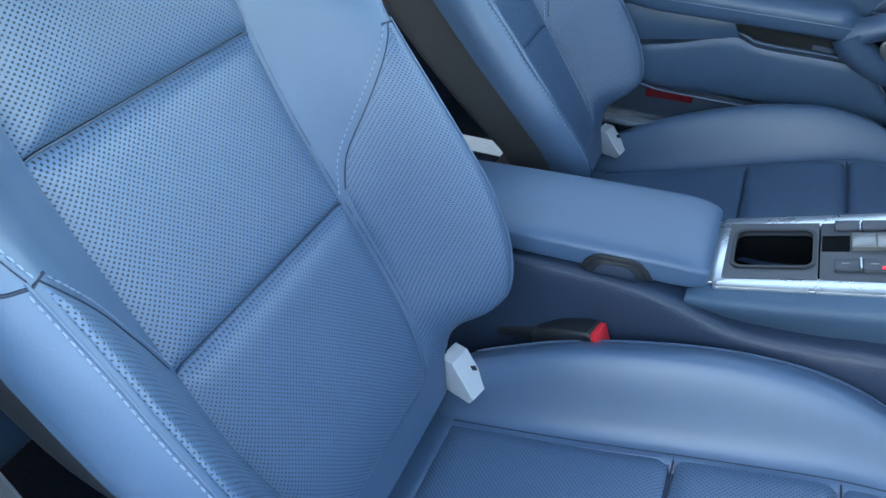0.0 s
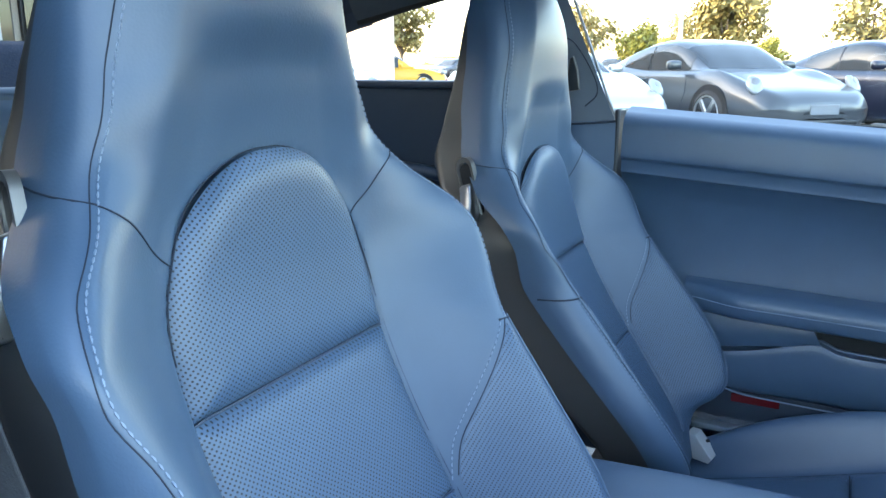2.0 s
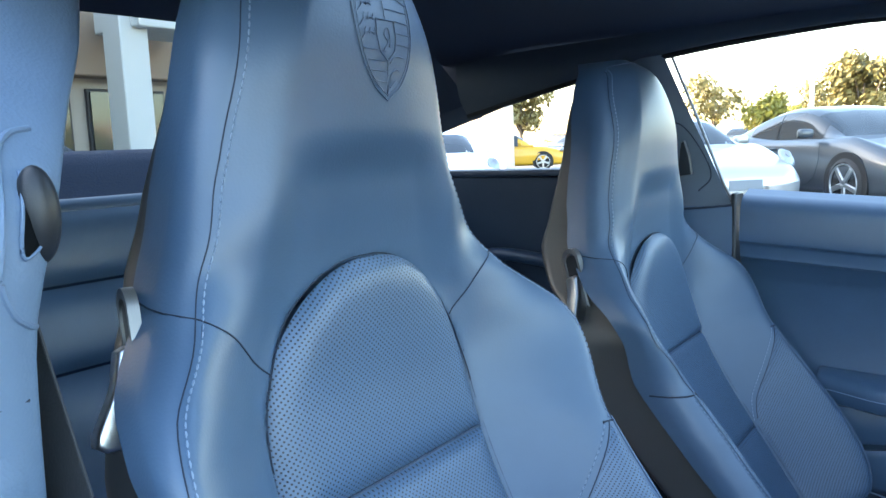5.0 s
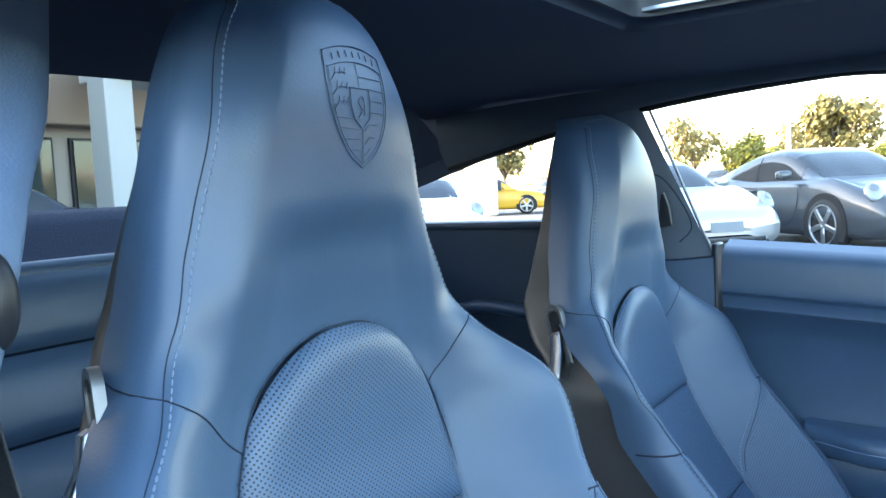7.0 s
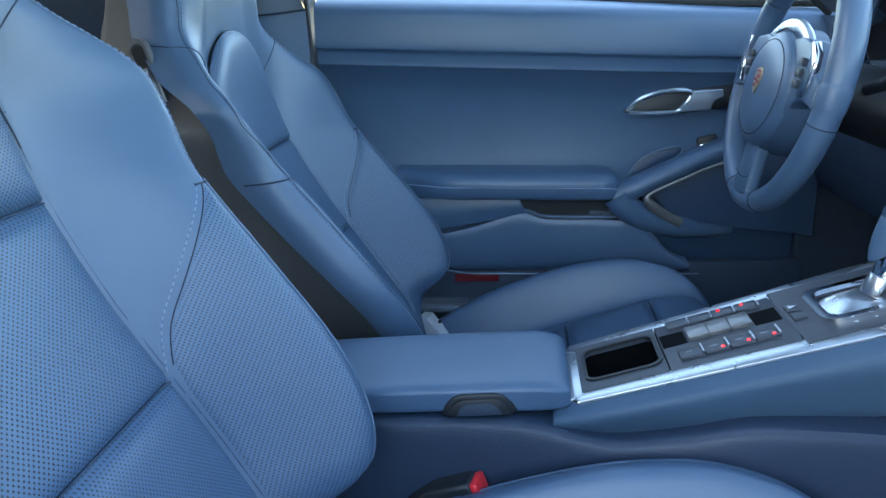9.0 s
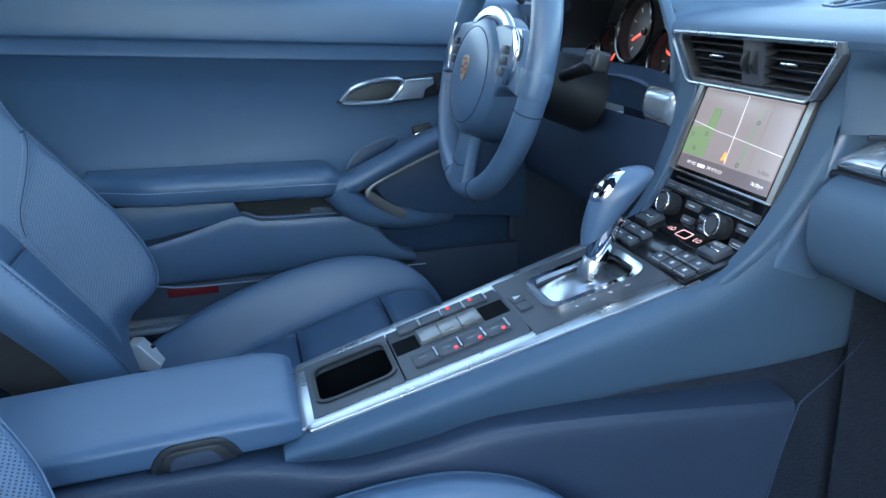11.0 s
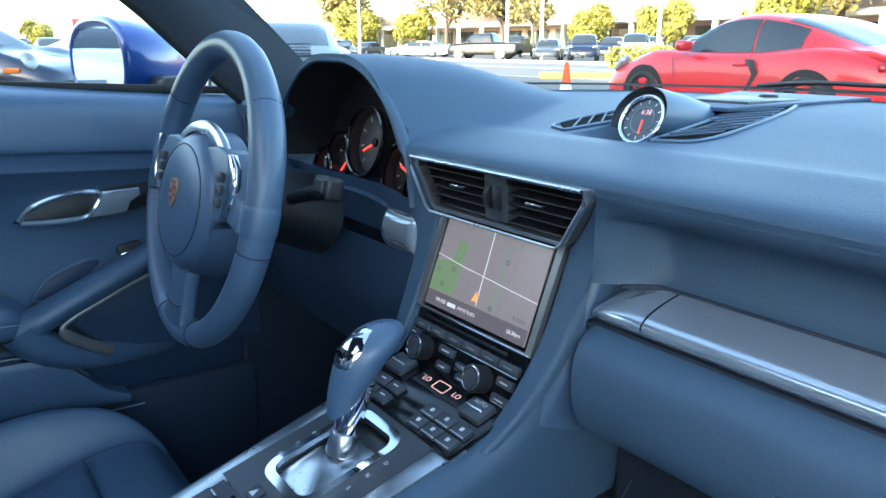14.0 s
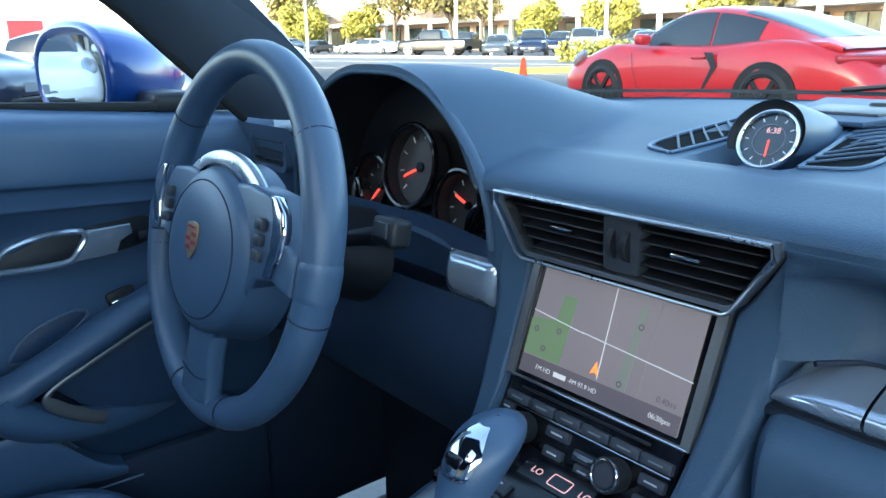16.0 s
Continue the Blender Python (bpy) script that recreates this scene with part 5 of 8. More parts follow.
for r_, p in enumerate((0.006, 0.022)):
    for k in range(3):
        part("climate_button", rounded_box(0.0135, 0.0205, 0.006, 0.0012, 2, CLIM @ pose(p, -0.030 - 0.0225 * k, 0.006)), BUTTON, stack)
        part("button_edge", rounded_box(0.0016, 0.0195, 0.002, 0.0005, 1, CLIM @ pose(p - 0.0058, -0.030 - 0.0225 * k, 0.0085)), SILVER, stack)
        part("button_mark", rounded_box(0.004, 0.004, 0.0004, 0, 1, CLIM @ pose(p + 0.001, -0.030 - 0.0225 * k, 0.0092)), MARK, stack)
        part("climate_button", rounded_box(0.0135, 0.0205, 0.006, 0.0012, 2, CLIM @ pose(p, 0.078 - 0.0225 * k, 0.006)), BUTTON, stack)
        part("button_mark", rounded_box(0.0015, 0.008, 0.0004, 0, 1, CLIM @ pose(p + 0.001, 0.078 - 0.0225 * k, 0.0092)), MARK, stack)
for q in (0.062, -0.064):
    part("climate_rocker", rounded_box(0.024, 0.030, 0.009, 0.003, 2, CLIM @ pose(0.048, q, 0.007)), BUTTON, stack)
    part("rocker_edge", rounded_box(0.003, 0.022, 0.003, 0.0008, 1, CLIM @ pose(0.046, q, 0.0118)), CHROME, stack)
label_text("AUTO", 0.006, MARK, stack, CLIM @ pose(0.054, -0.064, 0.0118, 0, 0, -90), "button_word")

# padded wings beside the vents and the screen, running down into the console
WING_X = [(0.600, 0.712), (0.620, 0.735), (0.643, 0.754), (0.670, 0.769), (0.700, 0.783), (0.745, 0.799), (0.775, 0.8050), (0.824, 0.8035)]
WING_IN = [(0.600, 0.088), (0.64, 0.089), (0.70, 0.0925), (0.765, 0.0955), (0.772, 0.102), (0.811, 0.1275), (0.824, 0.128)]
WING_OUT = [(0.600, 0.102), (0.63, 0.110), (0.67, 0.121), (0.71, 0.127), (0.76, 0.130), (0.824, 0.132)]


def wing(s):
    def f(a, b):
        z = 0.824 - 0.224 * b
        y0, y1 = curve1(WING_IN, z), curve1(WING_OUT, z)
        roll = max(0.0, (a - 0.72) / 0.28)
        tuck = max(0.0, (0.14 - a) / 0.14)
        return Vector((curve1(WING_X, z) + 0.012 * (1 - math.sqrt(max(0.0, 1 - roll * roll))) * step(0.745, 0.70, z) + 0.010 * tuck * tuck, s * (y0 + (y1 - y0) * a), z))
    return grid(f, 20, 60, flip=s > 0)


for s in (1, -1):
    part("wing", wing(s), DASH, stack, "padded leather wing beside the screen")

# vents
vents = thing("centre_vents", "pair of black slatted air vents in a silver frame", "air vent")
outer = [(-0.126, 0.024), (0.126, 0.024), (0.128, 0.014), (0.101, -0.026), (0.094, -0.030), (-0.094, -0.030), (-0.101, -0.026), (-0.128, 0.014)]
inner = [(-0.121, 0.0195), (0.121, 0.0195), (0.122, 0.013), (0.0975, -0.0235), (0.092, -0.026), (-0.092, -0.026), (-0.0975, -0.0235), (-0.122, 0.013)]
part("vent_frame", ring(outer, inner, 0.012, VENT @ pose(0, 0, -0.004)), SATIN_SILVER, vents, "satin silver vent frame")
part("vent_edge", tube([VENT @ Vector((x, y, -0.0105)) for x, y in outer], 0.0016, 8, True), SILVER, vents, "bright edge round the vents")
part("vent_back", prism(inner[::-1], 0.004, 0, VENT @ pose(0, 0, 0.030)), BLACK, vents)
part("vent_wall", grid(lambda a, b: VENT @ Vector((*[Vector(inner[int(a * 8) % 8]).lerp(Vector(inner[(int(a * 8) + 1) % 8]), a * 8 - int(a * 8)).to_tuple()][0], -0.002 + 0.034 * b)), 32, 2, close_u=True), BLACK, vents)
for s in (1, -1):
    for k in range(5):
        yk = 0.013 - 0.0088 * k
        half = 0.116 - 0.0054 * k
        part("slat", rounded_box(half - 0.018, 0.0016, 0.016, 0.0006, 1, VENT @ pose(s * (half + 0.018) / 2, yk, 0.010, -8, 0, 0)), BLACK, vents)
    part("vent_tab", rounded_box(0.024, 0.0032, 0.005, 0.0012, 2, VENT @ pose(s * 0.058, -0.0005, 0.0005)), CHROME, vents, "small chrome tab")
part("vent_middle", rounded_box(0.034, 0.046, 0.018, 0.003, 2, VENT @ pose(0, -0.003, 0.010)), BUTTON, vents)
for s in (1, -1):
    part("thumb_wheel", cylinder(0.014, 0.014, 0.0065, 24, VENT @ pose(s * 0.007, -0.003, 0.008) @ pose(0, 0, 0, 0, 90, 0), 0.001), BLACK, vents)

# ---- dashboard top: clock, grilles, sensor ----
clock = thing("dash_clock", "round dashboard clock in a blue hood with a chrome ring", "clock")
CLK = Matrix.Translation((0.994, -0.006, 0.8575)) @ Matrix.Rotation(radians(28), 4, "Y") @ LOCAL @ Matrix.Scale(0.88, 4)
# bluish base: teal glare on the dial is put into the colour
GLARED_FACE = material("clock_face", (0.030, 0.045, 0.055), 0.22, spec=0.8, vary=0.1, vary_size=0.01)
part("clock_face", cylinder(0.029, 0.029, 0.004, 40, CLK @ pose(0, 0, 0.004)), GLARED_FACE, clock)
part("inner_dial_ring", tube([CLK @ Vector((0.0165 * math.cos(c), 0.0165 * math.sin(c), 0.0016)) for c in [2 * math.pi * j / 40 for j in range(40)]], 0.0005, 6, True, up=(1, 0, 0)), GREY_MARK, clock)
part("chrome_ring", tube([CLK @ Vector((0.0305 * math.cos(c), 0.0305 * math.sin(c), 0)) for c in [2 * math.pi * j / 48 for j in range(48)]], 0.0027, 10, True, up=(1, 0, 0)), CHROME, clock, "chrome ring")
for k in range(12):
    g = radians(30 * k)
    part("hour_mark", rounded_box(0.004, 0.0012, 0.0004, 0, 1, CLK @ pose(0.0235 * math.cos(g), 0.0235 * math.sin(g), 0.0017, 0, 0, 30 * k)), MARK, clock)
part("clock_hand", rounded_box(0.0018, 0.018, 0.0006, 0, 1, CLK @ pose(0.001, -0.009, 0.0014, 0, 0, 4)), NEEDLE, clock, "red hand")
m = CLK @ Matrix.Translation((0.002, 0.010, 0.0014))
label_text("6:38", 0.0088, RED_DIGIT, clock, m, "time_readout")


def clock_hood(a, b):
    c = radians(-25 + 230 * a)
    r = 0.0395 - 0.0165 * b ** 1.5
    drop = 0.024 * b
    p = CLK @ Vector((r * math.cos(c) * (1 + 0.05 * b), r * math.sin(c), -0.008))
    return p + Vector((0.125 * b, 0, -drop * 0.5 - 0.004 * b))


part("clock_hood", grid(clock_hood, 40, 20), LEATHER, clock, "blue leather hood")
part("clock_hood_inside", grid(lambda a, b: clock_hood(a, b * 0.10).lerp(CLK @ Vector((0.032 * math.cos(radians(-25 + 230 * a)), 0.032 * math.sin(radians(-25 + 230 * a)), 0.002)), 0.06 + 0.86 * b), 40, 4), BLACK, clock)
part("clock_body", grid(lambda a, b: CLK @ Vector(((0.0325 - 0.004 * b) * math.cos(2 * math.pi * a), (0.0325 - 0.004 * b) * math.sin(2 * math.pi * a), 0.07 * b)), 32, 4, close_u=True), PLASTIC, clock)

console_top = thing("dash_speaker", "grey speaker plate with slatted grilles on the dashboard top", "speaker grille")
for s in (1, -1):
    quad = [(0.945, s * 0.060), (0.978, s * 0.101), (1.125, s * 0.086), (1.205, s * 0.050), (1.172, s * 0.028)]
    GR = Matrix.Translation((0, 0, 0.846)) @ pose(0, 0, 0)
    # shade under the slats comes from this flat dark patch
    part("grille_dark_patch", flat_mesh([(x, y, pad_z(x, y) + 0.0012) for x, y in quad], [(0, 1, 2, 3, 4)]), SLOT_DARK, console_top, smooth=False)
    rim = spline([(x, y, pad_z(x, y) + 0.001) for x, y in quad + quad[:1]], 50)
    part("grille_rim", tube(rim, 0.0024, 8, flat=0.8), LEATHER, console_top)
    for k in range(11):
        q = (k + 0.6) / 11.6
        inner = Vector((0.945 + 0.227 * q, 0.060 - 0.032 * q, 0))
        r = min(1.0, q + 0.10)
        outer = Vector((0.978 + 0.147 * r / 0.68, 0.101 - 0.015 * r / 0.68, 0)) if r < 0.68 else Vector((1.125 + 0.080 * (r - 0.68) / 0.32, 0.086 - 0.036 * (r - 0.68) / 0.32, 0))
        bar = [inner.lerp(outer, t) for t in (0.02, 0.35, 0.65, 0.98)]
        part("slat", tube([Vector((p.x, s * p.y, pad_z(p.x, s * p.y) + 0.0028)) for p in bar], 0.0012, 6), PLASTIC, console_top)
part("plate_surround", prism([(1.085, -0.046), (1.30, -0.090), (1.30, 0.090), (1.085, 0.046)], 0.005, 0.0015, Matrix.Translation((0, 0, 0.8632)) @ pose(0, 0, 0, 0, -1.5, 0) @ Matrix.Translation((0, 0, -0.0285))), PLASTIC, console_top)
part("speaker_plate", prism([(1.13, -0.040), (1.22, -0.052), (1.22, 0.052), (1.13, 0.040)], 0.006, 0.002, Matrix.Translation((0, 0, 0.8665)) @ pose(0, 0, 0)), SHELL, console_top)
sensor = thing("light_sensor", "small black light sensor on the dashboard", "sensor")
part("sensor_body", cylinder(0.013, 0.011, 0.009, 24, pose(1.225, -0.004, 0.8715), 0.002), BLACK, sensor)

# ---- driver's door ----
door = thing("car_door", "closed blue leather door with armrest, chrome pull and pocket", "car door")
UPPER = [(0.918, 0.668), (0.912, 0.646), (0.9075, 0.630), (0.900, 0.618), (0.885, 0.609), (0.850, 0.604), (0.830, 0.6035), (0.826, 0.607)]
BAND = [(0.826, 0.606), (0.822, 0.609), (0.806, 0.612), (0.800, 0.612), (0.797, 0.616)]
MAIN = [(0.797, 0.615), (0.792, 0.619), (0.775, 0.630), (0.75, 0.642), (0.70, 0.650), (0.64, 0.651), (0.60, 0.648), (0.56, 0.648)]


def door_strip(prof, n):
    pts = spline([(z, y, 0) for z, y in prof], n)

    def f(a, b):
        x = -0.086 + 0.93 * a
        z, y = pts[round(b * n)][:2]
        lean = 0.062 * (x + 0.086) * step(0.62, 0.80, z)
        flare = 0.030 * step(0.35, 0.75, x)
        return Vector((x, y + flare, z - lean))
    return grid(f, 50, n, flip=True)


part("upper_panel", door_strip(UPPER, 28), LEATHER, door, "smooth leather shoulder under the window")
part("crease_band", door_strip(BAND, 10), LEATHER, door)
part("main_panel", door_strip(MAIN, 24), LEATHER, door)


def armrest(a, b):
    x = 0.045 + 0.43 * a
    grow = step(0.0, 0.25, a)
    c = math.pi * b
    prof = [(0.645, 0.606), (0.615, 0.604), (0.594, 0.600), (0.583, 0.590), (0.580, 0.578), (0.582, 0.560), (0.592, 0.552), (0.640, 0.548)]
    p = spline([(y, z, 0) for y, z in prof], 24)[round(b * 24)]
    nose = 0.75 * step(0.88, 1.0, a)
    y, z = p.x + (0.614 - p.x) * nose, p.y + (0.574 - p.y) * nose
    return Vector((x, 0.648 - (0.648 - y) * (0.55 + 0.45 * grow), z - 0.012 * a - 0.010 * nose))


part("armrest", grid(armrest, 40, 24, flip=True), LEATHER, door, "padded leather armrest")
part("armrest_seam", tube([armrest(i / 30, 14 / 24) + Vector((0, -0.0006, 0)) for i in range(31)], 0.0009, 6), STITCH, door)
part("pull_recess", rounded_box(0.28, 0.03, 0.06, 0.004, 1, pose(0.36, 0.660, 0.52)), BLACK, door)


def pocket(a, b):
    x = 0.06 + 0.52 * a
    top = curve1([(0.06, 0.470), (0.16, 0.487), (0.25, 0.512), (0.285, 0.517), (0.31, 0.506), (0.45, 0.500), (0.485, 0.494), (0.56, 0.424), (0.68, 0.40)], x)
    prof = [(0.640, 0.0), (0.612, 0.002), (0.606, -0.004), (0.604, -0.02), (0.606, -0.06), (0.615, -0.09), (0.63, -0.10)]
    p = spline([(y, z, 0) for y, z in prof], 18)[round(b * 18)]
    low = 0.398
    k = -p.y / 0.10
    return Vector((x, p.x, top + (low - top) * k if k > 0 else top - p.y))


part("pocket_face", grid(pocket, 44, 18, flip=True), LEATHER, door, "leather door pocket")
part("pocket_piping", tube([pocket(i / 40, 1 / 18) + Vector((0, -0.002, 0.001)) for i in range(12, 37)], 0.0014, 6), STITCH, door)
part("pocket_lower_piping", tube(spline([(0.06, 0.612, 0.445), (0.09, 0.612, 0.420), (0.14, 0.611, 0.404), (0.22, 0.610, 0.398), (0.60, 0.612, 0.392)], 40), 0.0014, 6), STITCH, door)
part("rear_filler", grid(lambda a, b: Vector((0.02 + (0.245 + 0.02 * b) * a, 0.612 - 0.004 * math.sin(math.pi * b), 0.548 - b * (0.075 - 0.040 * a))), 16, 8, flip=True), LEATHER, door, "leather wedge under the armrest")
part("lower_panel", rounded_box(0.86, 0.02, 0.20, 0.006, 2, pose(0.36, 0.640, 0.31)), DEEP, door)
part("reflector", rounded_box(0.085, 0.006, 0.016, 0.002, 2, pose(0.185, 0.626, 0.385)), material("red_reflector", (0.13, 0.008, 0.012), 0.25, vary=0.05), door, "red reflector")
part("sill_plate", rounded_box(0.60, 0.05, 0.012, 0.004, 2, pose(0.30, 0.585, 0.345)), SILVER_PAINT, door, "silver sill plate")


def swoosh(a, b):
    """The grab bar that sweeps from the armrest up to the dashboard."""
    path = spline([(0.448, 0.594, 0.544), (0.470, 0.590, 0.558), (0.500, 0.590, 0.572), (0.548, 0.594, 0.592), (0.61, 0.602, 0.616), (0.68, 0.612, 0.638), (0.78, 0.622, 0.662)], 40)
    p = path[round(a * 40)]
    c = 2 * math.pi * b
    w = 0.0190 + 0.008 * step(0.20, 0.0, a)
    return p + Vector((0.35 * w * math.sin(c) * (-1), 0.026 * math.cos(c) + 0.016, w * math.sin(c)))


part("grab_bar", grid(swoosh, 40, 20, close_v=True), LEATHER, door, "leather grab bar")
part("grab_end", grid(lambda a, b: Vector((0.447, 0.614, 0.545)) + (swoosh(0, a) - Vector((0.447, 0.614, 0.545))) * math.cos(b * math.pi / 2) + Vector((-0.022 * math.sin(b * math.pi / 2), 0, -0.008 * math.sin(b * math.pi / 2))), 20, 6, close_u=True), LEATHER, door)
part("grab_lower", tube(spline([(0.446, 0.606, 0.548), (0.458, 0.604, 0.530), (0.484, 0.606, 0.510), (0.520, 0.612, 0.494), (0.560, 0.622, 0.482), (0.61, 0.640, 0.474), (0.66, 0.664, 0.470)], 30), lambda q: 0.028 - 0.012 * q, 14), LEATHER, door)
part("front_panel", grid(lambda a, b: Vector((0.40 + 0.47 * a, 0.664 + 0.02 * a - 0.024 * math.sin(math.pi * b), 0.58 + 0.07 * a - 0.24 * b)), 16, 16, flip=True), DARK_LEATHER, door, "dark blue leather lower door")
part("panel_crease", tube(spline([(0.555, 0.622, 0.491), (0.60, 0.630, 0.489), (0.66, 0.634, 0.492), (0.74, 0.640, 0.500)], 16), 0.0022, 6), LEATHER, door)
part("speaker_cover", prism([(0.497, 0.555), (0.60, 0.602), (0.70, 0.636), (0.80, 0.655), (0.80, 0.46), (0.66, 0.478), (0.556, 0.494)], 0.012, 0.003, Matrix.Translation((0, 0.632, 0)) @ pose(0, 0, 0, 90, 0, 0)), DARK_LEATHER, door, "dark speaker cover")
inlay = spline([(0.70, 0.606, 0.626), (0.61, 0.594, 0.598), (0.548, 0.588, 0.574), (0.512, 0.587, 0.558), (0.497, 0.587, 0.546), (0.504, 0.588, 0.532), (0.530, 0.592, 0.512), (0.560, 0.598, 0.494)], 60)
part("speaker_trim", tube(inlay, lambda q: 0.0026 + 0.0062 * step(0.48, 0.74, q), 8, flat=0.45, up=(0, 1, 0)), SATIN_GREY, door, "satin silver trim line")
bowl_line = [(0.470, 0.574), (0.482, 0.592), (0.500, 0.608), (0.530, 0.620), (0.556, 0.625), (0.568, 0.618), (0.552, 0.602), (0.524, 0.586), (0.494, 0.572), (0.470, 0.574)]
bowl_pts = [p.to_tuple()[:2] for p in spline([(x, z, 0) for x, z in bowl_line], 36)][:-1]
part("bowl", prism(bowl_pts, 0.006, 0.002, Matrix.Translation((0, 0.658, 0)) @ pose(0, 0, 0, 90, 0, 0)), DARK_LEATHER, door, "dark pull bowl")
part("bowl_rim", tube([Vector((x, 0.650, z)) for x, z in bowl_pts], 0.0022, 8, True), LEATHER, door)
sw = Matrix.Translation((0.608, 0.640, 0.634)) @ pose(0, 0, 0, 90, -12, 0)
part("switch_panel", prism(rounded_rect(0.036, 0.024, 0.005, 4), 0.006, 0.0015, sw), BLACK, door)
part("mirror_switch", rounded_box(0.030, 0.006, 0.004, 0.0015, 2, sw @ pose(0, -0.003, 0.007)), CHROME, door)
# plate stands proud of the panel; its black replaces the recess's shade
handle = part("handle_recess_plate", prism([p.to_tuple()[:2] for p in spline([(0.458, 0.691, 0), (0.485, 0.716, 0), (0.53, 0.733, 0), (0.60, 0.736, 0), (0.66, 0.730, 0), (0.66, 0.700, 0), (0.58, 0.686, 0), (0.49, 0.684, 0), (0.458, 0.691, 0)], 32)][:-1], 0.006, 0.001, Matrix.Translation((0, 0.6605, 0)) @ pose(0, 0, 0, 90, 0, 0)), BLACK, door)
part("handle_loop", tube(spline([(0.468, 0.652, 0.693), (0.490, 0.650, 0.714), (0.530, 0.646, 0.726), (0.568, 0.642, 0.727), (0.576, 0.642, 0.718), (0.566, 0.642, 0.702), (0.552, 0.644, 0.690), (0.510, 0.648, 0.688), (0.470, 0.652, 0.689)], 48), 0.0042, 8, True), SILVER_PAINT, door, "silver release loop")
part("handle_lever", prism([(0.556, 0.688), (0.566, 0.706), (0.576, 0.726), (0.632, 0.727), (0.634, 0.714), (0.618, 0.706), (0.612, 0.690)], 0.010, 0.003, Matrix.Translation((0, 0.652, 0)) @ pose(0, 0, 0, 90, 0, 0), 3), SILVER_PAINT, door, "silver door release")
part("lock_button", rounded_box(0.022, 0.008, 0.012, 0.002, 2, pose(0.652, 0.650, 0.708)), BLACK, door)
part("window_seal", rounded_box(0.95, 0.012, 0.012, 0.003, 2, pose(0.385, 0.672, 0.885, 0, 2.9, 0)), RUBBER, door)
pane = part("side_glass", grid(lambda a, b: Vector((-0.16 + 0.95 * a, 0.680 - 0.10 * b, 0.88 + 0.30 * b)), 8, 8), GLASS, door, "clear side window")
pane.visible_shadow = False

# ---- shell of the car ----
def roof_z(x, y):
    return curve1([(-0.66, 1.205), (-0.4, 1.222), (0.0, 1.232), (0.25, 1.225), (0.42, 1.195), (0.50, 1.165)], x) - 0.030 * (abs(y) / 0.56) ** 4


HOLE = (-0.09, 0.36, -0.34, 0.205)


def roof_sheet(a, b):
    x, y = -0.66 + 1.16 * a, -0.56 + 1.12 * b
    inside = min(x - HOLE[0], HOLE[1] - x, y - HOLE[2], HOLE[3] - y)
    return Vector((x, y, roof_z(x, y) + 0.035 * step(0.0, 0.02, inside)))


roof_mesh = grid(roof_sheet, 90, 80)
cut = bmesh.new()
cut.from_mesh(roof_mesh)
bmesh.ops.delete(cut, geom=[g for g in cut.faces if (lambda c: HOLE[0] + 0.022 < c.x < HOLE[1] - 0.022 and HOLE[2] + 0.022 < c.y < HOLE[3] - 0.022)(g.calc_center_median())], context="FACES")
cut.to_mesh(roof_mesh)
cut.free()
tagged(part("ceiling", roof_mesh, HEADLINER), "dark cloth headliner under the roof", "ceiling", kind="structure")
sunroof = thing("sunroof", "clear sunroof set in the dark headliner", "sunroof")
part("sunroof_glass", rounded_box(0.47, 0.565, 0.006, 0.002, 1, pose(0.135, -0.0675, 1.284)), ROOF_GLASS, sunroof)
part("sunroof_seal", ring(rounded_rect(0.45, 0.545, 0.03, 5, 0.135, -0.0675), rounded_rect(0.41, 0.505, 0.025, 5, 0.135, -0.0675), 0.006, pose(0, 0, 1.258)), RUBBER, sunroof)
part("recess_wall", ring(rounded_rect(0.415, 0.510, 0.03, 5, 0.135, -0.0675), rounded_rect(0.407, 0.502, 0.028, 5, 0.135, -0.0675), 0.030, pose(0, 0, 1.240)), BLACK, sunroof, "black frame round the opening")
part("slide_rail", rounded_box(0.13, 0.004, 0.006, 0.001, 1, pose(-0.005, 0.176, 1.2490)), SILVER_PAINT, sunroof, "silver slide rail")
part("slide_motor", rounded_box(0.09, 0.05, 0.012, 0.003, 2, pose(0.10, 0.15, 1.256)), BLACK, sunroof)
outer_mesh = grid(lambda a, b: Vector((-0.75 + 1.30 * a, -0.58 + 1.18 * b, roof_z(-0.75 + 1.30 * a, 0) + 0.055 - 0.05 * (abs(2 * b - 1)) ** 4)), 30, 20)
cut = bmesh.new()
cut.from_mesh(outer_mesh)
bmesh.ops.delete(cut, geom=[g for g in cut.faces if (lambda c: HOLE[0] < c.x < HOLE[1] and HOLE[2] < c.y < HOLE[3])(g.calc_center_median())], context="FACES")
cut.to_mesh(outer_mesh)
cut.free()
tagged(part("outer_roof", outer_mesh, BLUE_PAINT), "blue metallic car roof", "roof", kind="structure")

PILLAR_CLOTH = material("grey_blue_cloth", (0.060, 0.076, 0.100), 0.95, grain=0.0006, grain_size=0.0015, vary=0.12, vary_size=0.05)
RAIL = [(-0.62, 0.540, 1.080), (-0.40, 0.560, 1.130), (-0.205, 0.575, 1.166), (0.02, 0.580, 1.186), (0.17, 0.580, 1.186), (0.355, 0.585, 1.150), (0.50, 0.600, 1.076), (0.62, 0.615, 1.008), (0.715, 0.628, 0.925), (0.80, 0.640, 0.850)]


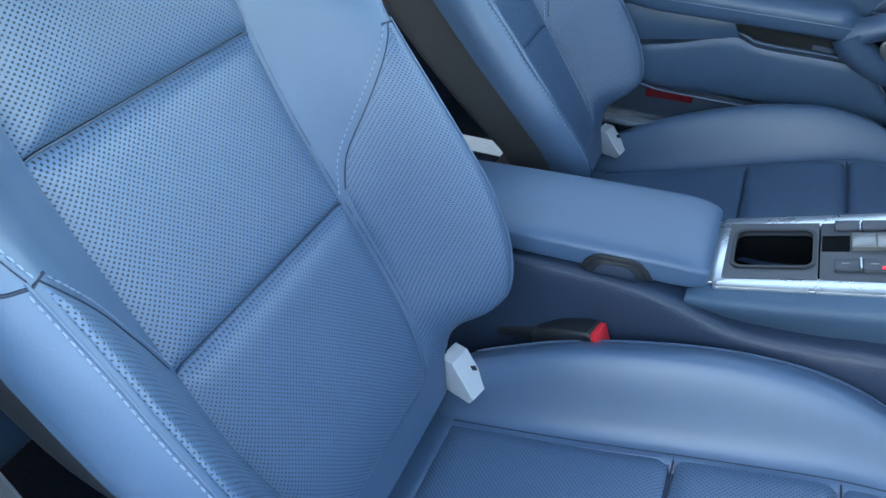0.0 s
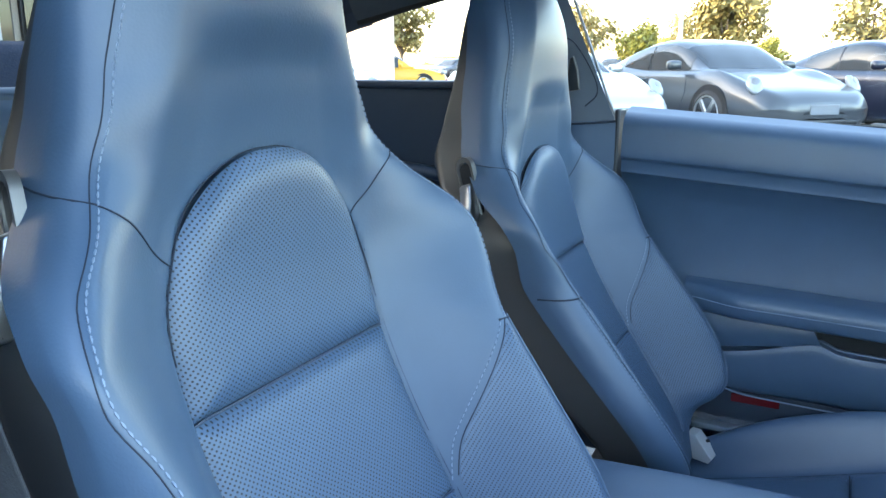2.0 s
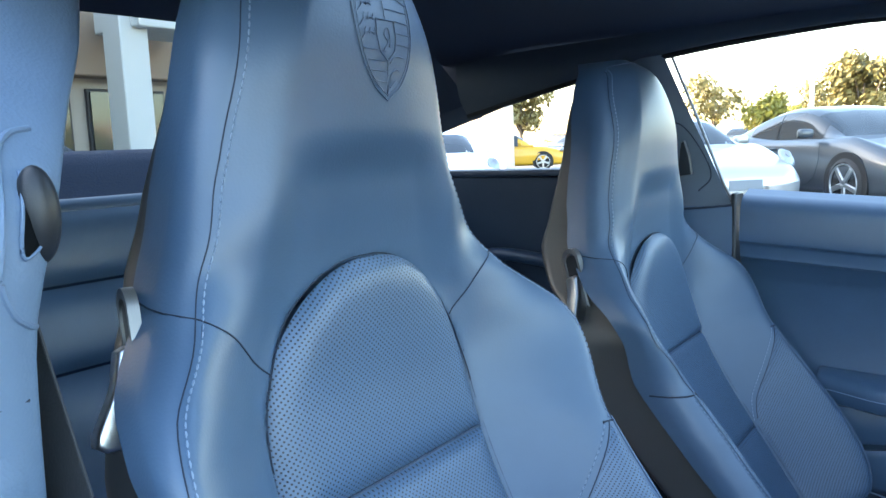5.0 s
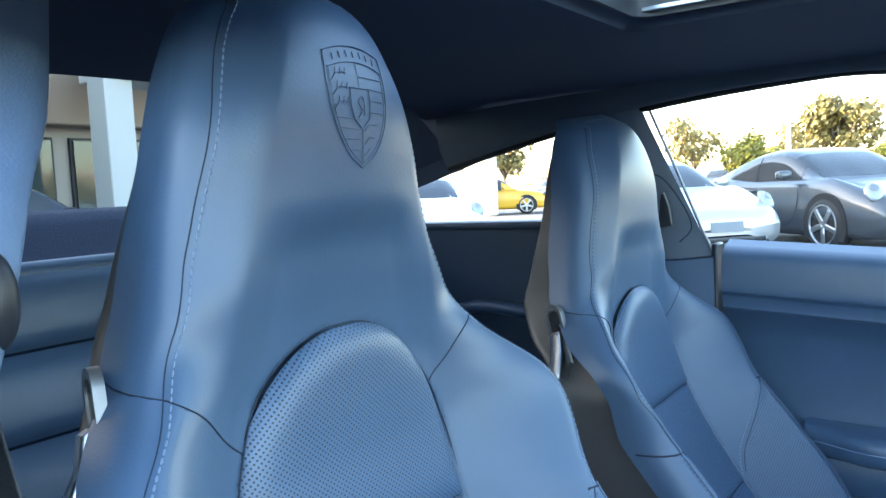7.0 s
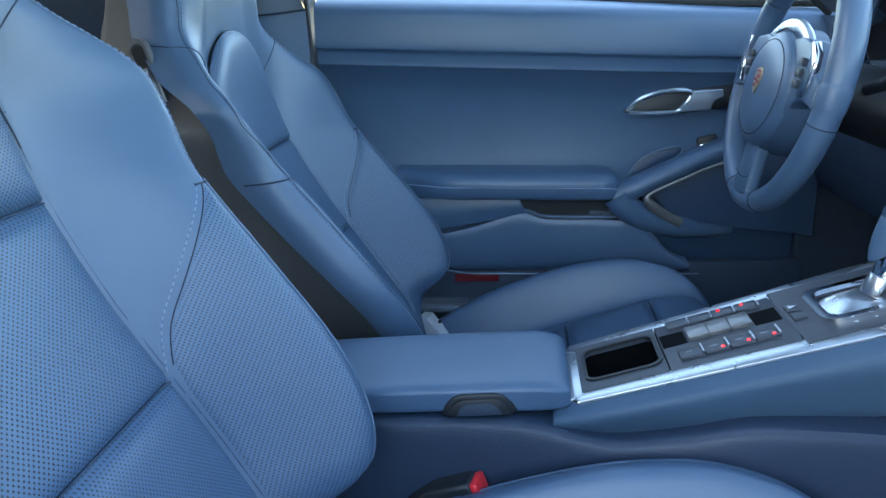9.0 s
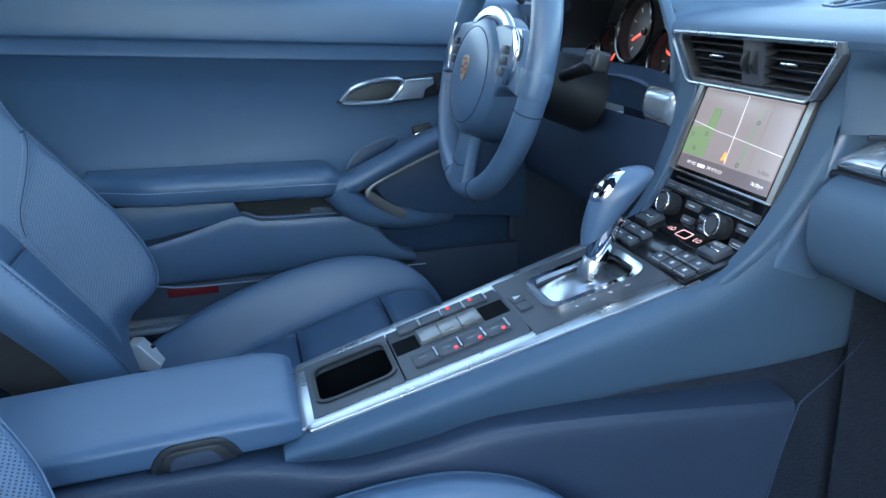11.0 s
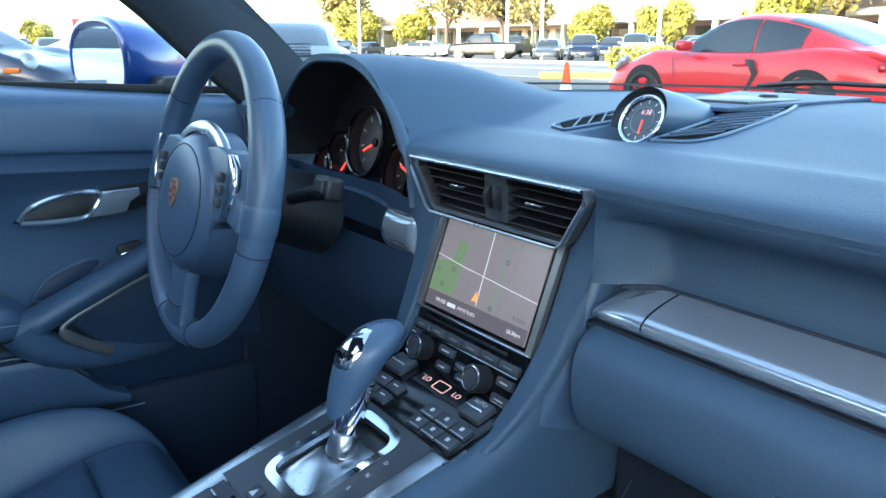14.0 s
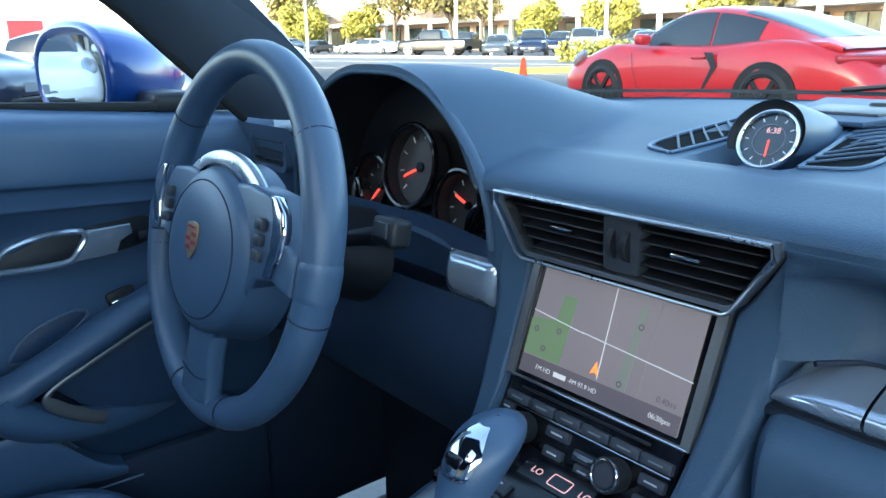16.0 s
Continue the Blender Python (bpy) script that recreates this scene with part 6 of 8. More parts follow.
def side_rail(s):
    pts = spline(RAIL, 60)

    def f(a, b):
        p = pts[round(a * 60)]
        back = step(0.35, 0.80, p.x)
        # from the window's edge inwards to the headliner, and along the front pillar to the windscreen
        inn = Vector((p.x + 0.140 * back, p.y - 0.035, min(roof_z(min(p.x, 0.5), 0.54), 1.24) * (1 - back) + (p.z + 0.012) * back))
        q = p.lerp(inn, b)
        return Vector((q.x, s * (q.y - 0.010 * math.sin(math.pi * b)), q.z - 0.012 * math.sin(math.pi * b)))
    return grid(f, 60, 8, flip=s > 0)


for s in (1, -1):
    tagged(part("pillar_trim", side_rail(s), PILLAR_CLOTH), "dark cloth trim along the roof rail and front pillar", "pillar trim", kind="structure")
tagged(part("window_gasket", tube(spline([(x, y + 0.004, z - 0.003) for x, y, z in RAIL], 60), 0.006, 8), RUBBER), "black rubber window gasket", "gasket", kind="structure")

# driver's side pillar behind the door, with the belt guide
bpillar = thing("door_pillar", "blue door pillar trim with a belt guide behind the driver", "pillar")
PIL = [(-0.215, 1.168), (-0.160, 1.035), (-0.118, 0.930), (-0.100, 0.895)]


def pillar_face(a, b):
    z = 1.172 - 0.292 * b
    x1 = curve1([(0.895, -0.100), (0.93, -0.116), (1.035, -0.160), (1.172, -0.216)], z)
    x0 = x1 - curve1([(0.895, 0.17), (1.0, 0.12), (1.172, 0.075)], z)
    return Vector((x0 + (x1 - x0) * a, 0.575 + 0.030 * step(1.17, 0.90, z) - 0.014 * math.sin(math.pi * a), z))


part("upper_trim", grid(pillar_face, 20, 24, flip=True), PILLAR_GREY, bpillar)
part("lower_trim", grid(lambda a, b: Vector((-0.29 + 0.195 * a, 0.590 + 0.018 * b - 0.020 * math.sin(math.pi * a), 0.893 - 0.45 * b)), 14, 10, flip=True), LEATHER, bpillar)
part("trim_joint", tube([Vector((-0.29 + 0.195 * i / 10, 0.588 - 0.020 * math.sin(math.pi * i / 10), 0.894 - 0.006 * math.sin(math.pi * i / 10))) for i in range(11)], 0.0022, 6), SEAM, bpillar)
guide = spline([(-0.150, 0.577, 0.920), (-0.128, 0.577, 0.945), (-0.140, 0.574, 0.985), (-0.175, 0.570, 1.035), (-0.205, 0.570, 1.040), (-0.215, 0.572, 1.00)], 30)
part("belt_guide_groove", tube(guide, 0.0014, 6), SEAM, bpillar)
part("belt_guide", prism([(-0.158, 0.950), (-0.163, 0.985), (-0.172, 1.010), (-0.178, 1.006), (-0.182, 0.970), (-0.190, 0.945)], 0.012, 0.003, Matrix.Translation((0, 0.574, 0)) @ pose(0, 0, 0, 90, 0, 0)), BLACK, bpillar, "black belt guide")
part("silver_edge", tube([Vector((x + 0.006, 0.600, z)) for x, z in PIL], 0.0028, 8), SATIN_GREY, bpillar, "satin edge along the window")
part("door_gap", rounded_box(0.009, 0.05, 0.52, 0.003, 1, pose(-0.094, 0.618, 0.655)), BLACK, bpillar)

# quarter panel and its window, behind the driver
quarter = thing("quarter_panel", "blue quarter trim below the rear side window, darkened for shade", "side panel")
# the quarter trim's dark tone is painted shade
part("panel_face", grid(lambda a, b: Vector((-1.25 + 1.00 * a, 0.600 - 0.03 * (1 - a) + 0.02 * math.sin(math.pi * b), 0.960 - 0.004 * a - 0.75 * b)), 20, 16, flip=True), SHADED_TRIM, quarter)
part("panel_top", rounded_box(1.0, 0.07, 0.016, 0.006, 2, pose(-0.75, 0.615, 0.955)), SHADED_TRIM, quarter)
part("elbow_rest", tube(spline([(-0.66, 0.575, 0.765), (-0.58, 0.568, 0.785), (-0.50, 0.568, 0.782), (-0.40, 0.575, 0.768)], 16), 0.014, 10), DARK_LEATHER, quarter)
part("upper_edge", grid(lambda a, b: Vector((-0.95 + 0.42 * a + 0.03 * b, 0.52 + 0.05 * b, (0.985 + 0.120 * a) + (0.16 - 0.05 * a) * (1 - b))), 12, 6), HEADLINER, quarter)
rear_pillar = tagged(part("rear_pillar", grid(lambda a, b: Vector((-1.12 + 0.50 * a, 0.40 + 0.20 * b, (1.00 + 0.215 * a) * (1 - b) + (0.975 + 0.10 * a) * b)), 12, 8), HEADLINER), "dark cloth rear pillar trim", "pillar", kind="structure")
rear_pillar_r = tagged(part("rear_pillar", grid(lambda a, b: Vector((-1.12 + 0.50 * a, -0.40 - 0.20 * b, (1.00 + 0.215 * a) * (1 - b) + (0.975 + 0.10 * a) * b)), 12, 8, flip=True), HEADLINER), "dark cloth rear pillar trim", "pillar", kind="structure")

# passenger side pillar with the belt
ppillar = thing("door_pillar", "pale blue door pillar trim with a black belt guide", "pillar")
POST_IN = [(0.18, -0.055), (0.80, -0.035), (0.89, -0.032), (0.92, -0.030), (0.95, -0.024), (1.00, -0.004), (1.05, 0.030), (1.10, 0.078), (1.20, 0.13)]
POST_LEAN = [(0.18, 0.0), (0.95, 0.0), (1.0, -0.010), (1.05, -0.055), (1.10, -0.120), (1.20, -0.20)]


def post(a, b):
    z = 0.18 + 1.02 * b
    prof = [(-0.34, -0.575), (-0.18, -0.572), (-0.125, -0.578), (-0.112, -0.588), (-0.106, -0.61), (-0.10, -0.66), (-0.095, -0.74), (-0.12, -0.80)]
    p = spline([(x, y, 0) for x, y in prof], 28)[round(a * 28)]
    return Vector((p.x + curve1(POST_LEAN, z), p.y + curve1(POST_IN, z), z))


PILLAR_BLUE = material("pale_blue_trim", (0.12, 0.18, 0.27), 0.55, grain=0.0004, grain_size=0.0025, vary=0.08, pattern="cells")
part("post", grid(post, 28, 50, flip=True), PILLAR_BLUE, ppillar)


def post_front(y, z, lift=0.001):
    """A point on the forward face of the passenger's pillar."""
    inn = curve1(POST_IN, z)
    x = curve1([(0.572, -0.150), (0.578, -0.125), (0.588, -0.112), (0.61, -0.106), (0.66, -0.100), (0.74, -0.095)], inn - y)
    return Vector((x + curve1(POST_LEAN, z) + lift, y, z))


hole = [p.to_tuple()[:2] for p in spline([(-0.606, 1.013, 0), (-0.601, 1.010, 0), (-0.596, 0.995, 0), (-0.599, 0.980, 0), (-0.613, 0.969, 0), (-0.616, 0.975, 0), (-0.611, 0.995, 0), (-0.606, 1.013, 0)], 28)][:-1]
mid = post_front(-0.606, 0.991, 0.0015)
# no hole is cut: a flat patch carries the opening's inner shade
part("belt_opening_patch", flat_mesh([post_front(y, z) for y, z in hole] + [mid], [(k, (k + 1) % len(hole), len(hole)) for k in range(len(hole))]), SLOT_DARK, ppillar, "flat black patch in place of the belt opening")
centre = post_front(-0.601, 0.990, -0.005)
part("belt_guide", grid(lambda a, b: centre + Vector((0.013 * math.sin(math.pi * b) * math.cos(2 * math.pi * a), 0.011 * math.sin(math.pi * b) * math.sin(2 * math.pi * a), 0.026 * math.cos(math.pi * b))), 24, 16, close_u=True), BLACK, ppillar, "black belt guide")
part("opening_lip", tube([post_front(y, z, 0.0005) for y, z in hole], 0.0011, 6, True), PILLAR_BLUE, ppillar)
part("guide_groove", tube([post_front(p.x, p.y, 0.0) for p in spline([(-0.588, 1.036, 0), (-0.602, 1.033, 0), (-0.613, 1.023, 0), (-0.619, 1.006, 0), (-0.625, 0.981, 0), (-0.629, 0.960, 0), (-0.624, 0.943, 0), (-0.616, 0.935, 0), (-0.607, 0.931, 0)], 50)], 0.0020, 8), PILLAR_BLUE, ppillar)
part("trim_gap", tube([post_front(y, 0.896, -0.0005) for y in (-0.598, -0.604, -0.61, -0.62, -0.64, -0.66, -0.68)], 0.0010, 6), SEAM, ppillar)
part("lower_pad", grid(lambda a, b: post_front(-0.626 - 0.07 * a, 0.872 - 0.16 * b, 0.011 * math.sin(math.pi * min(1.0, a * 1.4) / 1.4 * 0.9) * min(1, b * 6) ** 0.5), 12, 16, flip=True), PILLAR_BLUE, ppillar)
belt = thing("seat_belt", "dark grey woven seat belt hanging from the pillar", "seat belt")
part("webbing", grid(lambda a, b: Vector((-0.186 + 0.335 * b - 0.052 * a, -0.584 - 0.004 * a - 0.02 * b, 0.958 - 0.66 * b + 0.006 * a)), 6, 20), BELT, belt)
part("selvedge", tube([Vector((-0.186 + 0.335 * b, -0.584 - 0.02 * b, 0.958 - 0.66 * b)) for b in (0, 0.25, 0.5, 0.75, 1)], 0.0011, 6), BELT, belt)

# unseen pane, added with a tint that dims the rear seats
quarter_glass = part("quarter_window", grid(lambda a, b: Vector((-1.05 + 0.80 * a, -0.66 + 0.10 * b, 0.92 + (0.10 + 0.16 * a) * b)), 6, 4), DIMMING_GLASS)
tagged(quarter_glass, "unseen rear side window glass, tinted to dim the cabin", "window", kind="structure")

# rear bench and shelf
rear_seat = thing("rear_seat", "blue leather rear seat backs with sewn seams", "rear seat")
for s in (1, -1):
    for z0, z1 in ((0.842, 0.945), (0.722, 0.838), (0.40, 0.718)):
        def f(a, b, s=s, z0=z0, z1=z1):
            y = s * 0.29 + 0.26 * (2 * a - 1)
            z = z0 + (z1 - z0) * b
            d = min(a * 0.52, (1 - a) * 0.52, b * (z1 - z0), (1 - b) * (z1 - z0))
            return Vector((-0.815 + 0.22 * (0.945 - z) + 0.016 * (1 - math.exp(-(d / 0.012))), y, z))
        part("back_cushion", grid(f, 24, 12), LEATHER, rear_seat)
    part("top_roll", tube([Vector((-0.832, s * 0.29 + 0.26 * t, 0.944)) for t in (-1, -0.5, 0, 0.5, 1)], 0.018, 12), LEATHER, rear_seat)
    part("seat_pan", rounded_box(0.34, 0.50, 0.12, 0.03, 3, pose(-0.50, s * 0.29, 0.36)), LEATHER, rear_seat)
tagged(part("rear_shelf", grid(lambda a, b: Vector((-0.845 - 0.50 * b, -0.60 + 1.20 * a, 0.940 + 0.100 * step(0.0, 0.30, b) - 0.02 * b)), 30, 20), CARPET), "blue carpeted shelf behind the rear seats", "shelf", kind="structure")
rear_glass = part("rear_window", grid(lambda a, b: Vector((-1.36 + 0.72 * b, -0.44 + 0.88 * a, 1.02 + 0.195 * b)), 6, 6), DIMMING_GLASS)
rear_glass.visible_shadow = False
tagged(rear_glass, "tinted rear window glass", "window", kind="structure")
# floor in the darkened carpet, shade included in the colour
tagged(part("floor", rounded_box(2.5, 1.34, 0.04, 0.005, 1, pose(-0.15, 0, 0.14)), SHADED_CARPET), "blue carpeted floor of the car, darkened for shade", "floor", kind="structure")
tagged(part("bulkhead", rounded_box(0.04, 1.30, 0.84, 0.005, 1, pose(-1.36, 0, 0.56)), CARPET), "carpeted rear bulkhead", "wall", kind="structure")
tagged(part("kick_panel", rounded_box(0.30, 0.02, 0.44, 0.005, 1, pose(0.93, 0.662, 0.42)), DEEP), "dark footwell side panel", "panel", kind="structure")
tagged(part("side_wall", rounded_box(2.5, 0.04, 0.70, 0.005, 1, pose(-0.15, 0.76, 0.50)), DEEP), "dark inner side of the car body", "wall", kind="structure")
windscreen = part("windscreen", grid(lambda a, b: Vector(((far_edge(-0.62 + 1.24 * a) + 0.06) * (1 - b) + 0.50 * b, (-0.64 + 1.28 * a) * (1 - 0.10 * b), 0.862 + 0.310 * b)), 16, 10), SCREEN_GLASS)
tagged(windscreen, "clear windscreen glass", "window", kind="structure")
tagged(part("cowl", grid(lambda a, b: Vector((far_edge(-0.62 + 1.24 * a) - 0.012 + 0.16 * b, -0.62 + 1.24 * a, 0.8760 - 0.006 * b + 0.003 * math.sin(math.pi * b))), 30, 4), SLOT_DARK), "black cowl at the foot of the windscreen", "cowl", kind="structure")
wiper = thing("wiper", "black windscreen wiper on the cowl", "wiper")
part("wiper_blade", tube(spline([(1.36, 0.10, 0.878), (1.385, 0.03, 0.884), (1.40, -0.10, 0.882), (1.40, -0.35, 0.878)], 20), 0.0032, 8), BLACK, wiper)

# outside mirror on the driver's door
mirror = thing("door_mirror", "blue metallic door mirror with a pale reflection", "wing mirror")
MIR = Matrix.Translation((0.694, 0.860, 0.906)) @ Matrix.Rotation(radians(8), 4, "Z") @ Matrix.Scale(1.08, 4)
def mirror_shell(a, b):
    c = 2 * math.pi * a
    r = math.cos(b * math.pi / 2) ** 0.55
    y = 0.122 * math.copysign(abs(math.cos(c)) ** 0.8, math.cos(c)) * r
    z = 0.070 * math.copysign(abs(math.sin(c)) ** 0.8, math.sin(c)) * r
    return MIR @ Vector((-0.050 + 0.150 * b, y, z))


part("mirror_shell", grid(mirror_shell, 40, 16, close_u=True), BLUE_PAINT, mirror)
part("mirror_glass", prism([(0.102 * math.copysign(abs(math.cos(c)) ** 0.8, math.cos(c)), 0.056 * math.copysign(abs(math.sin(c)) ** 0.8, math.sin(c))) for c in [2 * math.pi * i / 40 for i in range(40)]], 0.003, 0, MIR @ Matrix.Translation((-0.044, 0, 0)) @ pose(0, 0, 0, 0, 0, 8) @ Matrix(((0, 0, 1, 0), (1, 0, 0, 0), (0, 1, 0, 0), (0, 0, 0, 1)))), MIRROR, mirror, "mirror glass")
part("mirror_rim", tube([MIR @ Vector((-0.050, 0.113 * math.copysign(abs(math.cos(c)) ** 0.8, math.cos(c)), 0.0625 * math.copysign(abs(math.sin(c)) ** 0.8, math.sin(c)))) for c in [2 * math.pi * i / 48 for i in range(48)]], 0.0095, 10, True, up=(1, 0, 0)), BLUE_PAINT, mirror)
part("mirror_foot", rounded_box(0.06, 0.10, 0.03, 0.01, 3, pose(0.715, 0.715, 0.872)), BLACK, mirror)


# body round the passenger's door opening, and the door standing open
tagged(part("sill", rounded_box(1.16, 0.12, 0.24, 0.03, 3, pose(0.33, -0.715, 0.26)), BLUE_PAINT), "blue painted sill under the open door", "sill", kind="structure")
tagged(part("side_wall", rounded_box(0.44, 0.05, 0.72, 0.01, 2, pose(1.12, -0.715, 0.50)), DEEP), "inner side of the passenger's footwell", "wall", kind="structure")
tagged(part("side_wall", rounded_box(1.16, 0.05, 0.78, 0.01, 2, pose(-0.78, -0.765, 0.53)), DEEP), "inner side of the rear quarter", "wall", kind="structure")
passenger_door = thing("passenger_door", "blue passenger door standing wide open", "car door")
SWUNG = Matrix.Translation((0.92, -0.76, 0)) @ Matrix.Rotation(radians(58), 4, "Z")
part("door_skin", rounded_box(1.12, 0.05, 0.62, 0.02, 3, SWUNG @ pose(-0.56, -0.05, 0.58)), BLUE_PAINT, passenger_door)
part("door_lining", rounded_box(1.04, 0.05, 0.56, 0.02, 3, SWUNG @ pose(-0.55, 0.002, 0.58)), LEATHER, passenger_door)
part("arm_rest", rounded_box(0.60, 0.06, 0.05, 0.02, 3, SWUNG @ pose(-0.55, 0.05, 0.58)), LEATHER, passenger_door)

# ---- outside: ground, cars, trees, buildings ----
ASPHALT = material("asphalt", (0.12, 0.118, 0.115), 0.92, grain=0.004, grain_size=0.012, vary=0.22, vary_size=2.5)
tagged(part("ground", grid(lambda a, b: Vector((-900 + 1800 * a, -900 + 1800 * b, 0)), 6, 6), ASPHALT), "worn grey asphalt car park", "ground", kind="structure")
TINT = material("dark_car_glass", (0.030, 0.037, 0.044), 0.08, spec=0.6, vary=0.02)
RIM = material("alloy_rim", (0.55, 0.56, 0.57), 0.3, metal=0.9, vary=0.05)
RIM_DARK = material("dark_rim", (0.02, 0.02, 0.022), 0.35, metal=0.3, vary=0.05)
RIM_BRONZE = material("bronze_rim", (0.35, 0.16, 0.07), 0.35, metal=0.8, vary=0.05)
LAMP = material("headlamp", (0.30, 0.33, 0.36), 0.14, metal=0.15, spec=0.5, vary=0.1, vary_size=0.05)
TAIL = material("tail_lamp", (0.35, 0.015, 0.02), 0.15, vary=0.05)

COUPE = dict(deck=[(0.0, 0.50), (0.05, 0.58), (0.18, 0.655), (0.45, 0.725), (0.85, 0.795), (1.25, 0.865), (1.6, 0.90), (2.6, 0.905), (3.3, 0.925), (3.8, 0.90), (4.15, 0.80), (4.36, 0.68), (4.45, 0.56)],
             roof=[(1.22, 0.84), (1.62, 1.09), (1.95, 1.24), (2.25, 1.295), (2.6, 1.285), (3.0, 1.21), (3.45, 1.07), (3.85, 0.93), (4.10, 0.84)],
             width=[(0.0, 0.58), (0.10, 0.74), (0.35, 0.84), (0.95, 0.885), (1.9, 0.86), (2.8, 0.89), (3.4, 0.93), (3.95, 0.88), (4.32, 0.76), (4.45, 0.64)],
             belt=0.885, roof_w=0.56, belt_w=0.76, axles=(0.98, 3.43), r=0.335, glass=(1.28, 3.80), side=(1.62, 3.20), low=0.17, length=4.45, fender=0.060)
SUV = dict(deck=[(0.0, 0.60), (0.10, 0.78), (0.4, 0.96), (1.1, 1.06), (1.5, 1.10), (4.3, 1.12), (4.65, 1.0)],
           roof=[(1.15, 1.05), (1.7, 1.50), (2.1, 1.68), (2.8, 1.72), (3.8, 1.70), (4.35, 1.60), (4.62, 1.12)],
           width=[(0.0, 0.70), (0.15, 0.86), (0.6, 0.92), (2.0, 0.93), (4.2, 0.92), (4.65, 0.84)],
           belt=1.10, roof_w=0.66, belt_w=0.84, axles=(0.92, 3.70), r=0.37, glass=(1.25, 4.55), side=(1.75, 4.30), low=0.24, length=4.65)
SEDAN = dict(deck=[(0.0, 0.50), (0.10, 0.66), (0.4, 0.78), (1.1, 0.88), (1.5, 0.92), (3.6, 0.96), (4.4, 0.98), (4.7, 0.82)],
             roof=[(1.2, 0.88), (1.8, 1.28), (2.2, 1.42), (2.8, 1.45), (3.4, 1.36), (4.0, 1.02)],
             width=[(0.0, 0.64), (0.15, 0.82), (0.6, 0.90), (2.0, 0.91), (4.2, 0.89), (4.7, 0.76)],
             belt=0.93, roof_w=0.60, belt_w=0.80, axles=(0.90, 3.65), r=0.33, glass=(1.3, 3.9), side=(1.8, 3.55), low=0.19, length=4.7)
TRUCK = dict(deck=[(0.0, 0.75), (0.08, 0.95), (0.4, 1.12), (1.3, 1.18), (1.6, 1.22), (5.4, 1.24), (5.5, 1.20)],
             roof=[(1.35, 1.15), (1.85, 1.72), (2.2, 1.88), (2.9, 1.90), (3.55, 1.82), (3.75, 1.25)],
             width=[(0.0, 0.80), (0.15, 0.95), (0.6, 1.0), (2.0, 1.0), (5.4, 0.99), (5.5, 0.97)],
             belt=1.24, roof_w=0.72, belt_w=0.88, axles=(1.0, 4.3), r=0.42, glass=(1.45, 3.7), side=(1.9, 3.5), low=0.34, length=5.5)


